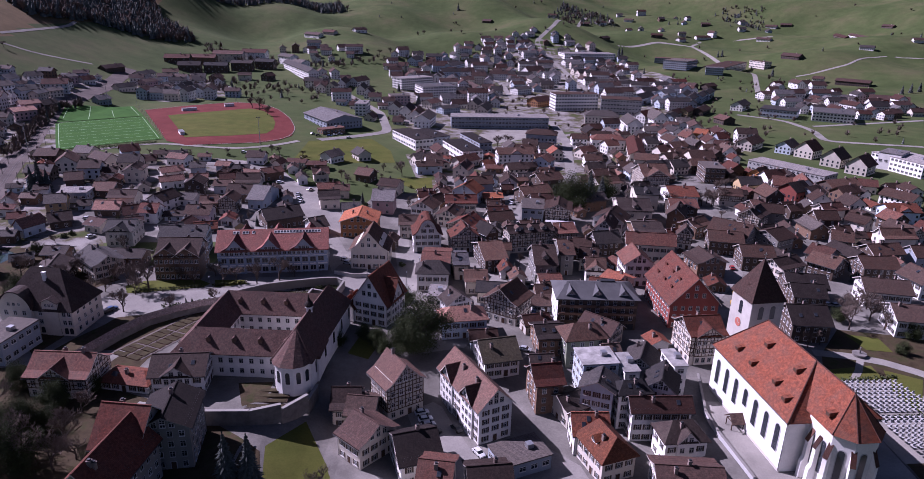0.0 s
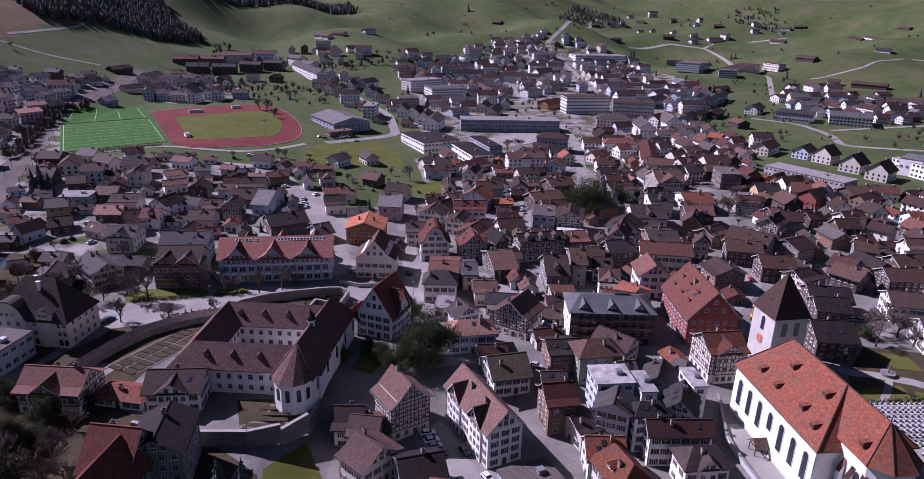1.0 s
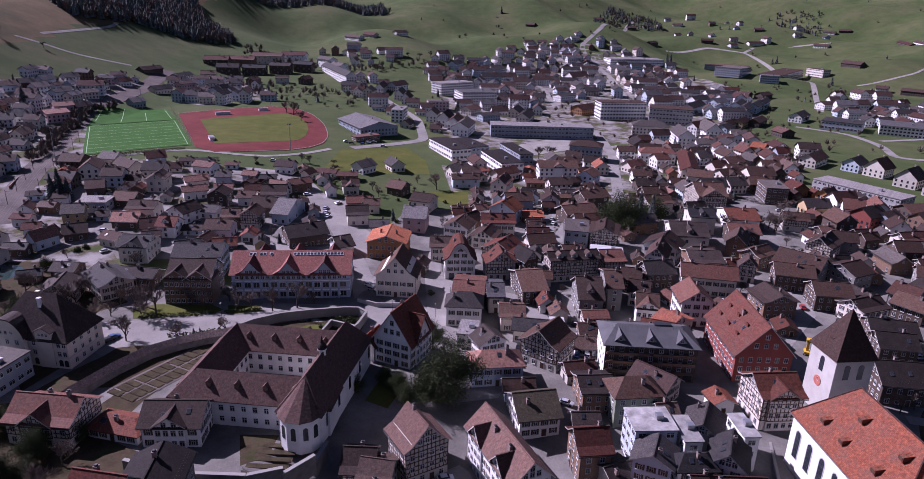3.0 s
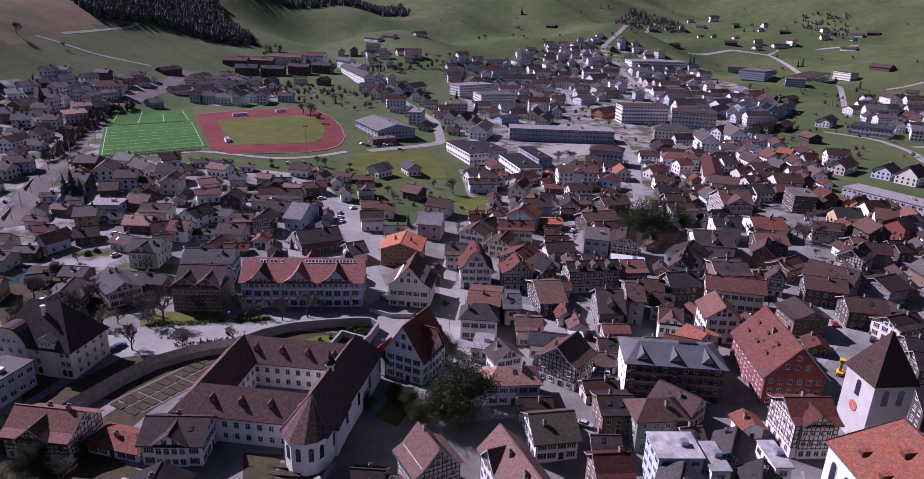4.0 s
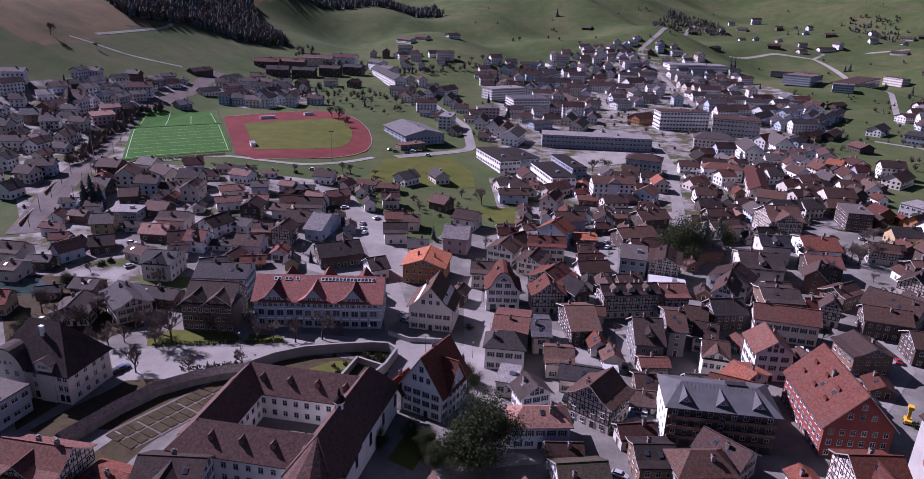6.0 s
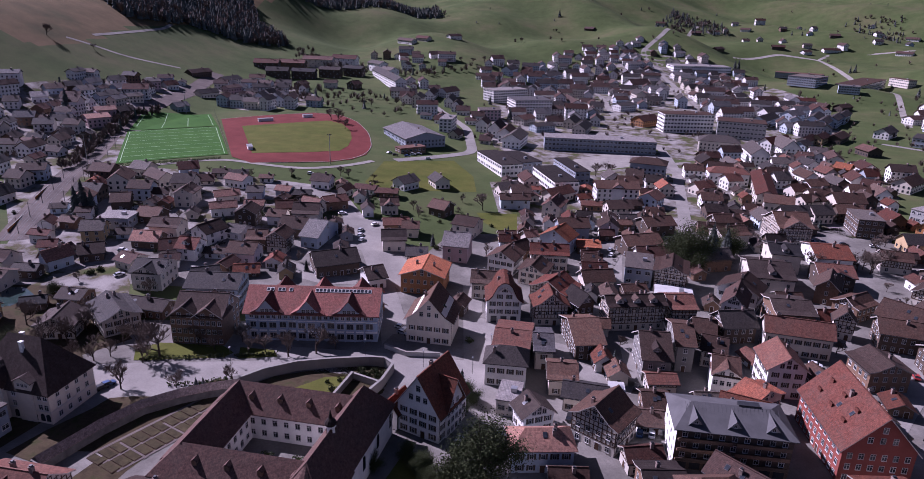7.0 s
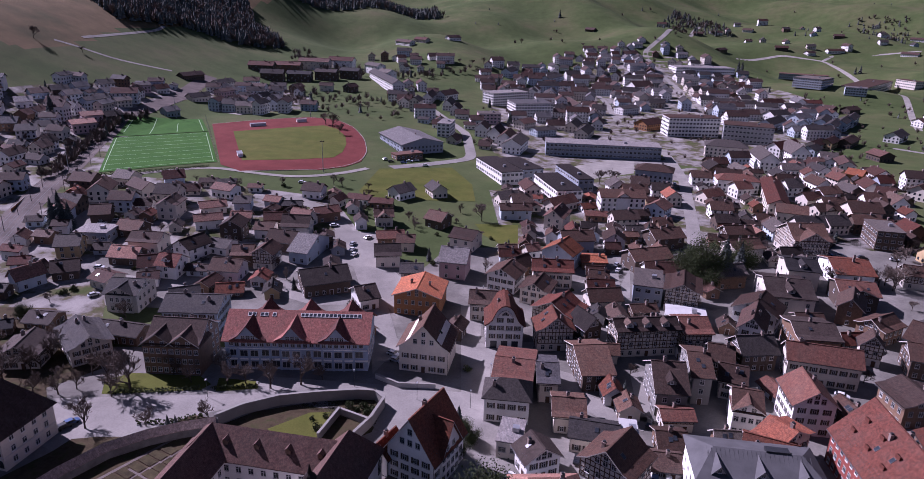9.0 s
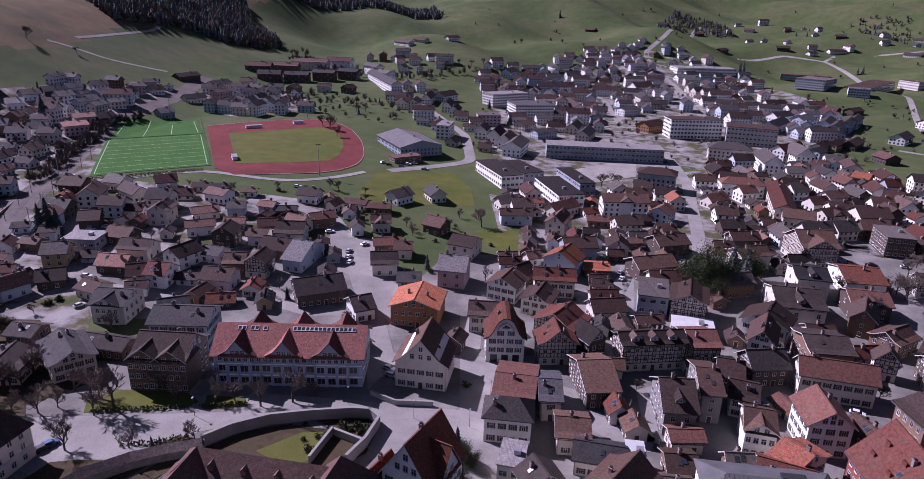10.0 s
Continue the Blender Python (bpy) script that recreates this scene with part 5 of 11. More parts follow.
def convent():
    base = root("convent", -65.7, 174.8, 0.0, -1.5, "white convent with brown tiled wings round a court", "convent")
    # own x along the front wing, own y away from it
    LX, LY, d = 44.0, 37.5, 10.5
    for name, x, y, rz, length, width, eave, ridge, mat in (("front_wing", 0, d / 2, 0, LX, d, 8.0, 13.5, "convent"), ("back_wing", 0, LY - d / 2, 0, LX, d, 8.0, 13.5, "convent"),
                                                    ("side_wing", -LX / 2 + d / 2, LY / 2, 90, LY - d, d, 8.0, 13.5, "convent"), ("chapel_wing", LX / 2 - 5.2, 16.6, 86, 42.0, 11.5, 9.3, 17.0, "convent")):
        m = pose(x, y, 0, 0, 0, rz)
        s = gabled_body(Shape(), -length / 2, length / 2, width / 2, eave, ridge - 0.05)
        if name != "side_wing":
            s = Shape().box(-length / 2, -width / 2, -0.5, length / 2, width / 2, eave)
        w = part(name, s.mesh(name, M["wall_white"]), base, m=m)
        s = Shape()
        if name != "side_wing":
            hip_roof(s, length, width / 2, eave, ridge, 0.7, 6.0)
        else:
            gable_roof(s, -length / 2 - 0.3, length / 2 + 0.3, width / 2, eave, ridge, 0.8, bell=0.3)
        r = part("roof", s.mesh("roof", M["roof_" + mat]), w, "weathered brown tiled roof")
        n = int(length / 3.0)
        for i in range(n):
            for zz in ((2.2, 5.6) if name != "chapel_wing" else (4.0,)):
                if name == "chapel_wing":
                    if i % 3 == 1:
                        g = Shape()
                        arched(g, 1.5, 4.0, 0.1, 0, pose((i - (n - 1) / 2) * length / n, -width / 2, 0), 3.2)
                        part("arched_window", g.mesh("arched_window", M["glass"]), w)
                else:
                    part("window", WINDOW["plain"], w, m=pose((i - (n - 1) / 2) * length / n, -width / 2, zz))
        if name == "chapel_wing":
            x0 = -length / 2 + 0.05
            ring = [(x0, 5.5), (x0 - 2.6, 4.2), (x0 - 4.2, 1.8), (x0 - 4.2, -1.8), (x0 - 2.6, -4.2), (x0, -5.5)]
            s = Shape().add([(a, b, -0.5) for a, b in ring] + [(a, b, eave) for a, b in ring], [tuple(range(6))[::-1], tuple(range(6, 12))] + [(i, (i + 1) % 6, 6 + (i + 1) % 6, 6 + i) for i in range(6)])
            apse = part("apse", s.mesh("apse", M["wall_white"]), w)
            s = Shape().add([(x0 + (a - x0) * 1.14, b * 1.12, eave - 0.3) for a, b in ring] + [(x0 + 5.6, 0, ridge + 0.2)], [(i, (i + 1) % 6, 6) for i in range(6)] + [tuple(range(6))[::-1]])
            part("apse_roof", s.mesh("apse_roof", M["roof_convent"]), w)
            for (ax, ay), (bx, by) in zip(ring[:-1], ring[1:]):
                g = Shape()
                arched(g, 1.3, 3.8, 0.08, 0, pose((ax + bx) / 2, (ay + by) / 2, 0, 0, 0, math.degrees(math.atan2(ay - by, ax - bx)) + 180), 3.4)
                part("arched_window", g.mesh("arched_window", M["glass"]), w)
        if name in ("front_wing", "back_wing"):
            for i in range(4):
                g = Shape()
                gabled_body(g, 0, 1.2, 0.6, 1.1, 1.6, 0, pose(0, 0, 0, 0, 0, -90))
                gable_roof(g, -1.2, 1.4, 0.6, 1.1, 1.6, 0.2, 0.12, 1, pose(0, 0, 0, 0, 0, -90))
                part("dormer", g.mesh("dormer", M["wall_wood"], M["roof_" + mat]), r, m=pose((i - 1.5) * length * 0.18, -width * 0.2, eave + 2.6))
    s = Shape().tube((0, 0, 14.5), (0, 0, 17.4), 1.05, 1.0, 8).tube((0, 0, 17.4), (0, 0, 17.7), 1.35, 1.3, 8)
    turret = part("bell_turret", s.mesh("bell_turret", M["wall_white"]), base, "slender white bell turret with onion cap", m=pose(LX / 2 - 5.6, 13.2, 0.6))
    cap = Shape()
    prof = [(1.3, 17.7), (1.45, 18.3), (1.0, 19.0), (0.5, 19.5), (0.32, 20.4), (0.06, 21.6)]
    for (ra, za), (rb, zb) in zip(prof, prof[1:]):
        cap.tube((0, 0, za), (0, 0, zb), ra, rb, 10)
    part("onion_cap", cap.mesh("onion_cap", M["roof_darkbrown"]), turret)
    for r in range(4):
        g = Shape()
        arched(g, 0.7, 1.6, 0.06, 0, pose(0, 0, 0, 0, 0, 22.5 + 90 * r) @ pose(0, -0.98, 0), 15.4)
        part("louvre", g.mesh("louvre", M["timberbeam"]), turret)
    # garden door hood and clipped plants in the court
    for k in range(5):
        part("court_bush", TREES["shrub"][k % 2][1], base, "dark bush in the court", m=pose(-8 + 4.2 * k, LY / 2 + (k % 2) * 3 - 2, 0.1))


convent()


# ---- market hall with six gables ----
def market_hall():
    base = root("market_hall", -82.1, 264.9, 0.0, 9.4, "long blue-grey hall with red tiled roof and three front gables", "hall")
    L, half, eave, ridge = 44.3, 9.0, 10.5, 16.0
    s = gabled_body(Shape(), -L / 2, L / 2, half, eave, ridge - 0.05)
    w = part("wall", s.mesh("wall", M["wall_hallblue"]), base)
    s = gable_roof(Shape(), -L / 2 - 0.8, L / 2 + 0.8, half, eave, ridge, 1.2)
    r = part("roof", s.mesh("roof", M["roof_pinkred"]), base)
    for side in (0, 180):
        for i in (-1, 0, 1):
            m = pose(0, 0, 0, 0, 0, side) @ pose(i * L * 0.31 - 1.0, 0, 0, 0, 0, -90)
            g = gabled_body(Shape(), 0, half + 0.4, 4.0, eave, ridge - 0.9, 0, m)
            part("front_gable", g.mesh("front_gable", M["wall_hallblue"]), w)
            q = gable_roof(Shape(), -0.2, half + 1.6, 4.0, eave + 0.3, ridge - 0.7, 1.6, m=m, bell=0.5)
            part("gable_roof", q.mesh("gable_roof", M["roof_pinkred"]), r)
            for k in (-1, 0, 1):
                part("window", WINDOW["plain"], w, m=pose(0, 0, 0, 0, 0, side) @ pose(i * L * 0.31 - 1.0 + k * 1.5, -half - 0.4, eave + 0.4))
    bay = Shape().box(-1.3, -0.07, 0.5, 1.3, 0.02, 2.7, 0).box(-1.1, -0.1, 0.65, -0.06, -0.06, 2.55, 1).box(0.06, -0.1, 0.65, 1.1, -0.06, 2.55, 1).mesh("glazed_bay", M["frame"], M["glass"])
    pier = Shape().box(-0.32, -0.22, 0, 0.32, 0.02, 7.4).mesh("pier", M["wall_hallblue"])
    for i in range(13):
        bx = (i - 6) * (L - 2) / 13
        out = 0.42 if any(abs(bx - (g * L * 0.31 - 1.0)) < 4.2 for g in (-1, 0, 1)) else 0.0
        for z in (0.3, 4.1):
            part("glazed_bay", bay, w, m=pose(bx, -half - out, z))
        part("pier", pier, w, m=pose(bx - (L - 2) / 26, -half - 0.42, 0))
    s = Shape().box(-L / 2, -half - 0.6, 3.5, L / 2, -half + 0.02, 3.95).box(-L / 2, -half - 0.6, 7.3, L / 2, -half + 0.02, 7.6)
    part("string_course", s.mesh("string_course", M["wall_white"]), w, "pale band between the storeys")
    for i in range(22):
        part("window", WINDOW["plain"], w, m=pose((i - 10.5) * (L - 2) / 22, -half - (0.42 if any(abs((i - 10.5) * (L - 2) / 22 - (g * L * 0.31 - 1.0)) < 4.4 for g in (-1, 0, 1)) else 0.0), 8.9))
    for z in (2.5, 6.0):
        for i in range(5):
            part("window", WINDOW["wide"], w, m=pose(L / 2, (i - 2) * 3.2, z, 0, 0, 90))
    k = (ridge - eave) / half
    light = Shape().box(-0.62, -0.7, -0.08, 0.62, 0.7, 0.14, 0).box(-0.46, -0.54, 0.14, 0.46, 0.54, 0.17, 1).mesh("roof_light", M["frame"], M["glass"])
    for i in list(range(15)) + [-13, -12, -10, -9, -7]:
        part("roof_light", light, r, m=pose(L * 0.02 + i * L * 0.029, -1.6, ridge - 1.6 * k + 0.35, math.degrees(math.atan(k)), 0, 0))


M["wall_hallblue"] = plain("pale_blue_boards", (0.33, 0.39, 0.47), 0.85, scale=0.4, spread=0.2, vary=0.05)
M["roof_pinkred"] = tiled_roof("faded_red_tiles", (0.185, 0.075, 0.063))
market_hall()



# ---- white house with a curved gable ----
def curved_gable_house(x, y, rz):
    base = root("gabled_town_house", x, y, ground_z(x, y), rz, "white town house with curved orange-tiled gable and dark shutters", "house")
    half, depth, eave, ridge = 6.2, 12.0, 9.0, 16.0
    curve = [(1.0, 0.0), (0.8, 0.1), (0.63, 0.28), (0.52, 0.52), (0.38, 0.78), (0.2, 0.94), (0.0, 1.0)]
    wall_line = [(-half, -0.6)] + [(-half * u, eave + (ridge - eave) * v) for u, v in curve] + [(half * u, eave + (ridge - eave) * v) for u, v in curve[-2::-1]] + [(half, -0.6)]
    w = part("wall", Shape().prism(wall_line, 0, depth, 0, None, "y").mesh("wall", M["wall_white"]), base)
    lower = [(-half * 1.1 * u, eave - 0.35 + (ridge - eave + 0.4) * v) for u, v in curve] + [(half * 1.1 * u, eave - 0.35 + (ridge - eave + 0.4) * v) for u, v in curve[-2::-1]]
    upper = [(a * 1.03, b + 0.35) for a, b in lower]
    r = part("roof", Shape().prism(lower + upper[::-1], -0.9, depth + 0.6, 0, None, "y").mesh("roof", M["roof_orangered"]), base)
    for z, xs in ((4.6, (-4.2, -1.5, 1.5, 4.2)), (7.7, (-4.2, -1.5, 1.5, 4.2)), (10.6, (-1.7, 1.7)), (13.2, (0.0,))):
        for px in xs:
            part("window", WINDOW["shutters"], w, m=pose(px, 0, z))
    for px in (-3.6, 0.0, 3.6):
        part("door", Shape().box(-1.1, -0.08, 0, 1.1, 0.02, 2.7).mesh("door", M["glass"]), w, "dark shop front", m=pose(px, 0, 0.1))
    for z in (2.5, 7.0):
        for k in range(4):
            part("window", WINDOW["shutters"], w, m=pose(-half, 2 + k * 2.7, z, 0, 0, -90))
    part("hood", Shape().prism([(-2.6, 12.0), (-1.9, 13.2), (0, 14.6), (1.9, 13.2), (2.6, 12.0), (2.3, 12.0), (0, 14.1), (-2.3, 12.0)], -0.7, 0.0, 0, None, "y").mesh("hood", M["verge"]), w)
    for cx, cy in ((-2.2, 5.0), (1.4, 8.5)):
        part("chimney", CHIMNEY, r, m=pose(cx, cy, ridge - 2.2))


curved_gable_house(-18.0, 283.3, 8.5)


# ---- wood and trees ----
wood("spruce_wood", [(-575, 840), (-520, 812), (-500, 910), (-455, 965), (-420, 1040), (-440, 1075), (-490, 1100), (-540, 1190), (-700, 1180), (-760, 900)], 4200, 9, 17, "dark spruce and bare wood on the hillside", 0.35, 3)
wood("spruce_wood", [(-560, 1240), (-467, 1345), (-330, 1440), (-262, 1478), (-300, 1560), (-450, 1600), (-700, 1500)], 2800, 9, 16, "dark spruce wood on the far hillside", 0.2, 5)
wood("spruce_wood", [(170, 1600), (240, 1560), (330, 1620), (330, 1760), (230, 1780)], 170, 8, 14, "dark wood on the far hill", 0.4, 6)
wood("spruce_wood", [(560, 1560), (640, 1540), (700, 1700), (620, 1760)], 120, 7, 12, "dark wood on the far hill", 0.5, 7)
wood("tree_belt", [(-420, 1040), (-395, 985), (-300, 900), (-270, 880), (-200, 905), (-120, 985), (-130, 1010), (-210, 935), (-300, 940), (-390, 1050)], 70, 7, 12, "belt of bare trees behind the village", 0.9, 8)
wood("scattered_trees", [(-200, 1000), (900, 1000), (1100, 1900), (-200, 1900)], 70, 5, 10, "scattered trees and hedgerows on the far meadows", 0.7, 21)
wood("scattered_trees", [(-120, 600), (430, 560), (460, 1000), (-60, 1000)], 260, 4, 8, "bare garden trees among the far houses", 0.92, 22)
wood("scattered_trees", [(-420, 430), (-330, 400), (-360, 610), (-420, 610)], 60, 3, 7, "bare garden trees among the suburb houses", 0.8, 23)
wood("tree_belt", [(-330, 690), (-150, 650), (-120, 720), (-300, 800)], 90, 5, 10, "bare trees behind the sports ground", 0.9, 24)
wood("hedgerow", [(-285, 408), (-292, 404), (-350, 545), (-338, 575), (-330, 572), (-340, 545)], 130, 5, 9, "bare hedgerow trees along the railway", 0.9, 9)



# ---- single houses of note ----
def villa(x, y, rz):
    """A large house under a steep hipped roof, with a curved gable bay and a dormer."""
    base = root("villa", x, y, ground_z(x, y), rz, "cream plastered villa with steep dark roof and curved gable", "house")
    L, half, eave, ridge = 25.0, 8.0, 9.6, 21.0
    w = part("wall", Shape().box(-L / 2, -half, -0.6, L / 2, half, eave).mesh("wall", M["wall_villa"]), base)
    r = part("roof", hip_roof(Shape(), L, half, eave, ridge, 0.7, 8.0).mesh("roof", M["roof_villa"]), base)
    curve = [(1.0, 0.0), (0.93, 0.25), (0.8, 0.5), (0.62, 0.72), (0.4, 0.9), (0.2, 0.98), (0.0, 1.0)]
    bx, bh, top = -6.4, 5.6, 15.6
    line = [(bx - bh, -0.6)] + [(bx - bh * u, eave + (top - eave) * v) for u, v in curve] + [(bx + bh * u, eave + (top - eave) * v) for u, v in curve[-2::-1]] + [(bx + bh, -0.6)]
    bay = part("gable_bay", Shape().prism(line, -half - 1.2, 1.0, 0, None, "y").mesh("gable_bay", M["wall_villa"]), w, "projecting bay with curved gable")
    lo = [(bx + (px - bx) * 1.06, pz + 0.05) for px, pz in line[1:-1]]
    part("gable_roof", Shape().prism(lo + [(a, b + 0.35) for a, b in lo][::-1], -half - 1.6, 1.0, 0, None, "y").mesh("gable_roof", M["roof_villa"]), r)
    small = Shape()
    arched(small, 1.3, 2.2, 0.1, 0, pose(0, 0, 0))
    arch = small.mesh("arched_window", M["glass"])
    for px in (-9.6, -6.4, -3.2):
        part("arched_window", arch, bay, m=pose(px, -half - 1.2, 0.8))
        part("window", WINDOW["plain"], bay, m=pose(px, -half - 1.2, 5.2))
        part("window", WINDOW["plain"], bay, m=pose(px, -half - 1.2, 8.3))
    for px in (-8.2, -6.4, -4.6):
        part("window", WINDOW["small"], bay, m=pose(px, -half - 1.2, 11.4))
    for px in (1.4, 3.6, 7.2, 9.6, 11.4):
        part("arched_window", arch, w, m=pose(px, -half, 0.8))
        part("window", WINDOW["plain"], w, m=pose(px, -half, 5.0))
        part("window", WINDOW["plain"], w, m=pose(px, -half, 8.0))
    for py in (-5, -1.7, 1.7, 5):
        for z in (1.9, 5.0, 8.0):
            part("window", WINDOW["plain"], w, m=pose(L / 2, py, z, 0, 0, 90))
    m = pose(5.2, 0, 0, 0, 0, -90)
    g = part("dormer", gabled_body(Shape(), half * 0.3, half + 0.3, 2.6, eave + 2.6, eave + 4.0, 0, m).mesh("dormer", M["wall_villa"]), r)
    for px in (4.0, 5.2, 6.4):
        part("window", WINDOW["small"], g, m=pose(px, -half - 0.3, eave + 1.6))
    part("dormer_roof", gable_roof(Shape(), half * 0.2, half + 0.8, 2.6, eave + 2.6, eave + 4.0, 0.5, 0.2, m=m).mesh("dormer_roof", M["roof_villa"]), r)
    s = Shape().box(-0.5, -0.4, ridge - 4.2, 0.5, 0.4, ridge - 0.6).box(-0.62, -0.52, ridge - 0.6, 0.62, 0.52, ridge - 0.4)
    for px, py in ((1.0, -2.4), (-3.0, 2.0)):
        part("chimney", s.mesh("chimney", M["wall_white"]), r, "white chimney stack", m=pose(px, py, 0))
    s = Shape().box(-L / 2 - 0.1, -half - 0.1, 3.6, L / 2 + 0.1, half + 0.1, 3.9)
    part("string_course", s.mesh("string_course", M["wall_limewash"]), w)


M["wall_villa"] = plain("villa_plaster", (0.56, 0.5, 0.42), 0.9, scale=0.25, spread=0.14, fine=3.0, vary=0.05)
M["roof_villa"] = tiled_roof("villa_roof_tiles", (0.042, 0.028, 0.026), each=False)
house(-31.2, 218.4, 70, 14.8, 13.0, 9.0, 18.5, "orangered", "white", "cross")
house(-41.0, 217.0, 70, 7.0, 5.0, 6.0, 9.0, "orangered", "white")
block(15.5, 146.8, 25, 13.9, 9.6, 4.5, "bluegrey", "grey", 1)
villa(-142.6, 205.6, -4)



def balcony_house(x, y, rz):
    """A long four-storey house with timber balconies under a low metal roof."""
    base = root("balcony_house", x, y, ground_z(x, y), rz, "long brown timber house with balconies under a grey metal roof", "building")
    L, half, eave, ridge = 28.0, 7.6, 12.0, 15.2
    w = part("wall", Shape().box(-L / 2, -half, -0.6, L / 2, half, eave).mesh("wall", M["wall_darkwood"]), base)
    side = Shape().box(-L / 2 - 0.06, -half + 0.02, -0.6, -L / 2 + 0.02, half, eave)
    part("side_wall", side.mesh("side_wall", M["wall_white"]), w, "white plastered side wall")
    r = part("roof", hip_roof(Shape(), L, half, eave, ridge, 0.9, 5.0).mesh("roof", M["metal_roof"]), base, "smooth grey metal roof")
    seams = Shape()
    k = (ridge - eave) / half
    for i in range(24):
        px = -L / 2 + 2.6 + i * (L - 5.2) / 23
        seams.prism([(-half - 0.6, eave - 0.1), (-0.3, ridge + 0.14), (-0.3, ridge + 0.22), (-half - 0.6, eave - 0.02)], px - 0.03, px + 0.03)
    tagged(part("roof_seam", seams.mesh("roof_seam", M["metal_roof"]), r), "standing seams of the metal roof", kind="stuff")
    for st in range(3):
        z = 3.2 + st * 2.95
        for px in (-7.2, 6.9):
            slab = part("balcony", Shape().box(px - 6.5, -half - 1.2, z - 0.12, px + 6.5, -half + 0.02, z + 0.06).mesh("balcony", M["wall_wood"]), w, "long timber balcony")
            part("parapet", Shape().box(px - 6.5, -half - 1.25, z, px + 6.5, -half - 1.15, z + 0.95).mesh("parapet", M["wall_wood"] if st else M["wall_darkwood"]), slab)
        for i in range(9):
            part("window", WINDOW["plain"], w, m=pose((i - 4) * 3.0, -half, z + 1.5))
    for i in range(8):
        part("shop_window", Shape().box(-1.3, -0.06, 0.3, 1.3, 0.02, 2.5).mesh("shop_window", M["glass"]), w, "dark shop window", m=pose((i - 3.5) * 3.4, -half, 0))
    for i in range(4):
        for st in range(4):
            part("window", WINDOW["small"], w, m=pose(-L / 2 - 0.06, (i - 1.5) * 3.4, 1.6 + st * 2.9, 0, 0, -90))
    for px in (-9.4, 0.0, 9.2):
        m = pose(px, 0, 0, 0, 0, -90)
        g = part("dormer", gabled_body(Shape(), 2.0, half - 1.2, 1.9, eave + 0.6, eave + 2.9, 0, m).mesh("dormer", M["wall_limewash"]), r, "triangular white-faced dormer")
        part("dormer_roof", gable_roof(Shape(), 1.0, half - 0.6, 1.9, eave + 0.6, eave + 2.9, 0.5, 0.15, m=m).mesh("dormer_roof", M["metal_roof"]), r)
        part("window", WINDOW["small"], g, m=pose(px, -half + 1.2, eave + 1.5))
    part("roof_unit", Shape().box(-2.6, -1.0, ridge - 0.2, 2.6, 1.0, ridge + 0.6).mesh("roof_unit", M["darkmetal"]), r, m=pose(4.5, 0.8, 0))


M["metal_roof"] = plain("grey_metal_roof", (0.078, 0.076, 0.078), 0.7, 0.0, scale=0.3, spread=0.2, vary=0.0)
balcony_house(46.4, 219.8, 1)

# ---- lower town by the river ----
house(-19.9, 171.3, -55, 10.7, 12.0, 10.8, 16.9, "pinkbrown", "timber")
house(3.3, 167.7, -62, 25.1, 10.4, 11.5, 16.6, "pinkbrown", "white", "cross2")
house(38.6, 195.4, 12, 13.5, 9.5, 9.6, 13.0, "brown", "greenwall", "hip")
house(24.6, 174.7, 12, 8.1, 10.7, 9.6, 13.6, "red", "wood")
house(10.3, 190.5, 16, 11.5, 13.5, 6.0, 10.0, "mossgrey", "white")
house(39.8, 168.8, 71, 8.6, 9.2, 12.3, 14.7, "darkgrey", "paleblue")
block(40.6, 180.0, 8, 11.0, 10.0, 12.0, "paleblue", "pale", 4)
house(48.9, 167.2, 8, 9.6, 6.2, 11.9, 14.2, "darkgrey", "white", "hip")
house(56.0, 184.5, 68, 11.0, 9.0, 9.0, 12.0, "grey", "concrete")
block(49.6, 178.5, 8, 4.6, 11.0, 11.2, "white", "pale", 3)
block(64.5, 180.0, 8, 4.0, 10.0, 10.5, "white", "pale", 3)
house(58.6, 171.0, 70, 10.7, 8.6, 11.6, 15.2, "darkgrey", "white")
house(55.6, 161.6, 3, 16.7, 6.2, 10.2, 12.6, "redbrown", "white")
house(59.2, 152.2, 8, 11.6, 8.2, 8.0, 11.6, "darkbrown", "white", "hip", "cross")
house(34.9, 155.6, 3, 9.2, 8.6, 7.2, 10.8, "orangered", "white")
house(38.2, 147.2, -68, 12.6, 10.0, 7.2, 12.0, "orange", "cream", "hip2", "dormer")
house(46.8, 190.0, 14, 5.0, 6.0, 7.5, 9.5, "greybrown", "redwall")


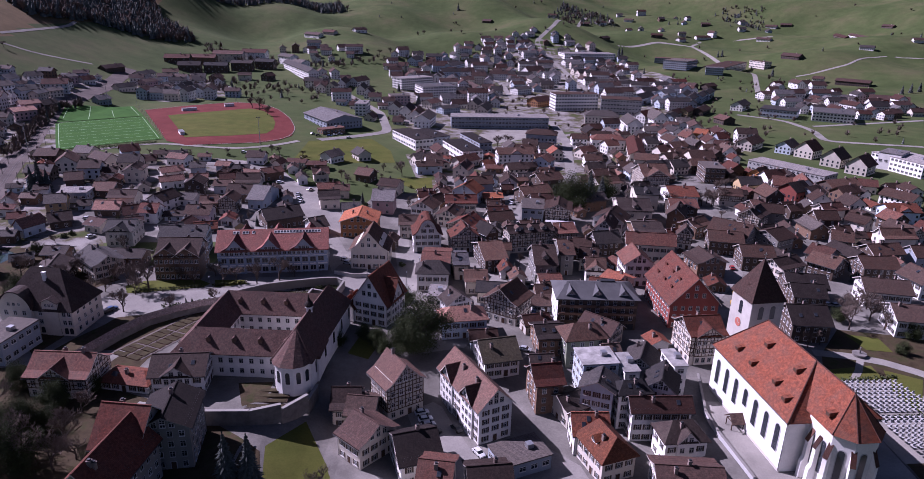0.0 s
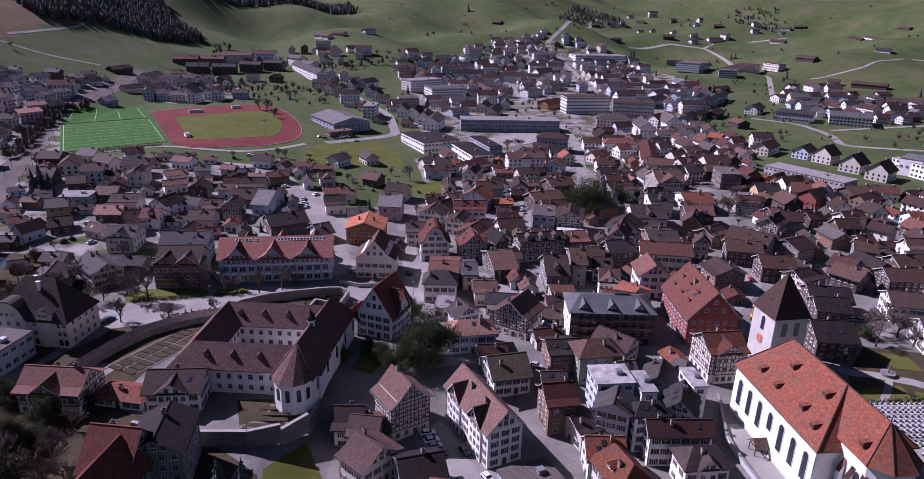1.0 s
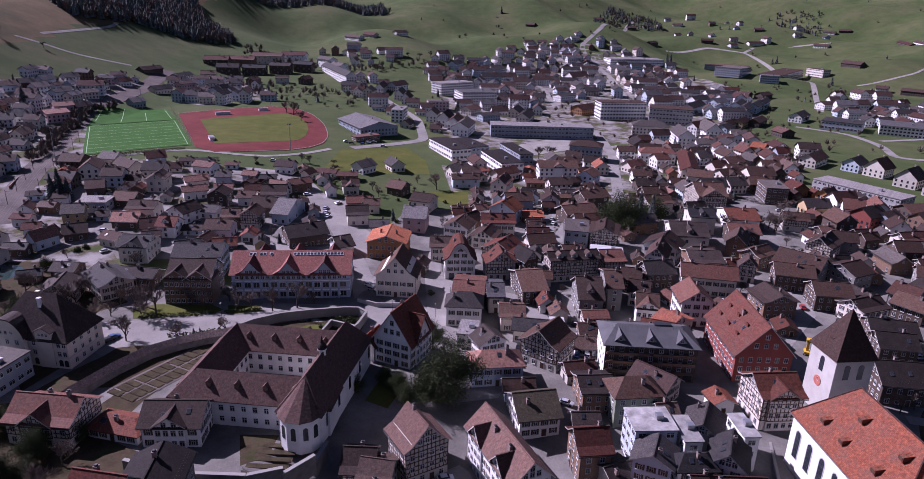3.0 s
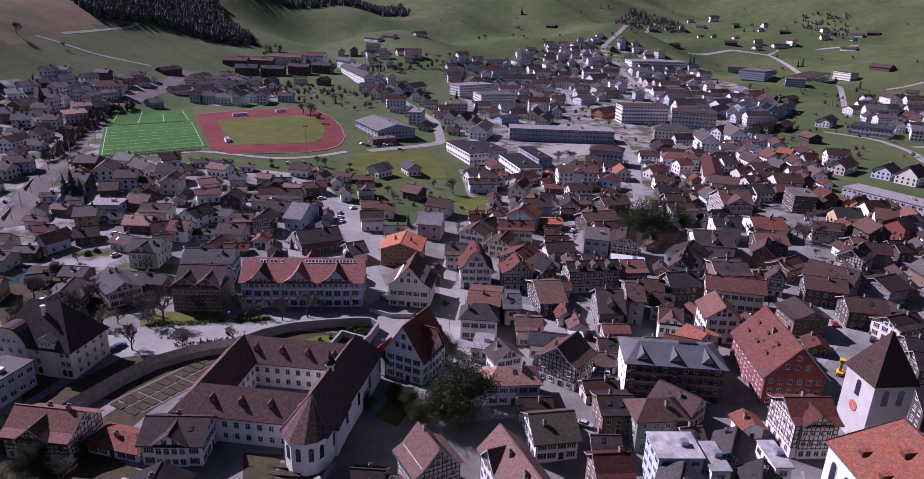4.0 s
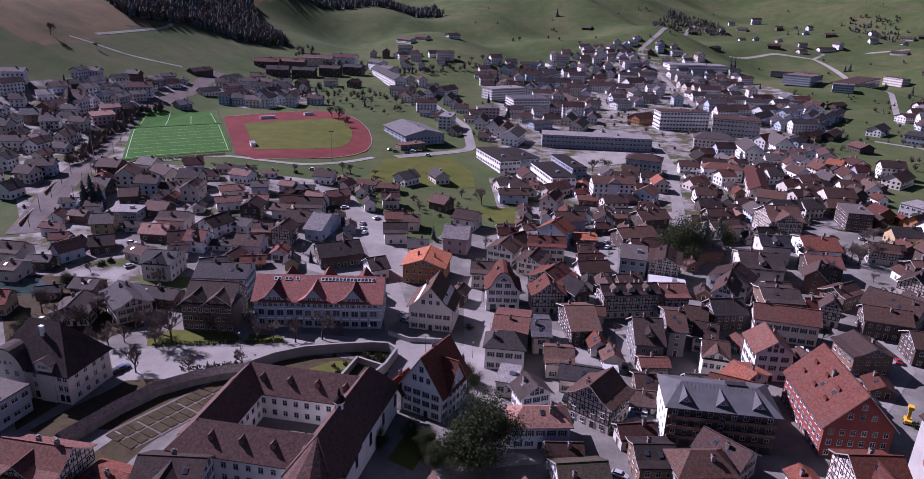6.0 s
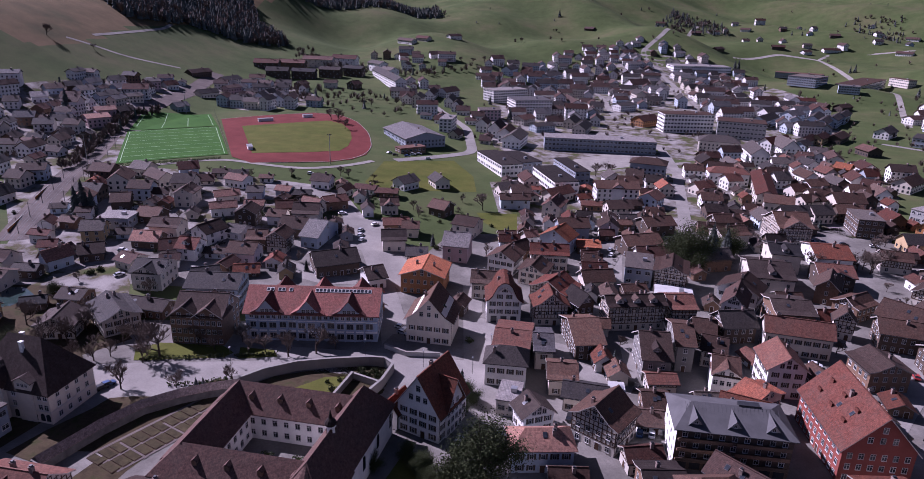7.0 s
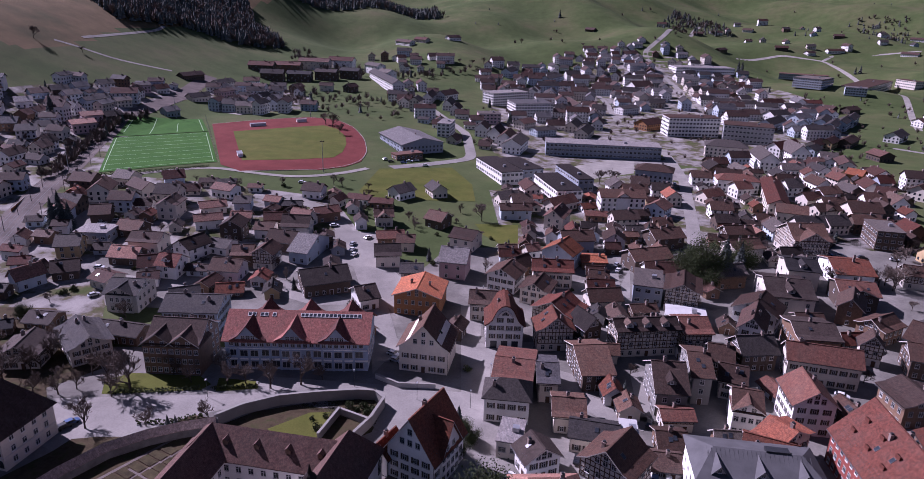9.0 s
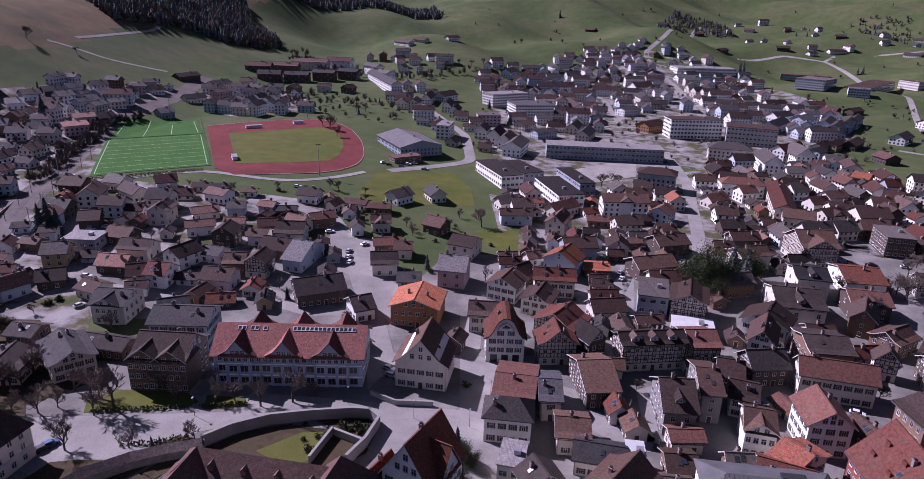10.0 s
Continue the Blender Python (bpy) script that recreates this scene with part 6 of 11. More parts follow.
# ---- parked cars ----
CAR_PAINT = {"white": (0.72, 0.72, 0.72), "silver": (0.38, 0.39, 0.41), "black": (0.025, 0.025, 0.028), "blue": (0.05, 0.09, 0.2), "red": (0.35, 0.03, 0.03)}
car_meshes = {}
for key, c in CAR_PAINT.items():
    paint = plain(key + "_car_paint", c, 0.3, 0.2, vary=0.05, bump=0)
    s = Shape().prism([(-2.1, 0.35), (2.1, 0.35), (2.15, 0.75), (1.35, 0.95), (-1.9, 1.0), (-2.15, 0.8)], -0.85, 0.85, 0, None, "y")
    cab = Shape().prism([(-1.85, 0.98), (1.1, 0.96), (0.45, 1.45), (-1.35, 1.48)], -0.74, 0.74, 0, None, "y")
    top = Shape().box(-1.35, -0.72, 1.46, 0.45, 0.72, 1.52)
    car_meshes[key] = (s.mesh("body", paint), cab.mesh("glazing", M["glass"]), top.mesh("car_roof", paint))
WHEEL = Shape().tube((0, -0.1, 0), (0, 0.1, 0), 0.32, 0.32, 10).mesh("wheel", M["rubber"])


def car(x, y, rz, key):
    words = {"white": "white", "silver": "silver-grey", "black": "black", "blue": "dark blue", "red": "red"}[key]
    base = root("car", x, y, ground_z(x, y) + 0.2, rz, f"{words} parked hatchback car", "car", "parked cars")
    body = part("body", car_meshes[key][0], base)
    part("glazing", car_meshes[key][1], body)
    part("car_roof", car_meshes[key][2], body)
    for wx in (-1.3, 1.3):
        for wy in (-0.78, 0.78):
            part("wheel", WHEEL, base, m=pose(wx, wy, 0.32))
    return base


# ---- gravestones ----
STONE = Shape().box(-0.35, -0.1, 0, 0.35, 0.1, 0.9).box(-0.42, -0.75, 0, 0.42, 0.75, 0.1).mesh("gravestone", M["wall_concrete"])
for row in range(8):
    for i in range(11):
        gx, gy = 117.5 + i * 1.75 + row * 0.55, 181.0 - row * 2.1 + i * 0.12
        ob = new("gravestone", STONE)
        ob.matrix_world = pose(gx, gy, 0.1, 0, 0, 10 + (gx * 13) % 5)
        tagged(ob, "small pale gravestone with kerbed bed", "gravestone", "gravestones of the churchyard")
for row in range(7):
    for i in range(10):
        gx, gy = 119.0 + i * 1.75 + row * 0.3, 162.5 - row * 2.1 + i * 0.12
        ob = new("gravestone", STONE)
        ob.matrix_world = pose(gx, gy, 0.1, 0, 0, 10 + (gx * 13) % 5)
        tagged(ob, "small pale gravestone with kerbed bed", "gravestone", "gravestones of the churchyard")


# ---- hedges, fences, rails ----
def hedge_run(pts, height, thick):
    mid = pts[len(pts) // 2]
    s, r = Shape(), random.Random(int(abs(pts[0][0]) * 10))
    for (ax, ay), (bx, by) in zip(pts, pts[1:]):
        n = max(1, int(math.hypot(bx - ax, by - ay) / 0.7))
        for i in range(n * 9):
            u = r.random()
            p = Vector((ax + (bx - ax) * u - mid[0] + r.uniform(-0.5, 0.5) * thick, ay + (by - ay) * u - mid[1] + r.uniform(-0.5, 0.5) * thick, r.uniform(0.05, 1) * height))
            a = Vector((r.uniform(-1, 1), r.uniform(-1, 1), r.uniform(-1, 1))).normalized() * 0.32
            b = a.orthogonal().normalized() * 0.28
            s.add([p - a, p + b, p + a, p - b], [(0, 1, 2, 3)])
    ob = new("hedge", s.mesh("hedge", M["leaf"]))
    ob.location = (mid[0], mid[1], ground_z(*mid))
    return tagged(ob, "clipped dark green hedge along a lawn", "hedge", "hedges")


hedge_run([(-129.0, 232.0), (-112.0, 236.5), (-104.0, 239.5)], 1.3, 1.2)
hedge_run([(-101.0, 240.0), (-92.0, 243.0), (-88.0, 244.0)], 1.3, 1.2)
hedge_run([(-112.0, 220.5), (-104.0, 222.0), (-96.0, 227.0)], 1.4, 1.6)
hedge_run([(-268.0, 408.0), (-216.0, 449.0)], 1.6, 1.4)
hedge_run([(116.0, 183.5), (126.0, 185.0), (138.0, 187.0)], 1.2, 1.2)
hedge_run([(117.0, 164.8), (128.0, 166.5), (138.0, 168.0)], 1.2, 1.2)
for off in (-5.2, -3.8, -1.2, 0.2, 2.8, 4.2):
    strip("rail", [(-244 + off, 310), (-261 + off, 348), (-279.4 + off, 392.4), (-291.6 + off, 427.9), (-325.8 + off, 496.2), (-344.6 + off, 555.6)], 0.16, "darkmetal", "steel rail on brown ballast", 0.36)


def catenary_mast(x, y):
    base = root("catenary_mast", x, y, ground_z(x, y), 20, "slim dark railway mast with bracket", "mast", "railway masts")
    part("pole", Shape().tube((0, 0, -0.3), (0, 0, 8.0), 0.16, 0.12, 6).mesh("pole", M["darkmetal"]), base)
    part("bracket", Shape().tube((0, 0, 7.2), (3.2, 0, 6.8), 0.07, 0.05, 4).mesh("bracket", M["darkmetal"]), base)


for mx, my in ((-238, 318), (-247, 336), (-255, 354), (-263, 372), (-271, 390), (-279, 412), (-287, 433), (-297, 455)):
    catenary_mast(mx - 8.5, my)
    catenary_mast(mx + 4.5, my)
wall_run("site_fence", [(-252.0, 318.0), (-270.0, 357.0), (-285.0, 390.0)], 1.8, 0.15, "orange boarded fence along the railway", None, "orangepaint")

# ---- beds of the kitchen gardens ----
def bed(x, y, rz, l, w):
    ob = new("planting_bed", BED)
    ob.matrix_world = pose(x, y, ground_z(x, y) + 0.1, 0, 0, rz) @ Matrix.Diagonal((l, w, 1, 1))
    return tagged(ob, "bare brown planting bed edged with boards", "planting bed", "beds of the kitchen garden")


BED = Shape().box(-0.5, -0.5, 0, 0.5, 0.5, 0.22, 0).box(-0.47, -0.47, 0.2, 0.47, 0.47, 0.3, 1).mesh("planting_bed", M["timberbeam"], M["bed"])
gd = Vector((0.52, 0.854)), Vector((0.93, -0.37))
for row in range(11):
    for col in range(2):
        p = Vector((-112.5, 187.0)) + gd[0] * (row * 2.9) + gd[1] * (2.5 + col * 5.6 - row * 0.25)
        bed(p.x, p.y, -21.7, 4.9, 2.2)
for col in (-0.6, 5.2, 10.8):
    p, q = Vector((-112.5, 187.0)) + gd[1] * col, Vector((-112.5, 187.0)) + gd[0] * 33 + gd[1] * (col - 2.7)
    strip("garden_path", [tuple(p), tuple(q)], 0.9, "ballast", "narrow pale garden path between beds", 0.2)
for row in (3, 7):
    p = Vector((-112.5, 187.0)) + gd[0] * (row * 2.9 - 1.5)
    strip("garden_path", [tuple(p), tuple(p + gd[1] * 11)], 1.0, "ballast", "narrow pale garden path between beds", 0.21)
for row in range(4):
    bed(-56.0, 160.0 + row * 2.7, 3, 11.0, 1.7)


def street_lamp(x, y):
    base = root("street_lamp", x, y, ground_z(x, y), 0, "slim grey street lamp", "lamp post", "street lamps")
    part("pole", Shape().tube((0, 0, 0), (0, 0, 6.0), 0.08, 0.05, 6).mesh("pole", M["darkmetal"]), base)
    part("lamp_head", Shape().box(-0.2, -0.5, 5.9, 0.2, 0.3, 6.1).mesh("lamp_head", M["metal"]), base)


for lx, ly in ((-100, 236), (-84, 243), (-60, 250), (-40, 247), (-24, 246), (-20, 262), (-26, 290), (-30, 320), (62, 190), (20, 175)):
    street_lamp(lx, ly)


# ---- fountain of the churchyard ----
def fountain(x, y):
    base = root("fountain", x, y, ground_z(x, y) + 0.1, 0, "round stone fountain with column in the churchyard", "fountain")
    part("basin", Shape().tube((0, 0, 0), (0, 0, 0.9), 2.2, 2.3, 16).mesh("basin", M["stonewall"]), base)
    part("column", Shape().tube((0, 0, 0.9), (0, 0, 3.2), 0.28, 0.2, 10).mesh("column", M["stonewall"]), base)


fountain(133.0, 199.0)


# ---- yellow work platform in the street ----
lift = root("work_platform", 104.0, 236.0, 0.1, 70, "yellow wheeled work platform in the street", "machine")
part("chassis", Shape().box(-1.6, -0.9, 0.5, 1.6, 0.9, 1.3).mesh("chassis", M["yellow"]), lift)
part("boom", Shape().box(-0.4, -0.4, 1.3, 0.4, 0.4, 4.6).mesh("boom", M["yellow"]), lift)
part("cage", Shape().box(-1.0, -0.7, 4.6, 1.0, 0.7, 5.6).mesh("cage", M["yellow"]), lift)
for wx in (-1.1, 1.1):
    for wy in (-0.9, 0.9):
        part("wheel", WHEEL, lift, m=pose(wx, wy, 0.32))
tree("bare", -123.3, 234.2, 17.55)
tree("bare", -124.1, 215.8, 10.8)
tree("bare", -76.1, 247.7, 13.5)
tree("bare", -94.2, 225.9, 8.1)
tree("bare", -108.9, 219.8, 8.1)
tree("bare", -108.8, 242.2, 8.1)
tree("bare", -97.8, 243.9, 8.1)
tree("bare", -92.6, 245.0, 8.1)
tree("bare", -84.1, 243.9, 10.8)
tree("bare", -142.5, 228.7, 9.45)
tree("bare", -139.2, 232.2, 8.1)
tree("bare", -133.1, 237.8, 12.15)
tree("bare", -121.3, 247.9, 9.45)
tree("bare", -149.3, 227.3, 9.45)
tree("leafy", -15.0, 196.7, 19)
tree("leafy", -19.2, 195.3, 13)
tree("leafy", -26.9, 193.8, 7)
tree("bare", -104.3, 132.3, 16)
tree("leafy", -108.6, 129.9, 15)
tree("bare", -102.5, 141.6, 13)
tree("leafy", -116.6, 143.4, 11)
tree("bare", -105.0, 154.4, 9)
tree("conifer", -56.4, 130.0, 14)
tree("conifer", -50.9, 130.1, 15)
tree("bare", -35.7, 134.3, 9)
tree("bare", -59.0, 189.4, 5)
tree("bare", -58.7, 152.6, 6)
tree("leafy", 59.0, 355.4, 22)
tree("conifer", 67.8, 358.6, 23)
tree("conifer", 75.4, 364.0, 19)
tree("leafy", 77.5, 373.4, 15)
tree("leafy", 56.2, 367.2, 14)
tree("conifer", -232.5, 344.7, 19)
tree("conifer", -236.3, 343.9, 16)
tree("conifer", -228.6, 345.4, 14)
tree("conifer", -156.0, 339.1, 11)
tree("conifer", -377.1, 519.7, 20)
tree("conifer", -87.4, 901.7, 17)
tree("conifer", -85.4, 797.5, 11)
tree("conifer", -22.2, 867.8, 14)
tree("conifer", -7.7, 807.1, 12)
tree("conifer", 251.6, 1184.6, 16)
tree("conifer", -56.2, 719.9, 13)
tree("conifer", -104.7, 400.8, 9)
tree("bare", -43.2, 416.4, 13)
tree("bare", -190.7, 600.6, 16)
tree("bare", -199.8, 609.3, 14)
tree("bare", -176.9, 578.0, 12)
tree("bare", 29.3, 516.8, 14)
tree("bare", 21.8, 517.8, 12)
tree("bare", -189.9, 694.8, 10)
tree("bare", -195.1, 684.4, 11)
tree("bare", 116.1, 368.3, 12)
tree("bare", 153.3, 396.4, 12)
tree("bare", 147.8, 375.5, 13)
tree("bare", 139.8, 367.7, 13)
tree("bare", 138.9, 373.5, 12)
tree("bare", 162.8, 409.4, 10)
tree("bare", -118.8, 328.2, 6)
tree("bare", -111.1, 319.1, 6)
tree("bare", -113.3, 313.2, 6)
tree("bare", -73.9, 391.1, 6)
tree("bare", -79.5, 402.1, 7)
tree("bare", -59.7, 410.0, 6)
tree("bare", -56.3, 426.3, 6)
tree("bare", -135.2, 445.1, 8)
tree("bare", -128.9, 442.1, 8)
tree("bare", -143.0, 429.0, 7)
tree("bare", -160.6, 430.0, 7)
tree("bare", -197.6, 417.3, 6)
tree("bare", -212.2, 412.7, 6)
tree("bare", -200.9, 414.1, 6)
tree("bare", -113.8, 443.8, 6)
tree("bare", -96.9, 1019.8, 9)
tree("bare", 15.0, 1236.2, 9)
tree("conifer", -32.1, 1511.9, 16)
tree("bare", -91.1, 1303.9, 12)
tree("bare", -152.0, 1006.8, 11)
tree("bare", -136.1, 1008.7, 11)
tree("bare", -166.5, 997.5, 11)
tree("bare", -122.1, 1024.8, 11)
tree("bare", -482.9, 638.3, 14)
tree("bare", -456.0, 663.9, 8)
tree("bare", 142.0, 227.0, 12)
tree("bare", 148.0, 229.8, 13)
tree("bare", 155.5, 235.4, 12)
tree("bare", 117.6, 203.2, 8)
tree("bare", 122.8, 205.5, 8)
tree("bare", 134.8, 369.5, 12)
tree("bare", 141.8, 370.1, 12)
tree("bare", 151.0, 376.8, 11)
tree("bare", 218.9, 541.1, 9)
tree("bare", 173.8, 535.6, 7)
tree("conifer", 582.7, 921.5, 13)
tree("conifer", 602.7, 934.7, 15)
tree("conifer", 619.3, 942.3, 14)
tree("conifer", 464.6, 869.0, 9)
tree("conifer", 258.1, 1189.1, 15)
tree("conifer", 461.3, 1275.5, 14)
tree("conifer", 454.4, 1276.9, 12)
tree("conifer", 467.2, 1064.8, 14)
tree("conifer", -14.9, 871.8, 14)
tree("conifer", -90.7, 932.1, 15)
tree("conifer", 462.6, 1583.3, 10)
tree("conifer", 448.0, 1602.4, 10)
tree("bare", -126.9, 230.7, 9)
tree("bare", -157.3, 239.9, 9)
tree("leafy", -24.8, 224.2, 6)
tree("conifer", -25.5, 234.1, 9)
tree("leafy", -22.4, 230.4, 7)
tree("conifer", -101.1, 221.4, 4)
tree("conifer", -103.2, 221.0, 4)
tree("bare", 139.2, 217.4, 13)
tree("bare", 150.9, 225.1, 14)
tree("bare", 152.4, 218.2, 10)
tree("bare", 117.3, 216.1, 9)
tree("leafy", 158.1, 211.8, 7)
tree("leafy", 148.4, 200.9, 5)
tree("leafy", 165.7, 218.9, 6)
tree("leafy", 138.5, 224.4, 6)
tree("leafy", -42.2, 197.2, 6)
tree("leafy", -33.9, 201.4, 6)
tree("leafy", -29.5, 198.3, 7)
for sx, sy, size in ((-57.6, 238.8, 2.2), (-55.7, 238.2, 1.6), (-54.1, 239.6, 2.4), (-52.6, 237.4, 1.7), (-51.3, 239.2, 2.1), (-51.0, 236.0, 1.4), (-58.9, 240.2, 1.5), (-66.4, 231.5, 1.3), (-63.3, 227.6, 2.2), (-63.0, 233.4, 1.6)):
    tree("shrub", sx, sy, size, 40 * sx)
tree("shrub", -98.5, 219.1, 2)
tree("shrub", -96.8, 222.3, 2)
tree("shrub", -50.9, 172.6, 2)
tree("shrub", -48.3, 172.3, 2)
tree("bare", -78.3, 135.6, 8)
tree("bare", -79.9, 174.0, 5)
tree("bare", -127.2, 153.3, 14)
tree("leafy", -107.2, 164.5, 6)
tree("leafy", -113.8, 156.8, 9)
tree("leafy", -128.2, 165.0, 9)
tree("bare", -152.3, 207.3, 8)
tree("bare", -174.6, 226.8, 8)
tree("bare", -161.4, 238.4, 9)
tree("bare", -157.4, 249.0, 10)
tree("bare", -140.1, 240.3, 9)
tree("bare", -116.1, 245.0, 8)
tree("bare", -103.0, 250.0, 8)
tree("bare", -153.7, 276.1, 9)
tree("bare", -153.3, 252.6, 10)
tree("bare", -167.3, 257.1, 8)
tree("bare", -130.4, 257.5, 9)
tree("bare", -112.8, 138.7, 14)
tree("bare", -98.8, 130.4, 13)
tree("leafy", -112.9, 146.0, 10)
tree("bare", -95.6, 134.9, 10)
tree("bare", -162.3, 230.8, 13)
tree("bare", -158.7, 237.5, 11)
tree("bare", -180.3, 245.2, 12)
tree("leafy", -166.1, 223.7, 11)
tree("bare", -159.3, 256.3, 10)
tree("bare", -158.0, 246.0, 11)
tree("leafy", -187.7, 268.6, 6)
tree("conifer", -153.5, 257.6, 9)
car(-12.1, 167.5, 20, "white")
car(-10.8, 164.6, 20, "white")
car(-9.8, 162.2, 20, "silver")
car(-7.9, 159.0, 20, "black")
car(-1.5, 160.6, -55, "black")
car(4.7, 150.2, -55, "white")
car(21.0, 149.5, 5, "white")
car(31.6, 171.6, 5, "white")
car(25.7, 224.3, 80, "blue")
car(29.0, 224.5, 80, "white")
car(-129.4, 214.7, 60, "black")
car(-128.9, 216.7, 60, "blue")
car(-53.5, 270.7, -20, "white")
car(-51.7, 266.9, -20, "silver")
car(142.5, 406.8, -5, "black")
car(157.0, 407.3, -5, "white")
car(133.0, 406.9, -15, "silver")
car(127.4, 407.8, -15, "blue")
car(-239.6, 399.1, 10, "black")
car(-217.5, 352.5, 20, "white")
car(-212.2, 356.4, 20, "silver")
car(-151.8, 327.7, 60, "black")
car(-96.5, 361.5, 80, "silver")
car(-94.5, 355.2, 80, "white")
car(-92.2, 349.9, 80, "white")
car(-123.8, 517.5, 60, "silver")
car(-118.6, 513.6, 20, "black")
car(-116.4, 523.9, 10, "white")
car(-107.7, 522.0, 10, "white")
car(-104.1, 526.0, 10, "silver")
car(-110.2, 515.3, 10, "blue")
car(144.4, 236.8, 5, "silver")
car(141.4, 237.1, 5, "white")
car(-10.1, 217.6, 70, "white")
car(-20.1, 287.0, 70, "silver")
car(20.5, 238.1, 70, "black")
car(26.8, 247.9, 75, "black")
car(13.3, 235.7, 10, "silver")
car(24.6, 369.9, 70, "silver")
car(24.9, 363.2, 70, "white")
car(14.6, 397.6, 70, "white")
car(-278.9, 418.7, 40, "white")
car(-234.5, 348.3, 20, "black")
car(-248.1, 343.6, 20, "silver")
car(-112.3, 380.8, 30, "white")
car(-152.1, 438.8, 10, "white")
car(63.6, 557.9, 70, "black")
car(71.4, 528.3, 80, "white")
car(-94.9, 515.9, 10, "white")
car(173.9, 588.8, 30, "white")
car(20.4, 197.1, -20, "silver")
car(117.3, 273.2, 80, "red")
car(-189.0, 310.7, 10, "white")
car(-92.1, 371.4, 60, "white")
car(-37.2, 296.3, -20, "black")
car(86.9, 274.4, -20, "white")
car(93.4, 301.8, 60, "white")
car(-165.6, 295.1, 10, "white")
car(-53.7, 320.5, 10, "black")
car(-187.4, 268.3, 60, "white")
car(-10.0, 276.8, 60, "blue")
car(-175.5, 288.8, 60, "silver")
car(126.0, 262.3, 60, "black")
car(6.6, 227.9, 80, "black")
car(19.4, 305.5, 10, "white")
car(91.4, 399.8, 10, "white")
car(164.0, 252.6, 10, "blue")
car(-42.2, 221.6, -20, "black")
car(124.2, 392.6, 80, "silver")
car(92.8, 295.0, 80, "silver")
car(-168.7, 334.4, 10, "silver")
car(16.3, 243.1, 80, "white")
car(-14.0, 215.4, 60, "silver")
car(-67.2, 347.8, 60, "black")
car(-22.5, 210.8, 80, "white")
car(135.9, 378.6, 10, "black")
tree("bare", -304.4, 429.7, 4.0)
tree("shrub", -141.9, 379.9, 2.1)
tree("shrub", 50.7, 390.4, 2.5)
tree("shrub", 249.6, 347.4, 1.4)
tree("bare", -185.6, 349.8, 6.7)
tree("bare", -187.7, 280.9, 5.8)
tree("bare", -76.5, 298.9, 5.9)
tree("bare", -266.8, 394.0, 7.2)
tree("shrub", -192.5, 383.5, 2.4)
tree("shrub", -255.4, 407.4, 2.0)
tree("conifer", -210.2, 345.4, 5.0)
tree("bare", 106.1, 400.2, 6.3)
tree("bare", -75.8, 396.8, 5.9)
tree("shrub", -159.0, 428.5, 2.3)
tree("bare", 196.8, 297.6, 5.7)
tree("bare", 43.8, 227.8, 6.0)
tree("shrub", -35.2, 389.9, 1.9)
tree("bare", -80.9, 282.4, 4.6)
tree("bare", -211.7, 358.6, 4.6)
tree("shrub", 78.5, 332.9, 1.7)
tree("shrub", 201.0, 426.6, 2.5)
tree("shrub", -17.4, 306.4, 1.6)
tree("bare", -70.9, 251.9, 6.6)
tree("shrub", -149.0, 365.5, 2.6)
tree("bare", 23.4, 274.0, 5.7)
tree("conifer", 163.6, 261.9, 4.3)
tree("shrub", -239.6, 295.9, 2.6)
tree("bare", 140.9, 335.2, 4.1)
tree("bare", -233.4, 396.8, 6.7)
tree("conifer", -104.5, 311.1, 5.7)
tree("shrub", 120.1, 228.3, 2.1)
tree("shrub", 34.1, 393.8, 1.6)
tree("shrub", 81.6, 328.7, 1.5)
tree("shrub", 170.3, 416.9, 1.9)
tree("shrub", -188.1, 287.1, 2.1)
tree("bare", -105.1, 277.8, 5.7)
tree("shrub", -105.6, 412.2, 2.6)
tree("shrub", 174.1, 343.1, 1.6)
tree("shrub", 70.8, 412.3, 1.5)
tree("bare", 172.9, 426.2, 7.5)
tree("bare", 52.2, 329.4, 7.3)
tree("shrub", 268.4, 376.7, 2.2)
tree("bare", 138.7, 347.7, 6.0)
tree("shrub", -28.1, 266.0, 2.4)
tree("bare", -109.6, 428.9, 7.5)
tree("conifer", -86.8, 382.9, 4.9)
tree("shrub", -266.5, 338.8, 1.9)
tree("shrub", -101.0, 343.8, 1.4)
tree("bare", 51.6, 290.8, 6.6)
tree("shrub", 110.8, 280.1, 1.3)
tree("bare", -207.1, 419.5, 4.1)
tree("conifer", 240.7, 374.9, 8.1)
tree("shrub", -7.4, 272.9, 1.6)
tree("shrub", -153.3, 321.7, 2.1)
tree("bare", -55.4, 406.6, 4.6)
tree("bare", 29.7, 312.4, 5.8)
tree("shrub", -287.8, 381.8, 1.4)
tree("shrub", -187.5, 288.2, 2.3)
tree("shrub", 105.3, 234.0, 2.0)
tree("bare", 167.7, 427.7, 4.4)
tree("bare", 283.1, 403.5, 4.9)
tree("shrub", -140.2, 274.6, 1.9)
tree("bare", 57.2, 358.0, 5.4)
tree("bare", 94.2, 428.7, 6.7)
tree("shrub", -152.3, 370.0, 1.8)
tree("bare", 114.1, 397.6, 6.0)
tree("shrub", -170.0, 297.6, 1.4)
tree("shrub", -235.2, 340.7, 1.6)
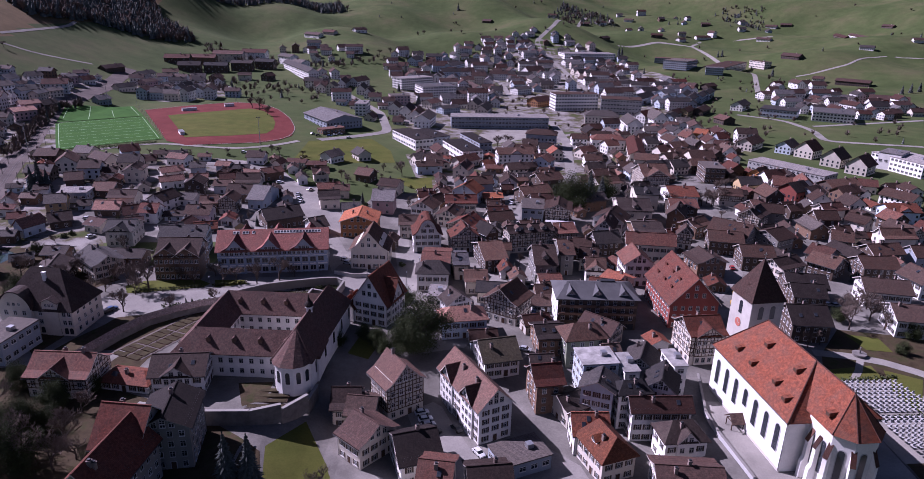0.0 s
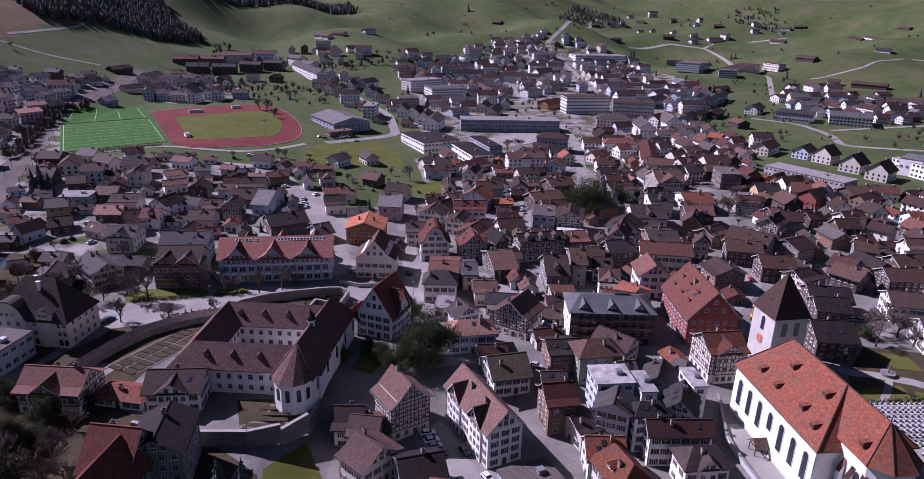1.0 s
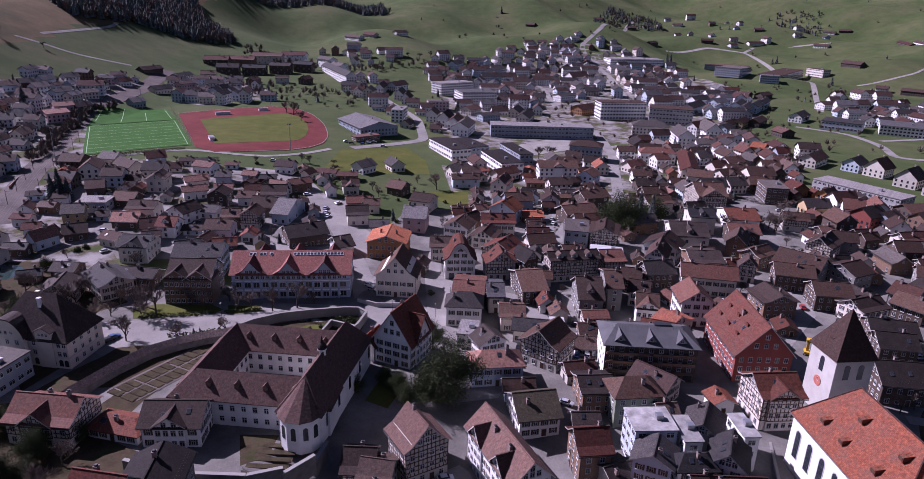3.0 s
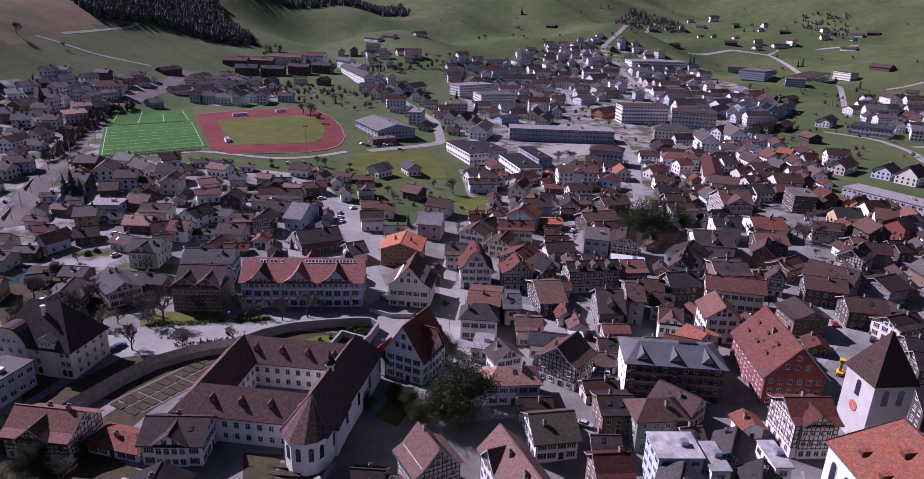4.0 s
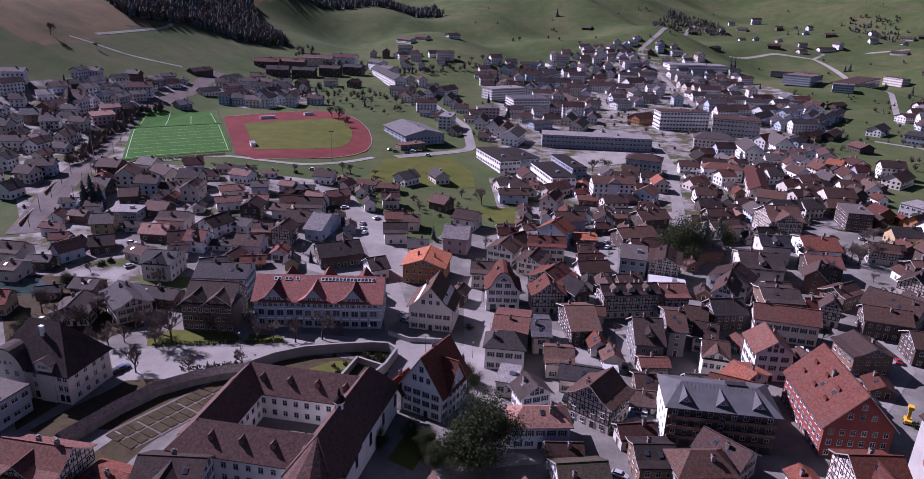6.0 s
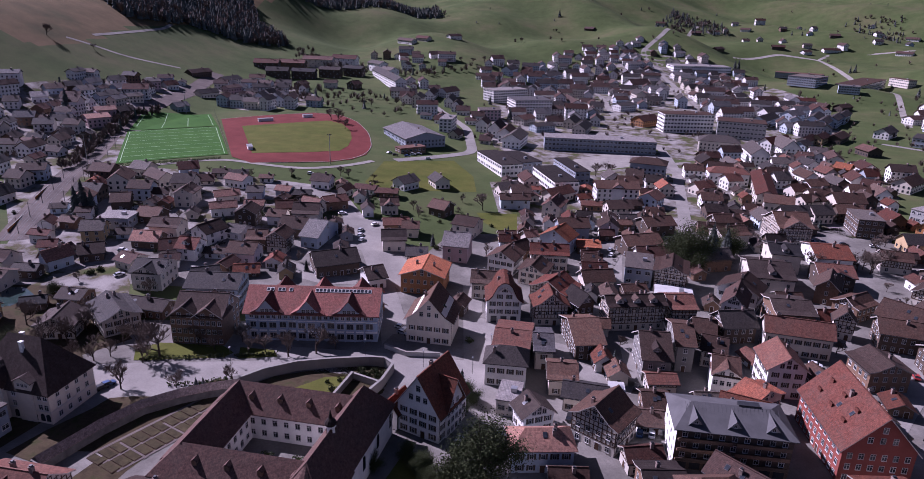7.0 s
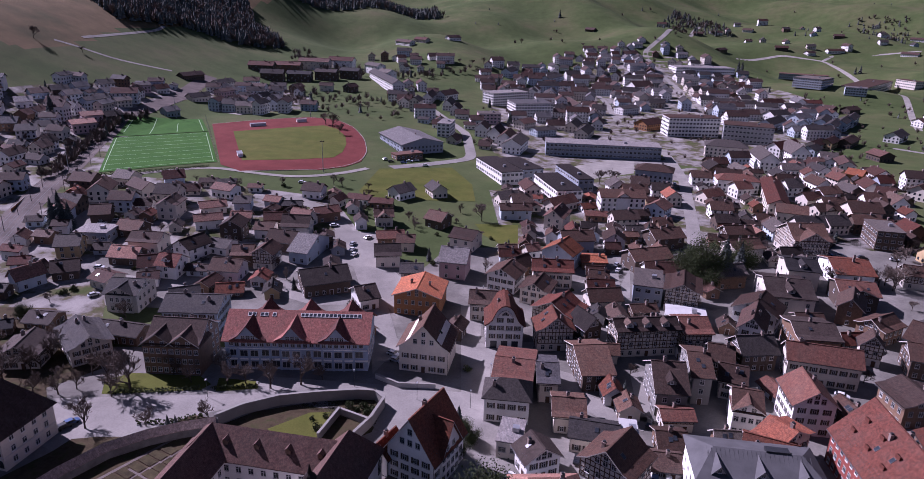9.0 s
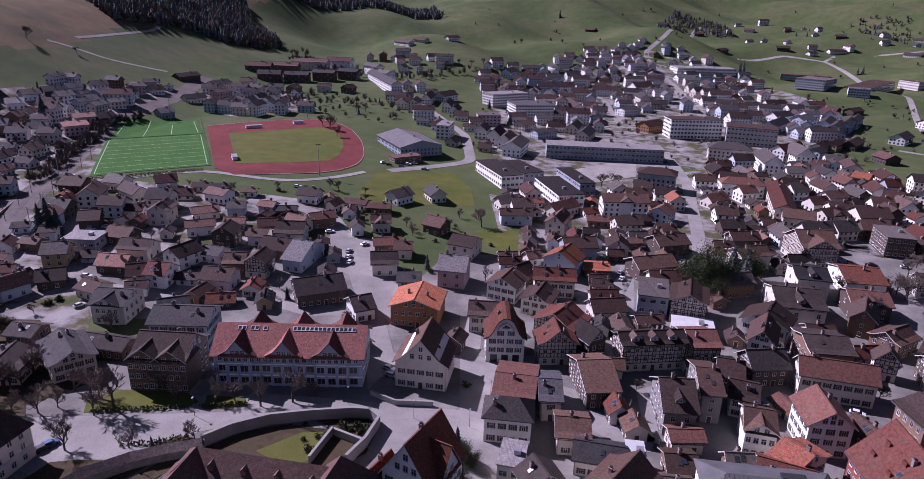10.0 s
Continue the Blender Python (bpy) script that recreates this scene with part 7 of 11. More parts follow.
tree("conifer", -25.4, 378.3, 6.1)
tree("shrub", 179.4, 250.9, 2.3)
tree("shrub", 259.7, 343.9, 1.5)
tree("shrub", -162.4, 296.9, 2.3)
tree("shrub", -128.2, 386.0, 1.4)
tree("bare", -32.4, 348.3, 7.3)
tree("conifer", 136.2, 275.8, 8.9)
tree("shrub", 212.6, 316.0, 2.1)
tree("bare", -104.9, 404.5, 5.5)
tree("conifer", -13.9, 211.2, 8.4)
tree("bare", 101.2, 376.4, 5.4)
tree("shrub", -238.8, 339.8, 1.9)
tree("shrub", 116.3, 368.2, 2.3)
tree("shrub", 151.3, 291.0, 2.1)
tree("shrub", 232.4, 315.5, 2.4)
tree("shrub", -198.3, 224.8, 1.7)
tree("bare", -8.0, 403.6, 5.7)
tree("bare", 288.0, 385.1, 5.2)
tree("shrub", -174.9, 312.8, 1.7)
tree("shrub", 212.9, 277.8, 1.7)
tree("shrub", 185.7, 428.8, 1.8)
tree("conifer", 137.3, 428.4, 7.1)
tree("shrub", -236.4, 334.7, 2.5)
tree("shrub", 182.0, 422.4, 1.4)
tree("shrub", 4.6, 336.9, 1.6)
tree("conifer", 222.6, 411.9, 7.0)
tree("shrub", 253.0, 336.6, 1.5)
tree("shrub", -138.1, 401.5, 2.4)
tree("shrub", -239.6, 290.6, 1.6)
tree("shrub", -3.1, 350.0, 1.5)
tree("conifer", -58.8, 354.0, 6.9)
tree("shrub", -143.4, 245.0, 1.5)
tree("shrub", -61.8, 386.7, 1.9)
tree("bare", 36.8, 308.7, 5.3)
tree("bare", -221.7, 376.8, 4.6)
tree("conifer", -167.6, 262.5, 6.3)
tree("shrub", 87.3, 335.4, 1.5)
tree("shrub", 244.1, 310.7, 1.4)
tree("bare", -179.0, 414.7, 7.2)
tree("conifer", 20.5, 260.7, 6.3)
tree("bare", -275.8, 410.5, 4.9)
tree("shrub", 52.7, 291.9, 1.6)
tree("conifer", 215.3, 402.8, 8.8)
tree("shrub", -202.1, 411.4, 1.9)
tree("bare", 41.1, 310.5, 4.2)
tree("bare", 95.5, 397.1, 7.4)
tree("shrub", 166.7, 266.5, 1.7)
tree("shrub", -186.2, 291.7, 2.4)
tree("conifer", 43.1, 416.8, 8.0)
tree("conifer", 83.1, 239.1, 9.0)
tree("bare", 97.1, 284.9, 6.8)
tree("shrub", -56.5, 350.0, 2.3)

# ---- flat-roofed buildings ----
block(-45.0, 515.9, -61, 44.8, 15.0, 8.0, "white", "darkbrown", 2)
block(-31.0, 525.2, -58, 35.9, 14.4, 8.0, "bluegrey", "darkbrown", 2)
block(-5.4, 484.5, -68, 42.2, 15.8, 8.0, "white", "darkbrown", 2)
block(4.7, 513.0, -68, 40.8, 10.1, 8.0, "bluegrey", "darkbrown", 2)
block(26.2, 606.7, 4, 87.7, 19.5, 10.0, "bluegrey", "lightgrey", 3)
block(34.7, 338.8, -6, 11.1, 18.7, 8.0, "bluegrey", "grey", 2)
block(46.7, 317.7, -5, 14.2, 9.4, 4.0, "concrete", "concrete", 1)
block(-208.5, 337.1, 8, 14.6, 11.8, 5.0, "bluegrey", "lightgrey", 1)
block(-72.2, 833.4, 40, 46.1, 21.3, 14.0, "white", "lightgrey", 5)
block(-41.2, 777.2, 22, 39.7, 30.7, 14.0, "white", "lightgrey", 5)
block(110.1, 721.2, 12, 47.2, 20.0, 17.0, "white", "brown", 5)
block(157.4, 706.1, -10, 41.0, 24.9, 15.0, "concrete", "brown", 4)
block(160.1, 431.2, -3, 12.5, 19.9, 10.0, "darkwood", "grey", 3)
block(320.9, 1058.5, -37, 36.5, 45.0, 12.0, "bluegrey", "grey", 4)
block(381.1, 1292.3, -16, 73.7, 23.3, 8.0, "bluegrey", "brown", 2)
block(357.1, 1009.5, -18, 24.5, 19.2, 9.0, "paleblue", "lightgrey", 3)
block(409.7, 1108.5, 56, 142.7, 31.5, 11.0, "cream", "brown", 3)
block(480.2, 1147.3, -70, 35.5, 13.8, 11.0, "cream", "brown", 3)
block(195.0, 1173.7, 10, 88.9, 37.8, 8.0, "white", "lightgrey", 2)
block(-101.8, 629.7, -1, 10.7, 23.5, 11.0, "white", "lightgrey", 4)
block(-75.9, 712.6, 14, 20.9, 16.9, 9.0, "pinkwall", "grey", 3)
block(374.2, 694.6, -26, 37.9, 39.3, 9.0, "white", "lightgrey", 3)
block(326.8, 711.1, -31, 35.1, 30.2, 8.0, "bluegrey", "darkgrey", 2)
block(220.0, 446.3, -53, 53.8, 17.4, 7.0, "concrete", "lightgrey", 2)
block(316.8, 472.2, -71, 41.3, 27.9, 10.0, "white", "lightgrey", 3)
block(-111.6, 530.7, 41, 20.5, 8.8, 4.0, "wood", "pink", 1)
block(309.1, 480.3, -46, 14.3, 21.1, 12.0, "white", "lightgrey", 1)
block(-145.3, 185.3, -7, 10.0, 15.7, 8.0, "bluegrey", "grey", 2)
block(19.6, 235.4, 1, 4.2, 9.4, 6.0, "cream", "concrete", 1)
block(-10.9, 230.6, -4, 6.1, 10.4, 5.0, "cream", "lightgrey", 1)

# ---- houses ----
house(-163.2, 388.5, 15, 7.8, 9.0, 5.0, 7.0, "grey", "paleblue")
house(-220.6, 357.4, 25, 8.3, 11.0, 5.0, 8.0, "brown", "darkwood")
house(-196.8, 346.2, -2, 11.0, 10.0, 4.0, 7.0, "brown", "darkwood")
house(-209.5, 321.3, 22, 9.0, 11.0, 6.0, 9.0, "grey", "ochre")
house(-182.0, 320.0, 4, 12.0, 9.0, 4.0, 7.0, "pink", "darkwood")
house(-180.8, 333.7, 4, 13.3, 11.0, 5.0, 8.0, "brown", "cream")
house(-166.9, 312.1, 28, 7.0, 9.0, 5.0, 8.0, "red", "cream")
house(-157.5, 313.2, 1, 8.3, 10.0, 6.0, 9.0, "red", "white", "dormer")
house(-159.1, 331.3, 70, 11.7, 10.0, 6.0, 9.0, "brown", "white")
house(-168.2, 361.9, 32, 12.0, 7.0, 5.0, 7.0, "pink", "white")
house(-175.9, 380.3, 36, 12.0, 8.0, 4.0, 6.0, "pink", "cream")
house(-148.8, 338.8, -8, 9.3, 9.0, 4.0, 6.0, "grey", "white")
house(-134.9, 331.0, 12, 8.0, 10.0, 5.0, 8.0, "brown", "wood")
house(-134.4, 316.4, 2, 11.7, 10.0, 5.0, 8.0, "brown", "white")
house(-176.4, 298.8, -16, 9.0, 9.0, 4.0, 6.0, "redbrown", "cream")
house(-197.5, 302.8, 32, 9.2, 10.0, 4.0, 7.0, "brown", "darkwood")
house(-136.4, 287.2, 32, 9.4, 11.0, 6.0, 9.0, "darkgrey", "cream")
house(-127.5, 379.0, -16, 10.2, 10.0, 5.0, 8.0, "pink", "cream")
house(-119.6, 389.3, 40, 12.0, 9.0, 5.0, 7.0, "redbrown", "wood")
house(-138.1, 360.0, 5, 8.2, 9.0, 5.0, 7.0, "brown", "white")
house(-111.3, 345.6, -6, 8.4, 22.0, 5.5, 10.0, "lightgrey", "paleblue")
house(-90.8, 394.4, 18, 8.8, 10.0, 5.0, 8.0, "brown", "cream", "cross")
house(-63.7, 400.9, -23, 9.7, 10.0, 5.0, 8.0, "brown", "darkwood")
house(-45.6, 376.4, -14, 11.3, 13.0, 6.0, 9.0, "brown", "cream")
house(-45.2, 343.6, -2, 11.0, 13.0, 8.0, 12.0, "lightgrey", "pinkwall")
house(-75.9, 346.8, 17, 10.3, 11.0, 5.5, 9.0, "darkbrown", "cream")
house(-61.2, 330.7, 12, 8.5, 9.0, 6.0, 8.0, "darkgrey", "white")
house(-81.0, 370.5, 19, 12.0, 8.0, 4.0, 6.0, "redbrown", "wood")
house(-72.1, 365.5, 10, 7.4, 9.0, 5.0, 7.0, "brown", "cream")
house(-52.5, 308.4, -89, 15.7, 17.0, 8.0, 11.0, "orange", "orangewood")
house(-93.8, 315.8, 32, 18.0, 15.0, 5.5, 9.0, "darkbrown", "darkwood")
house(-73.7, 305.6, 36, 7.2, 11.0, 5.0, 8.0, "darkbrown", "white")
house(-26.6, 428.9, 13, 16.4, 9.0, 6.0, 8.0, "brown", "paleblue")
house(-3.7, 424.0, 76, 15.8, 10.0, 6.0, 10.0, "pink", "cream")
house(5.9, 386.1, 17, 14.7, 11.0, 7.0, 10.0, "brown", "bluegrey")
house(13.7, 367.4, 7, 10.4, 10.0, 3.5, 5.0, "orange", "wood")
house(-0.3, 364.9, 68, 12.0, 14.0, 8.0, 12.0, "orange", "paleblue")
house(15.4, 332.3, 10, 9.8, 10.0, 5.0, 8.0, "red", "cream")
house(-19.2, 350.4, 51, 12.0, 9.0, 5.0, 8.0, "brown", "wood")
house(-22.5, 335.4, 74, 12.0, 12.0, 7.0, 10.0, "brown", "white")
house(-8.9, 325.9, 76, 12.0, 11.0, 6.0, 9.0, "brown", "cream")
house(37.5, 372.0, 26, 18.3, 12.0, 6.0, 9.0, "brown", "darkwood")
house(48.7, 403.4, 25, 15.8, 12.0, 6.0, 9.0, "brown", "darkwood")
house(-0.2, 303.6, 63, 12.0, 15.0, 8.0, 12.0, "red", "timber")
house(3.7, 244.7, 4, 8.1, 11.0, 5.5, 8.0, "brown", "cream")
house(16.2, 324.1, 18, 12.3, 9.0, 5.0, 8.0, "brown", "cream")
house(72.7, 320.5, 62, 12.0, 15.0, 8.0, 12.0, "brown", "white")
house(114.3, 318.9, 38, 12.0, 10.0, 6.0, 9.0, "brown", "wood")
house(102.7, 267.7, -79, 12.0, 13.0, 7.0, 10.0, "greybrown", "wood")
house(127.7, 304.7, -40, 18.2, 14.0, 8.0, 12.0, "brown", "stone")
house(127.8, 277.4, -3, 13.3, 12.0, 7.0, 10.0, "brown", "darkwood")
house(146.4, 301.9, 31, 12.0, 14.0, 7.0, 10.0, "brown", "stone")
house(70.1, 258.0, -88, 12.6, 11.0, 10.0, 14.0, "redbrown", "white")
house(58.3, 239.1, -51, 7.0, 14.0, 8.0, 11.0, "orangered", "cream")
house(52.9, 254.2, -6, 7.0, 12.0, 8.0, 11.0, "brown", "white", "cross")
house(-177.4, 266.4, 2, 9.2, 9.0, 3.0, 5.0, "darkbrown", "wood")
house(-151.6, 252.9, -41, 18.1, 12.0, 6.0, 9.0, "darkgrey", "cream")
house(-165.1, 244.2, -75, 12.0, 12.0, 5.0, 8.0, "darkbrown", "cream")
house(-117.2, 254.0, 6, 15.9, 16.0, 10.0, 15.0, "greybrown", "wood", "cross2")
house(-124.4, 274.7, 9, 18.6, 14.0, 10.0, 13.0, "darkgrey", "paleblue")
house(-213.2, 271.0, 3, 7.0, 10.0, 5.0, 7.0, "brown", "cream")
house(-145.0, 263.0, -3, 15.4, 8.0, 4.0, 6.0, "darkbrown", "wood")
house(-115.3, 167.6, -1, 17.1, 13.0, 6.5, 11.0, "redbrown", "timber", "cross")
house(-83.1, 170.3, 7, 14.7, 12.0, 6.5, 10.0, "greybrown", "white", "cross")
house(-98.0, 169.0, -8, 14.6, 8.0, 3.0, 5.0, "orangered", "white", "hip")
house(-79.4, 132.8, -5, 11.0, 14.0, 11.0, 18.0, "red", "stone")
house(-78.5, 120.0, 86, 20.6, 12.0, 11.0, 17.0, "red", "stone")
house(-72.7, 139.6, -80, 14.9, 12.0, 12.0, 15.0, "darkbrown", "stone")
house(-33.8, 166.0, 3, 7.4, 10.6, 6.0, 10.0, "greybrown", "cream")
house(-28.7, 163.2, -5, 7.5, 10.7, 6.0, 9.0, "greybrown", "cream")
house(-25.6, 150.2, -41, 9.1, 12.8, 7.0, 11.0, "pinkbrown", "cream")
house(-12.3, 144.8, 19, 10.5, 13.9, 7.0, 11.0, "darkbrown", "white")
house(-5.9, 132.1, -7, 7.5, 13.9, 8.0, 12.0, "redbrown", "cream")
house(6.8, 132.2, 9, 9.9, 12.8, 7.0, 11.0, "greybrown", "cream")
house(15.5, 221.3, 59, 12.0, 13.0, 8.0, 13.0, "brown", "timber")
house(-1.0, 207.9, 12, 15.5, 9.0, 7.0, 10.0, "pink", "paleblue", "hip")
house(28.1, 199.9, 10, 9.2, 11.1, 6.5, 9.0, "darkbrown", "wood")
house(31.3, 169.1, 27, 7.4, 10.6, 5.5, 8.0, "darkbrown", "cream")
house(56.6, 136.5, -2, 15.7, 12.8, 6.0, 9.0, "pinkbrown", "cream")
house(52.8, 230.0, -16, 11.5, 13.0, 8.0, 12.0, "orangered", "cream")
house(77.7, 198.1, 9, 11.6, 13.0, 10.0, 14.0, "orangered", "timber", "cross")
house(46.7, 204.8, -41, 12.0, 9.0, 6.0, 9.0, "pinkbrown", "cream")
house(134.5, 245.5, -9, 14.2, 14.0, 7.0, 10.0, "darkbrown", "darkwood")
house(132.0, 237.7, -6, 11.5, 11.0, 6.0, 9.0, "darkbrown", "darkwood")
house(156.6, 270.7, -50, 11.3, 12.0, 6.0, 9.0, "brown", "darkwood")
house(176.9, 269.7, -1, 14.8, 12.0, 6.0, 9.0, "brown", "darkwood")
house(164.4, 242.2, -11, 16.3, 13.0, 7.0, 10.0, "greybrown", "white")
house(135.9, 266.7, 26, 13.3, 11.0, 6.0, 9.0, "greybrown", "cream")
house(158.5, 218.7, -9, 9.7, 14.0, 7.0, 10.0, "greybrown", "white")
house(160.2, 281.5, -51, 9.3, 12.0, 6.0, 9.0, "redbrown", "stone")
house(120.9, 295.9, -10, 14.7, 12.0, 7.0, 10.0, "brown", "darkwood")
house(179.9, 303.5, -21, 8.5, 11.0, 6.0, 9.0, "brown", "stone")
house(203.2, 330.8, -53, 10.1, 10.0, 6.0, 9.0, "brown", "cream")
house(164.2, 346.6, -11, 10.4, 11.0, 6.0, 9.0, "brown", "stone")
house(152.4, 376.1, -9, 12.0, 10.0, 6.0, 9.0, "brown", "timber")
house(-41.4, 269.6, 89, 14.7, 15.5, 8.5, 16.5, "brown", "cream", "tall")
house(198.1, 351.9, 18, 13.0, 10.0, 6.0, 9.0, "redbrown", "cream")
house(151.3, 337.5, 48, 13.7, 11.0, 6.0, 10.0, "greybrown", "timber")
house(120.1, 213.9, -2, 12.8, 14.0, 7.0, 11.0, "darkbrown", "darkwood")
house(10.7, 235.9, -4, 12.0, 9.0, 5.0, 7.0, "darkgrey", "cream")
house(30.6, 237.2, 6, 7.0, 9.0, 4.0, 6.0, "brown", "wood")
house(28.4, 229.2, 2, 7.0, 8.0, 3.0, 5.0, "greybrown", "white")
house(-3.7, 222.6, -61, 7.1, 9.0, 6.0, 9.0, "darkbrown", "white")
house(53.4, 271.3, -13, 7.2, 11.0, 6.0, 9.0, "brown", "cream")
house(52.1, 284.0, -7, 7.0, 10.0, 6.0, 9.0, "brown", "darkwood")
house(-69.1, 284.5, -42, 12.0, 6.0, 3.0, 5.0, "brown", "wood")
house(-124.3, 330.5, 91, 10.2, 8.6, 7.3, 10.0, "brown", "timber")
house(-151.5, 355.0, 97, 10.0, 9.8, 7.0, 9.8, "brown", "darkwood")
house(-124.0, 348.9, -6, 13.3, 9.1, 5.4, 8.9, "brown", "darkwood")
house(-192.1, 370.3, 99, 12.0, 9.4, 7.1, 10.1, "greybrown", "cream")
house(-125.0, 365.6, 7, 12.3, 10.7, 5.9, 10.1, "greybrown", "cream")
house(-4.0, 343.0, 5, 15.9, 10.1, 7.4, 10.8, "red", "cream")
house(40.7, 356.1, 10, 11.5, 9.5, 5.8, 8.7, "redbrown", "white")
house(24.5, 395.7, 92, 9.9, 9.6, 5.2, 8.5, "brown", "white")
house(69.1, 358.7, 22, 13.5, 9.6, 5.8, 9.3, "grey", "wood")
house(82.9, 391.9, 25, 15.1, 11.0, 7.1, 10.2, "brown", "cream")
house(86.0, 417.3, 16, 13.7, 8.6, 6.1, 8.9, "brown", "darkwood")
house(185.8, 252.4, 102, 12.4, 10.8, 7.1, 10.7, "greybrown", "white")
house(173.9, 286.9, 107, 14.8, 8.6, 5.1, 7.5, "darkbrown", "wood")
house(188.6, 285.7, 10, 15.1, 10.3, 6.4, 9.4, "brown", "darkwood")
house(206.8, 285.4, 2, 10.8, 10.7, 5.7, 9.0, "brown", "bluegrey")
house(205.5, 304.3, 3, 15.5, 9.4, 7.2, 10.9, "brown", "cream")
house(175.5, 322.6, 96, 13.9, 9.4, 5.3, 8.5, "grey", "wood")
house(219.4, 319.8, 110, 15.5, 10.5, 5.0, 8.4, "greybrown", "timber")
house(186.3, 334.1, 3, 11.3, 9.4, 6.7, 10.0, "brown", "darkwood")
house(224.7, 337.3, 105, 9.8, 10.7, 6.0, 9.4, "redbrown", "darkwood")
house(174.9, 374.6, 98, 12.8, 10.9, 7.5, 11.5, "brown", "darkwood")
house(201.8, 369.8, 82, 9.9, 9.9, 6.5, 10.4, "brown", "white")
house(63.5, 290.4, 16, 11.9, 9.9, 6.7, 10.5, "grey", "darkwood")
house(-27.6, 306.5, 4, 10.4, 9.3, 6.9, 10.3, "greybrown", "cream")
house(-220.7, 306.0, 24, 6.9, 6.4, 3.0, 4.8, "red", "paleblue")
house(-209.7, 301.5, 84, 6.8, 5.6, 3.2, 5.2, "brown", "bluegrey")
house(-161.1, 302.6, 26, 7.0, 6.5, 4.0, 5.6, "redbrown", "white")
house(-136.8, 304.1, 84, 8.7, 6.0, 3.6, 5.2, "redbrown", "wood")
house(-126.4, 301.8, 18, 9.5, 5.7, 2.6, 4.9, "orangered", "darkwood")
house(-110.6, 304.7, 110, 8.0, 5.5, 3.4, 5.3, "darkbrown", "ochre")
house(-229.4, 312.6, 1, 8.8, 5.1, 4.8, 6.1, "red", "white")
house(-147.2, 315.8, 7, 9.0, 6.0, 3.1, 4.3, "greybrown", "paleblue")
house(-119.4, 313.5, 99, 7.7, 6.4, 3.4, 5.1, "red", "white")
house(-237.0, 325.4, 110, 7.5, 6.2, 4.3, 6.6, "redbrown", "white")
house(-197.7, 325.5, 14, 5.7, 6.2, 2.9, 4.7, "greybrown", "paleblue")
house(-228.7, 330.3, 0, 7.6, 6.3, 4.0, 5.6, "greybrown", "wood")
house(-96.6, 333.2, 112, 6.9, 5.4, 4.0, 5.3, "greybrown", "cream")
house(-228.8, 340.6, 20, 6.3, 6.3, 4.8, 6.2, "brown", "white")
house(-180.4, 354.4, 108, 5.9, 5.2, 3.3, 4.9, "darkbrown", "cream")
house(-100.2, 351.2, 110, 7.5, 5.8, 3.6, 5.0, "brown", "bluegrey")
house(-206.3, 360.4, 91, 6.1, 5.6, 4.0, 5.4, "greybrown", "cream")
house(-199.4, 361.8, 94, 6.0, 5.7, 4.0, 5.5, "red", "wood")
house(-109.3, 361.8, 112, 6.3, 5.8, 3.8, 5.1, "brown", "darkwood")
house(-157.1, 373.8, 13, 9.1, 5.6, 3.0, 5.0, "pink", "cream")
house(-140.6, 373.7, 20, 7.5, 6.2, 4.2, 6.6, "redbrown", "darkwood")
house(-146.9, 385.3, 85, 6.6, 5.9, 3.8, 5.2, "brown", "darkwood")
house(-136.4, 385.9, 76, 8.1, 6.4, 3.2, 5.6, "greybrown", "darkwood")
house(-100.0, 385.2, 111, 7.6, 5.5, 4.7, 6.8, "greybrown", "white")
house(-150.0, 396.0, -6, 8.1, 6.1, 4.6, 6.3, "pink", "paleblue")
house(-139.8, 395.5, 13, 9.2, 6.0, 3.8, 5.3, "grey", "darkwood")
house(-110.1, 405.3, 103, 8.3, 6.5, 3.7, 5.8, "greybrown", "white")
house(15.5, 346.1, 0, 7.2, 5.3, 4.7, 6.6, "brown", "white")
house(14.5, 354.3, 6, 7.4, 5.9, 2.8, 5.1, "redbrown", "wood")
house(-23.8, 365.2, 13, 8.9, 5.6, 3.5, 5.5, "red", "paleblue")
house(50.5, 364.0, -5, 6.8, 5.4, 4.7, 6.5, "brown", "white")
house(-25.4, 371.7, 15, 7.7, 5.8, 3.4, 5.2, "brown", "ochre")
house(-14.4, 373.3, 30, 6.0, 6.3, 4.1, 6.1, "pink", "cream")
house(-17.5, 384.4, 89, 8.2, 5.9, 3.0, 5.4, "brown", "darkwood")
house(23.2, 386.5, 9, 6.3, 5.5, 3.4, 5.3, "redbrown", "darkwood")
house(35.2, 385.3, 107, 8.6, 5.8, 3.7, 5.0, "brown", "timber")
house(45.2, 386.7, 101, 6.7, 5.6, 3.7, 5.9, "brown", "white")
house(-16.6, 395.8, 100, 8.1, 5.5, 4.3, 6.4, "greybrown", "cream")
house(-5.5, 396.4, 89, 8.9, 5.2, 4.5, 6.5, "brown", "white")
house(-17.9, 406.9, 108, 6.1, 5.9, 4.2, 5.7, "redbrown", "darkwood")
house(4.6, 404.6, 96, 9.6, 6.2, 4.5, 7.0, "red", "ochre")
house(15.4, 403.1, 85, 6.2, 5.3, 4.2, 5.7, "grey", "paleblue")
house(32.8, 405.4, 18, 6.4, 6.0, 3.8, 5.0, "brown", "wood")
house(12.7, 414.7, 6, 7.4, 6.0, 3.7, 5.5, "darkbrown", "darkwood")
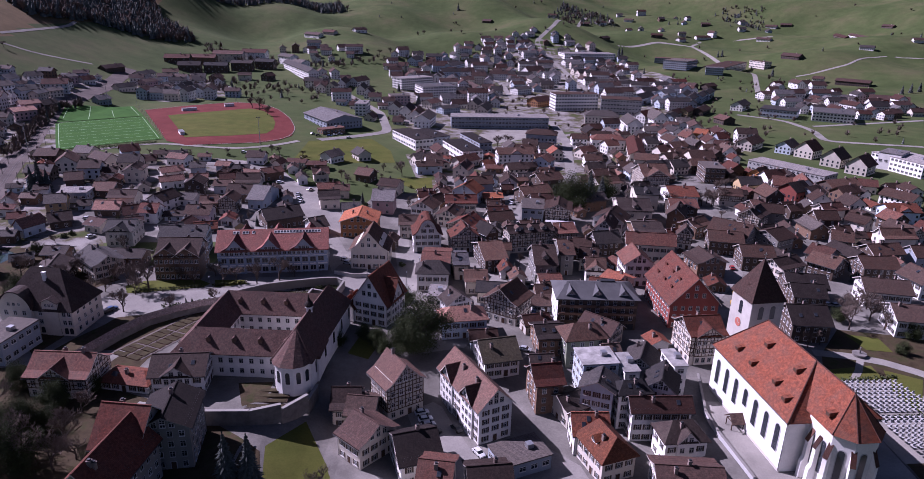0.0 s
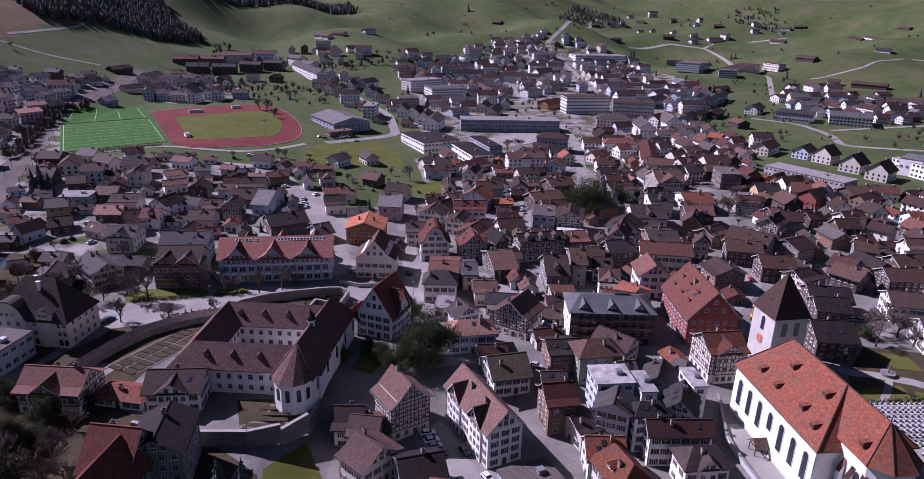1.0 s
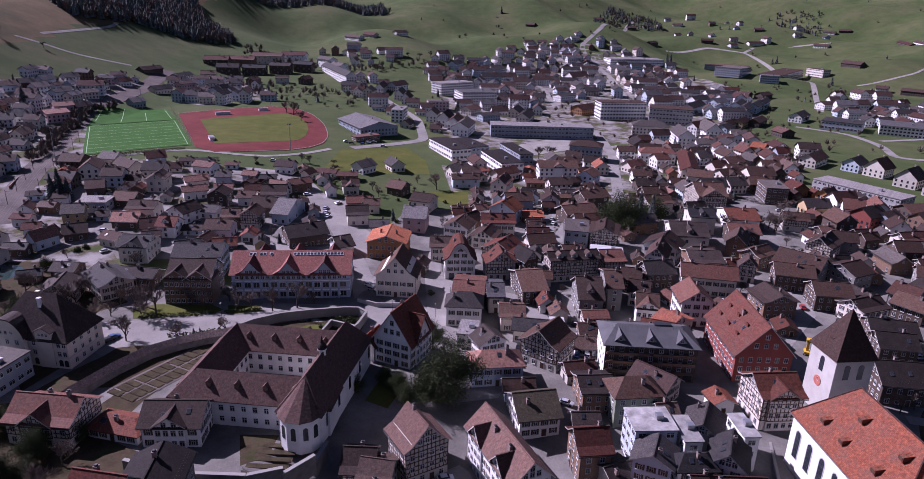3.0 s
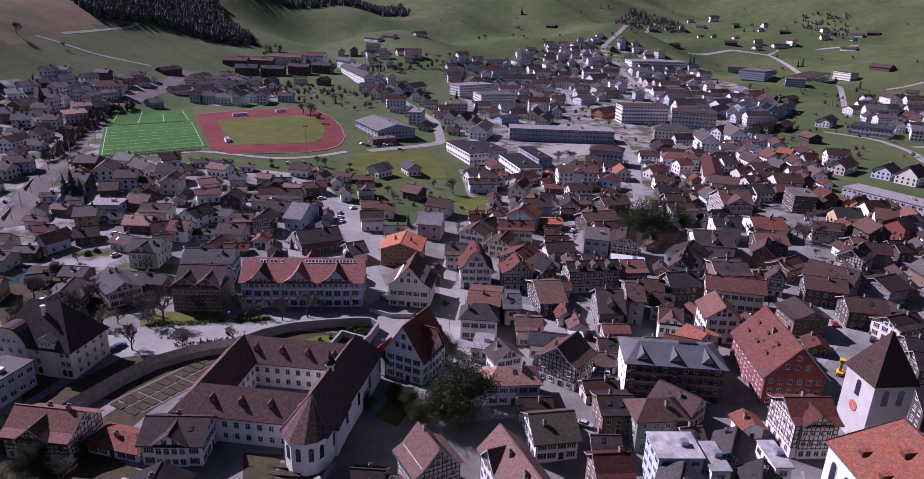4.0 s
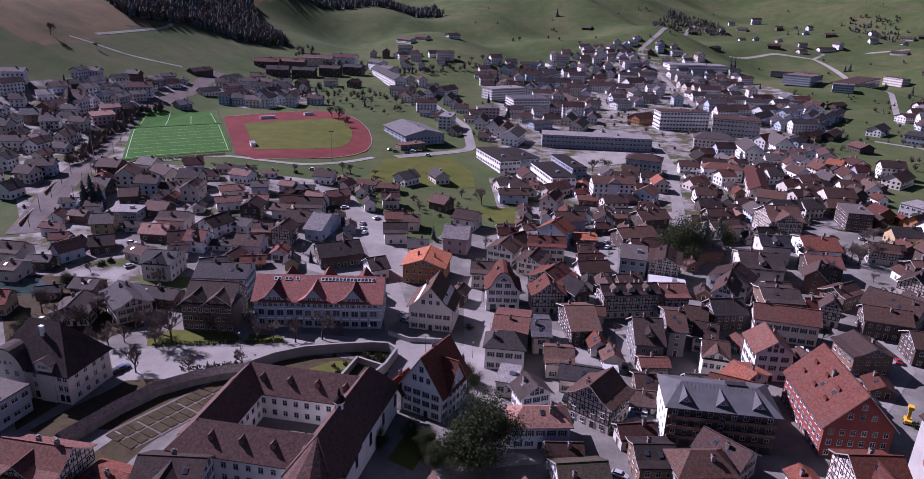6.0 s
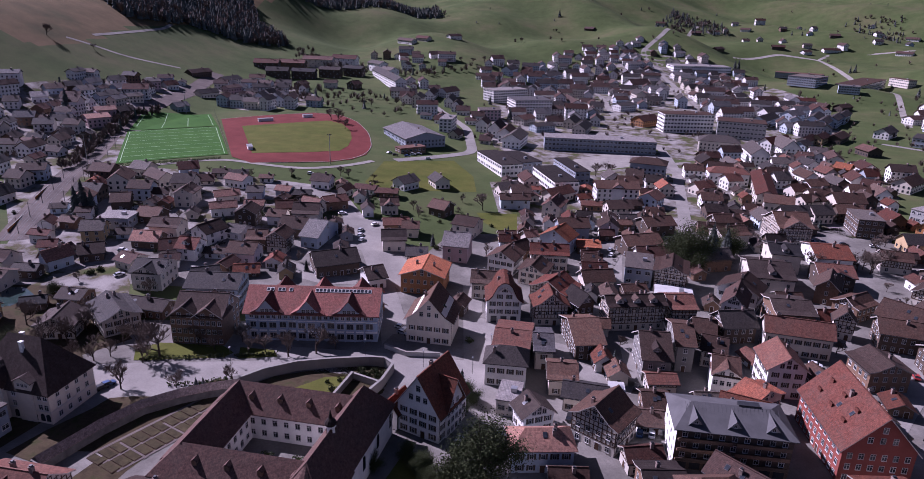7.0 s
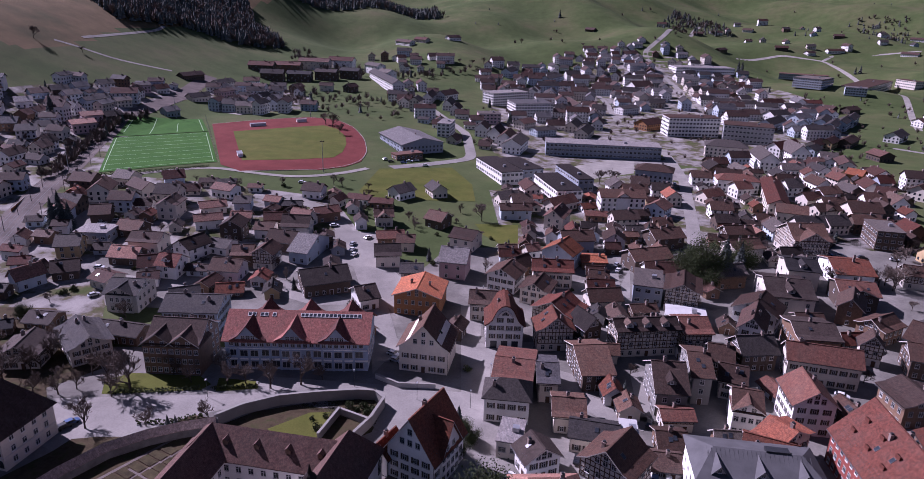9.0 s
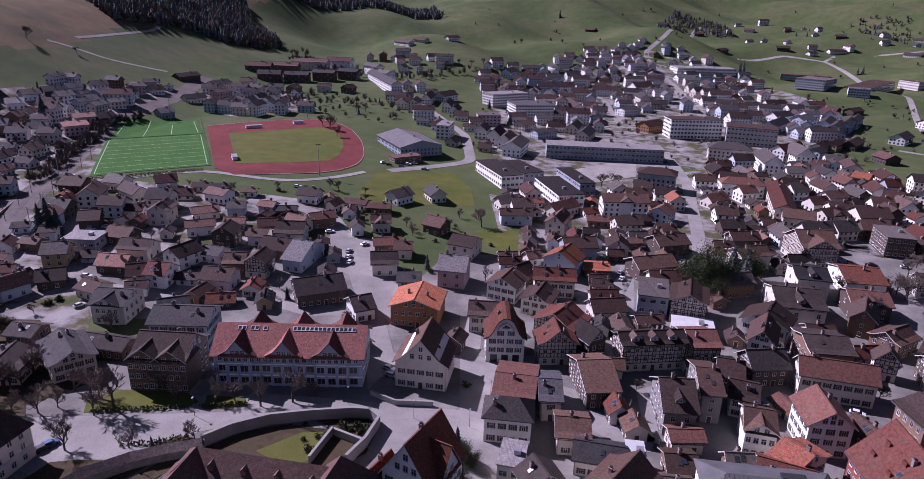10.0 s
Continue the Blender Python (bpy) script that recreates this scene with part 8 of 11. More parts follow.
house(25.7, 413.2, 102, 6.7, 6.4, 4.6, 6.0, "brown", "white")
house(35.5, 414.3, 14, 8.4, 6.4, 3.2, 5.6, "grey", "white")
house(44.6, 421.5, 92, 6.5, 5.9, 3.0, 4.9, "brown", "darkwood")
house(60.1, 345.0, 111, 6.9, 5.8, 3.6, 5.0, "pink", "wood")
house(72.5, 376.5, 76, 8.6, 5.5, 3.0, 4.3, "brown", "darkwood")
house(97.0, 389.6, 91, 9.4, 6.0, 3.3, 5.4, "darkbrown", "timber")
house(110.0, 386.1, 97, 8.8, 6.0, 3.5, 5.2, "grey", "darkwood")
house(105.2, 394.8, 9, 9.1, 6.5, 4.4, 7.0, "darkbrown", "darkwood")
house(75.1, 408.3, 5, 8.5, 5.6, 4.6, 6.3, "brown", "wood")
house(93.6, 405.6, -1, 7.0, 5.8, 4.3, 5.5, "darkbrown", "white")
house(24.8, 187.7, 7, 6.8, 6.3, 4.7, 6.9, "darkbrown", "cream")
house(6.1, 200.1, 9, 8.6, 5.8, 4.1, 6.2, "brown", "paleblue")
house(64.8, 200.3, 101, 5.9, 6.1, 4.0, 5.5, "orangered", "white")
house(24.6, 210.6, 17, 8.9, 5.9, 4.4, 6.2, "redbrown", "timber")
house(46.2, 241.7, 6, 6.9, 5.6, 3.1, 5.3, "grey", "wood")
house(93.5, 243.3, 100, 7.7, 5.6, 3.4, 4.8, "darkbrown", "darkwood")
house(20.8, 251.6, 99, 6.6, 5.7, 3.8, 5.7, "brown", "cream")
house(33.6, 248.9, 9, 8.3, 6.2, 4.3, 5.5, "redbrown", "timber")
house(84.5, 248.2, 86, 8.9, 6.3, 3.4, 4.8, "grey", "cream")
house(102.3, 251.8, 86, 7.4, 6.5, 2.8, 4.6, "orangered", "wood")
house(16.5, 258.7, 101, 6.6, 5.3, 4.2, 6.3, "orangered", "white")
house(83.4, 261.1, 108, 7.9, 5.3, 4.6, 6.3, "brown", "darkwood")
house(66.5, 271.2, 112, 8.6, 5.7, 2.7, 4.0, "redbrown", "paleblue")
house(74.9, 270.2, 90, 7.4, 5.6, 4.3, 6.4, "red", "cream")
house(15.1, 282.6, 4, 8.7, 5.2, 4.1, 6.0, "brown", "cream")
house(-44.4, 289.2, 104, 9.3, 5.6, 4.2, 5.8, "greybrown", "wood")
house(-35.2, 288.4, 82, 6.7, 5.2, 4.7, 6.4, "greybrown", "darkwood")
house(42.8, 288.1, 9, 5.7, 6.0, 3.1, 4.8, "grey", "cream")
house(6.2, 313.6, 7, 6.3, 6.1, 3.6, 4.9, "brown", "white")
house(14.0, 312.2, 89, 7.0, 5.4, 3.2, 5.0, "grey", "white")
house(21.3, 313.3, 100, 9.5, 6.0, 3.3, 5.1, "greybrown", "cream")
house(32.0, 307.6, 13, 6.1, 6.5, 2.6, 4.0, "darkbrown", "paleblue")
house(60.6, 313.4, 85, 5.8, 5.2, 3.0, 5.0, "greybrown", "wood")
house(102.3, 309.9, 13, 9.0, 6.4, 3.3, 5.7, "red", "bluegrey")
house(30.9, 318.6, 18, 9.2, 6.1, 3.8, 5.3, "brown", "darkwood")
house(91.1, 322.7, 7, 9.1, 6.4, 4.4, 6.0, "brown", "cream")
house(190.7, 275.7, 91, 6.7, 5.6, 4.1, 5.9, "pink", "white")
house(141.9, 281.4, 109, 7.5, 5.4, 4.1, 6.2, "darkbrown", "cream")
house(158.4, 306.6, 92, 9.2, 5.7, 3.9, 5.6, "red", "wood")
house(193.1, 301.9, 111, 6.9, 5.5, 2.8, 4.0, "darkbrown", "ochre")
house(192.2, 311.4, -0, 5.8, 5.7, 4.5, 6.2, "greybrown", "cream")
house(201.9, 314.9, -2, 9.2, 6.4, 2.8, 4.8, "orangered", "bluegrey")
house(131.6, 321.8, 78, 7.0, 6.3, 4.4, 6.2, "grey", "white")
house(143.6, 321.7, 103, 8.9, 6.5, 3.7, 5.9, "greybrown", "ochre")
house(152.2, 323.8, 16, 8.8, 6.3, 2.7, 4.7, "darkbrown", "wood")
house(162.8, 323.0, 86, 8.6, 5.3, 4.2, 5.9, "greybrown", "cream")
house(191.2, 324.3, 5, 7.3, 6.1, 3.3, 4.9, "brown", "timber")
house(229.7, 322.1, 92, 6.6, 6.3, 3.3, 4.7, "red", "cream")
house(240.2, 333.9, 104, 6.2, 5.7, 2.7, 5.0, "red", "paleblue")
house(152.4, 352.8, 98, 7.0, 6.0, 4.6, 6.0, "redbrown", "white")
house(169.5, 356.4, 75, 7.1, 5.7, 3.0, 5.1, "darkbrown", "wood")
house(179.5, 353.6, 19, 8.6, 6.4, 4.8, 7.1, "brown", "darkwood")
house(210.5, 353.4, 110, 8.2, 5.7, 4.1, 5.3, "brown", "darkwood")
house(218.4, 354.5, 92, 6.6, 5.6, 3.3, 4.4, "greybrown", "darkwood")
house(163.3, 364.0, 12, 7.3, 6.5, 4.4, 6.1, "pink", "darkwood")
house(181.5, 363.5, 12, 8.7, 6.3, 3.4, 5.6, "brown", "darkwood")
house(191.8, 363.2, 91, 7.0, 5.9, 4.2, 6.4, "grey", "darkwood")
house(161.9, 386.2, 3, 8.5, 5.2, 4.0, 5.5, "greybrown", "timber")
house(-199.4, 242.8, 16, 15.7, 9.0, 5.2, 8.4, "orangered", "ochre")
house(-224.8, 284.9, 1, 9.8, 10.4, 5.6, 8.9, "redbrown", "cream")
house(-187.6, 257.9, 28, 7.8, 5.8, 3.1, 4.6, "darkgrey", "darkwood")
house(-210.2, 281.6, 6, 9.4, 5.4, 4.0, 5.5, "grey", "darkwood")

# ---- houses along the market street ----
house(-1.9, 289.5, 103, 9.0, 12.0, 7.6, 12.5, "orangered", "timber")
house(9.0, 294.0, -54, 9.3, 6.5, 8.0, 11.5, "darkbrown", "darkwood")
house(28.3, 292.5, 17, 21.1, 9.2, 9.5, 12.0, "greybrown", "timber", "dormer3")
house(45.1, 298.9, 13, 9.1, 13.5, 8.0, 11.0, "redbrown", "timber")
house(9.9, 273.0, 15, 9.5, 21.3, 6.0, 10.0, "brown", "darkwood")
house(-12.7, 261.5, -1, 10.9, 19.6, 6.5, 9.0, "redbrown", "cream")
house(-2.9, 261.0, 6, 5.5, 15.2, 6.5, 9.0, "slate", "cream")
house(-13.4, 245.6, 2, 12.5, 9.5, 8.0, 11.5, "grey", "white", "hip")
house(32.1, 262.0, 5, 8.6, 17.0, 8.0, 13.0, "greybrown", "stone", "dormer")
house(42.1, 270.7, 2, 5.5, 18.3, 9.5, 12.5, "brown", "stone")
house(47.2, 332.5, 80, 15.0, 12.5, 9.0, 12.0, "brown", "timber")
house(123.4, 377.0, 1, 15.4, 21.1, 6.5, 9.5, "orangered", "white")
house(116.6, 350.3, -2, 13.9, 15.3, 7.0, 9.5, "redbrown", "darkwood", "cross")
house(109.7, 333.9, 67, 13.7, 8.3, 7.5, 11.0, "greybrown", "wood")
house(88.1, 343.4, -1, 16.5, 23.7, 7.5, 11.0, "darkbrown", "cream", "dormer")
house(100.8, 368.1, -2, 12.2, 17.2, 8.5, 11.0, "darkgrey", "cream", "dormer")
house(114.3, 408.6, 8, 16.3, 21.0, 9.5, 15.0, "brown", "timber", "cross")
house(67.1, 305.5, 71, 15.5, 7.9, 9.0, 13.0, "pinkbrown", "white")
house(82.8, 284.4, -6, 21.0, 9.0, 8.5, 12.0, "redbrown", "cream")
house(85.4, 303.4, 3, 13.2, 16.6, 8.5, 11.0, "darkbrown", "wood")
house(103.7, 299.9, 74, 5.8, 6.5, 7.5, 11.0, "greybrown", "timber")
house(-157.8, 286.5, 5, 11.8, 13.6, 7.4, 10.4, "darkgrey", "limewash", "cross")
house(-205.4, 291.5, 66, 10.6, 6.5, 5.5, 8.5, "pink", "paleblue")
house(80.6, 228.6, -86, 26.5, 17.5, 10.0, 19.4, "deepred", "redwall", "snow")

# ---- quarter below the wood ----
house(-374.0, 866.8, 8, 30.0, 14.0, 9.0, 13.0, "orangered", "darkwood", group="houses below the wood")
house(-356.1, 902.7, 4, 34.0, 14.0, 9.0, 13.0, "redbrown", "wood", group="houses below the wood")
house(-332.9, 936.1, 2, 40.0, 15.0, 10.0, 14.0, "pink", "cream", group="houses below the wood")
house(-302.0, 953.4, -4, 34.0, 14.0, 10.0, 14.0, "red", "white", group="houses below the wood")
house(-348.3, 839.1, 10, 26.0, 13.0, 9.0, 13.0, "darkbrown", "darkwood", group="houses below the wood")
house(-319.8, 851.2, 6, 28.0, 13.0, 9.0, 12.0, "darkgrey", "darkwood", group="houses below the wood")
house(-292.1, 867.5, 0, 26.0, 13.0, 10.0, 13.0, "darkbrown", "darkwood", group="houses below the wood")
house(-267.5, 884.3, -6, 24.0, 13.0, 10.0, 13.0, "darkgrey", "darkwood", group="houses below the wood")
house(-350.0, 787.4, 20, 16.0, 10.0, 6.0, 9.0, "brown", "white", group="houses below the wood")
house(-315.7, 780.3, 15, 16.0, 10.0, 6.0, 9.0, "grey", "white", group="houses below the wood")
house(-294.5, 779.1, 80, 15.0, 10.0, 6.0, 9.0, "brown", "darkwood", group="houses below the wood")
house(-249.5, 927.5, -40, 28.0, 13.0, 11.0, 14.0, "grey", "white", group="houses below the wood")
house(-221.8, 883.0, -40, 22.0, 13.0, 11.0, 14.0, "grey", "white", group="houses below the wood")
house(-266.7, 796.3, 10, 14.0, 10.0, 6.0, 9.0, "brown", "cream", group="houses below the wood")
house(-239.4, 797.0, 70, 14.0, 10.0, 6.0, 9.0, "redbrown", "darkwood", group="houses below the wood")

# ---- the far town ----
far_house(-256.8, 395.4, 4, 12.1, 11.0, 6.0, 9.0, "brown", "darkwood")
far_house(-240.3, 406.5, -7, 10.6, 10.0, 5.0, 8.0, "grey", "cream")
far_house(-222.7, 394.0, -30, 15.9, 9.0, 5.0, 8.0, "brown", "cream")
far_house(-216.1, 412.5, 37, 10.2, 9.0, 5.0, 8.0, "red", "paleblue")
far_house(-180.3, 403.3, -12, 12.0, 9.0, 5.0, 7.0, "pink", "white")
far_house(-92.9, 439.8, 57, 12.0, 10.0, 5.0, 8.0, "grey", "white")
far_house(-75.1, 452.8, -57, 12.0, 9.0, 5.0, 8.0, "grey", "cream")
far_house(-111.3, 420.6, -5, 12.0, 8.0, 3.5, 5.0, "redbrown", "white")
far_house(-98.6, 419.1, 5, 12.0, 8.0, 3.5, 5.0, "redbrown", "wood")
far_house(-33.6, 453.1, 32, 11.5, 9.0, 5.0, 8.0, "grey", "cream")
far_house(-2.8, 452.1, 47, 18.5, 9.0, 5.0, 8.0, "redbrown", "cream")
far_house(31.6, 461.1, 10, 25.0, 12.0, 9.0, 12.0, "brown", "white", "cross")
far_house(57.0, 524.1, -11, 23.3, 15.0, 11.0, 14.0, "brown", "bluegrey", "hip")
far_house(52.0, 453.8, 62, 12.0, 11.0, 6.0, 9.0, "pink", "paleblue")
far_house(57.2, 494.9, 1, 9.5, 11.0, 6.0, 9.0, "darkbrown", "white")
far_house(17.0, 437.5, 5, 11.2, 7.0, 3.5, 5.0, "redbrown", "wood")
far_house(88.3, 535.0, 2, 11.9, 10.0, 6.0, 9.0, "brown", "white")
far_house(87.0, 491.8, 35, 13.5, 9.0, 5.0, 8.0, "redbrown", "cream")
far_house(109.1, 524.1, -1, 25.5, 12.0, 8.0, 11.0, "redbrown", "white", "hip")
far_house(86.3, 459.9, 5, 11.1, 10.0, 6.0, 9.0, "brown", "white")
far_house(85.0, 439.6, 10, 11.4, 10.0, 5.0, 8.0, "darkbrown", "darkwood")
far_house(124.6, 494.9, 80, 58.7, 11.0, 8.0, 11.0, "red", "cream")
far_house(123.2, 456.7, -12, 15.1, 12.0, 8.0, 11.0, "brown", "timber")
far_house(162.1, 518.2, 29, 14.8, 10.0, 5.0, 8.0, "brown", "white")
far_house(145.8, 473.7, 26, 14.9, 10.0, 6.0, 9.0, "brown", "cream", "cross")
far_house(165.9, 473.9, 8, 17.1, 14.0, 7.0, 11.0, "brown", "cream")
far_house(201.2, 576.1, -40, 10.4, 9.0, 5.0, 8.0, "orange", "orangewood")
far_house(200.1, 526.4, -30, 9.8, 9.0, 5.0, 8.0, "redbrown", "cream")
far_house(262.4, 511.4, 39, 15.4, 14.0, 7.0, 13.0, "redbrown", "timber")
far_house(268.8, 483.3, 41, 16.5, 14.0, 7.0, 13.0, "darkbrown", "timber")
far_house(275.9, 461.8, 42, 17.7, 14.0, 7.0, 13.0, "redbrown", "timber")
far_house(227.8, 537.3, 48, 24.2, 12.0, 6.0, 10.0, "brown", "cream")
far_house(252.8, 526.2, 45, 17.3, 12.0, 6.0, 10.0, "grey", "paleblue")
far_house(193.0, 432.2, 43, 12.0, 8.0, 6.0, 9.0, "brown", "orangewood")
far_house(193.3, 414.5, 17, 14.1, 10.0, 8.0, 12.0, "redbrown", "white")
far_house(191.6, 397.3, -16, 10.0, 10.0, 8.0, 12.0, "redbrown", "white")
far_house(194.1, 385.1, 32, 13.7, 12.0, 8.0, 12.0, "darkbrown", "redwall")
far_house(203.8, 384.2, 36, 12.0, 10.0, 7.0, 10.0, "greybrown", "bluegrey")
far_house(231.7, 406.4, 20, 22.3, 12.0, 6.0, 9.0, "brown", "darkwood")
far_house(252.1, 411.5, -16, 10.0, 10.0, 5.0, 8.0, "redbrown", "cream")
far_house(235.7, 350.9, 2, 16.6, 12.0, 7.0, 10.0, "orangered", "paleblue", "cross")
far_house(254.9, 380.5, -58, 18.2, 12.0, 6.0, 9.0, "brown", "white")
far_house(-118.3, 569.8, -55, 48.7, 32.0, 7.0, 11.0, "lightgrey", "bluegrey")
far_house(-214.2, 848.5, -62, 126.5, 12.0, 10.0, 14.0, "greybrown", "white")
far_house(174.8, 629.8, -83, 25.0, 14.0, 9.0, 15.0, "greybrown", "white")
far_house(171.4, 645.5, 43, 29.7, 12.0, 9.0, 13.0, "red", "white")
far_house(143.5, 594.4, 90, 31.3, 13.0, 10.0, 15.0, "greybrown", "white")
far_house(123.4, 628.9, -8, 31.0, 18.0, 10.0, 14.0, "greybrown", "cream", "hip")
far_house(676.1, 1588.8, -42, 24.6, 10.0, 5.0, 8.0, "brown", "white")
far_house(705.3, 1582.0, -27, 22.2, 12.0, 5.0, 8.0, "brown", "darkwood")
far_house(480.9, 1458.6, 15, 32.9, 11.0, 5.0, 8.0, "redbrown", "white")
far_house(375.7, 1421.7, -9, 21.9, 11.0, 5.0, 8.0, "redbrown", "darkwood")
far_house(422.9, 1412.2, 32, 19.1, 10.0, 5.0, 8.0, "brown", "white")
far_house(531.0, 1147.4, -57, 31.9, 14.0, 5.0, 9.0, "brown", "darkwood")
far_house(588.0, 1406.3, -43, 27.4, 10.0, 5.0, 8.0, "brown", "white")
far_house(829.8, 1403.6, -71, 25.1, 10.0, 5.0, 8.0, "brown", "darkwood")
far_house(680.2, 1198.6, -40, 22.0, 11.0, 5.0, 8.0, "grey", "white")
far_house(525.9, 1037.6, -36, 14.7, 12.0, 6.0, 9.0, "brown", "white")
far_house(562.0, 1006.2, -41, 45.0, 16.0, 6.0, 9.0, "brown", "darkwood")
far_house(261.3, 1378.1, 57, 35.5, 10.0, 5.0, 8.0, "brown", "darkwood")
far_house(253.2, 1584.8, 3, 18.6, 10.0, 5.0, 8.0, "brown", "darkwood")
far_house(294.0, 1616.5, 25, 28.0, 10.0, 5.0, 8.0, "brown", "white")
far_house(184.6, 1637.0, -5, 18.9, 11.0, 5.0, 8.0, "redbrown", "cream")
far_house(-231.3, 1123.7, -34, 25.2, 10.0, 5.0, 8.0, "red", "cream")
far_house(30.0, 1443.3, -31, 19.5, 10.0, 5.0, 8.0, "brown", "darkwood")
far_house(506.0, 1525.5, -9, 17.6, 10.0, 5.0, 8.0, "brown", "darkwood")
far_house(-389.7, 732.8, 71, 26.1, 10.0, 5.0, 8.0, "brown", "darkwood")
far_house(-257.5, 1122.1, -40, 37.0, 10.0, 6.0, 9.0, "brown", "white")
far_house(-187.6, 1150.7, 49, 23.4, 10.0, 5.0, 8.0, "brown", "white")
far_house(502.6, 816.6, -26, 41.0, 18.0, 7.0, 11.0, "brown", "redwall")
far_house(382.3, 855.5, 25, 49.2, 14.0, 6.0, 9.0, "brown", "white")
far_house(370.1, 1666.7, -32, 20.1, 10.0, 5.0, 8.0, "brown", "white")
far_house(729.9, 1383.7, 71, 141.6, 10.0, 5.0, 8.0, "redbrown", "darkwood")
far_house(751.3, 1357.0, 73, 163.7, 10.0, 5.0, 8.0, "brown", "white")
far_house(775.7, 1218.4, -8, 15.8, 10.0, 5.0, 8.0, "brown", "white")
far_house(-405.8, 565.4, 54, 12.0, 10.0, 5.0, 8.0, "grey", "darkwood")
far_house(-402.5, 584.3, 71, 12.0, 10.0, 5.0, 8.0, "lightgrey", "white")
far_house(-395.7, 607.2, 56, 12.0, 11.0, 6.0, 9.0, "grey", "white")
far_house(-380.4, 634.7, 53, 12.0, 12.0, 7.0, 9.0, "grey", "pinkwall")
far_house(-372.5, 650.7, 64, 12.0, 9.0, 5.0, 8.0, "red", "white")
far_house(-406.2, 528.2, 44, 11.0, 10.0, 5.0, 8.0, "lightgrey", "white")
far_house(-393.8, 562.6, 68, 12.1, 12.0, 6.0, 9.0, "grey", "white")
far_house(-374.5, 559.1, 71, 12.0, 9.0, 8.0, 10.0, "grey", "paleblue")
far_house(-410.6, 548.4, 59, 12.4, 11.0, 5.0, 8.0, "greybrown", "paleblue")
far_house(-364.2, 480.6, 28, 12.0, 12.0, 6.0, 9.0, "grey", "white")
far_house(-347.0, 511.1, 53, 15.5, 14.0, 7.0, 9.0, "pink", "pinkwall")
far_house(-354.7, 531.9, 48, 13.7, 12.0, 7.0, 9.0, "pink", "pinkwall")
far_house(-362.6, 497.3, 25, 12.0, 9.0, 5.0, 8.0, "grey", "white")
far_house(-329.6, 594.1, 66, 12.0, 10.0, 5.0, 8.0, "lightgrey", "bluegrey")
far_house(-364.5, 583.2, 61, 12.0, 9.0, 6.0, 8.0, "greybrown", "cream")
far_house(-348.5, 546.6, 63, 12.5, 10.0, 5.0, 8.0, "darkbrown", "darkwood")
far_house(-342.0, 661.6, 63, 19.6, 10.0, 5.0, 8.0, "grey", "cream")
far_house(-359.4, 740.8, 81, 27.2, 11.0, 6.0, 9.0, "greybrown", "cream")
far_house(-337.9, 702.4, 70, 17.0, 10.0, 7.0, 9.0, "pinkbrown", "pinkwall")
far_house(255.6, 810.4, 65, 41.9, 11.0, 8.0, 11.0, "grey", "paleblue")
far_house(256.7, 786.1, 63, 40.5, 11.0, 8.0, 11.0, "grey", "paleblue")
far_house(274.8, 809.9, 62, 43.2, 11.0, 8.0, 11.0, "grey", "paleblue")
far_house(291.5, 835.8, 62, 39.7, 10.0, 8.0, 11.0, "grey", "paleblue")
far_house(229.9, 765.2, 47, 17.4, 11.0, 6.0, 9.0, "grey", "paleblue")
far_house(232.7, 811.7, 44, 24.6, 14.0, 9.0, 13.0, "lightgrey", "paleblue")
far_house(197.8, 778.7, 57, 41.4, 13.0, 8.0, 12.0, "grey", "paleblue")
far_house(216.9, 833.9, 36, 25.6, 13.0, 8.0, 12.0, "grey", "white")
far_house(269.5, 897.0, 25, 22.6, 12.0, 7.0, 10.0, "grey", "white")
far_house(205.7, 910.2, 22, 18.5, 11.0, 7.0, 10.0, "darkgrey", "white")
far_house(240.5, 934.2, 37, 25.2, 11.0, 6.0, 9.0, "brown", "white")
far_house(280.6, 945.1, 4, 32.1, 11.0, 5.0, 8.0, "red", "white")
far_house(296.6, 913.4, -48, 12.0, 11.0, 5.0, 8.0, "brown", "darkwood")
far_house(318.9, 914.5, 40, 21.4, 12.0, 5.0, 8.0, "darkbrown", "darkwood")
far_house(199.9, 629.1, -5, 12.0, 12.0, 6.0, 9.0, "grey", "white")
far_house(210.0, 688.0, 54, 23.0, 10.0, 5.0, 8.0, "redbrown", "cream")
far_house(224.1, 697.7, 56, 22.6, 10.0, 6.0, 9.0, "redbrown", "ochre")
far_house(244.2, 712.0, 57, 30.8, 12.0, 5.0, 8.0, "darkbrown", "darkwood")
far_house(196.7, 656.7, 51, 14.6, 11.0, 6.0, 9.0, "grey", "paleblue")
far_house(248.4, 654.5, -73, 15.4, 13.0, 5.0, 8.0, "pink", "darkwood")
far_house(299.9, 750.4, 53, 28.2, 13.0, 6.0, 10.0, "greybrown", "white")
far_house(205.0, 608.0, 80, 23.4, 11.0, 6.0, 9.0, "brown", "white")
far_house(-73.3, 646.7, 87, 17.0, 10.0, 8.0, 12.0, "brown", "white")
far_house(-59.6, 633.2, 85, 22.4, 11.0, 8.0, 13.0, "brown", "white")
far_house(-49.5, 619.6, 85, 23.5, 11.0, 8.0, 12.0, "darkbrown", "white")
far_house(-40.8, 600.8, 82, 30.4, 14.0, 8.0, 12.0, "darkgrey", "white")
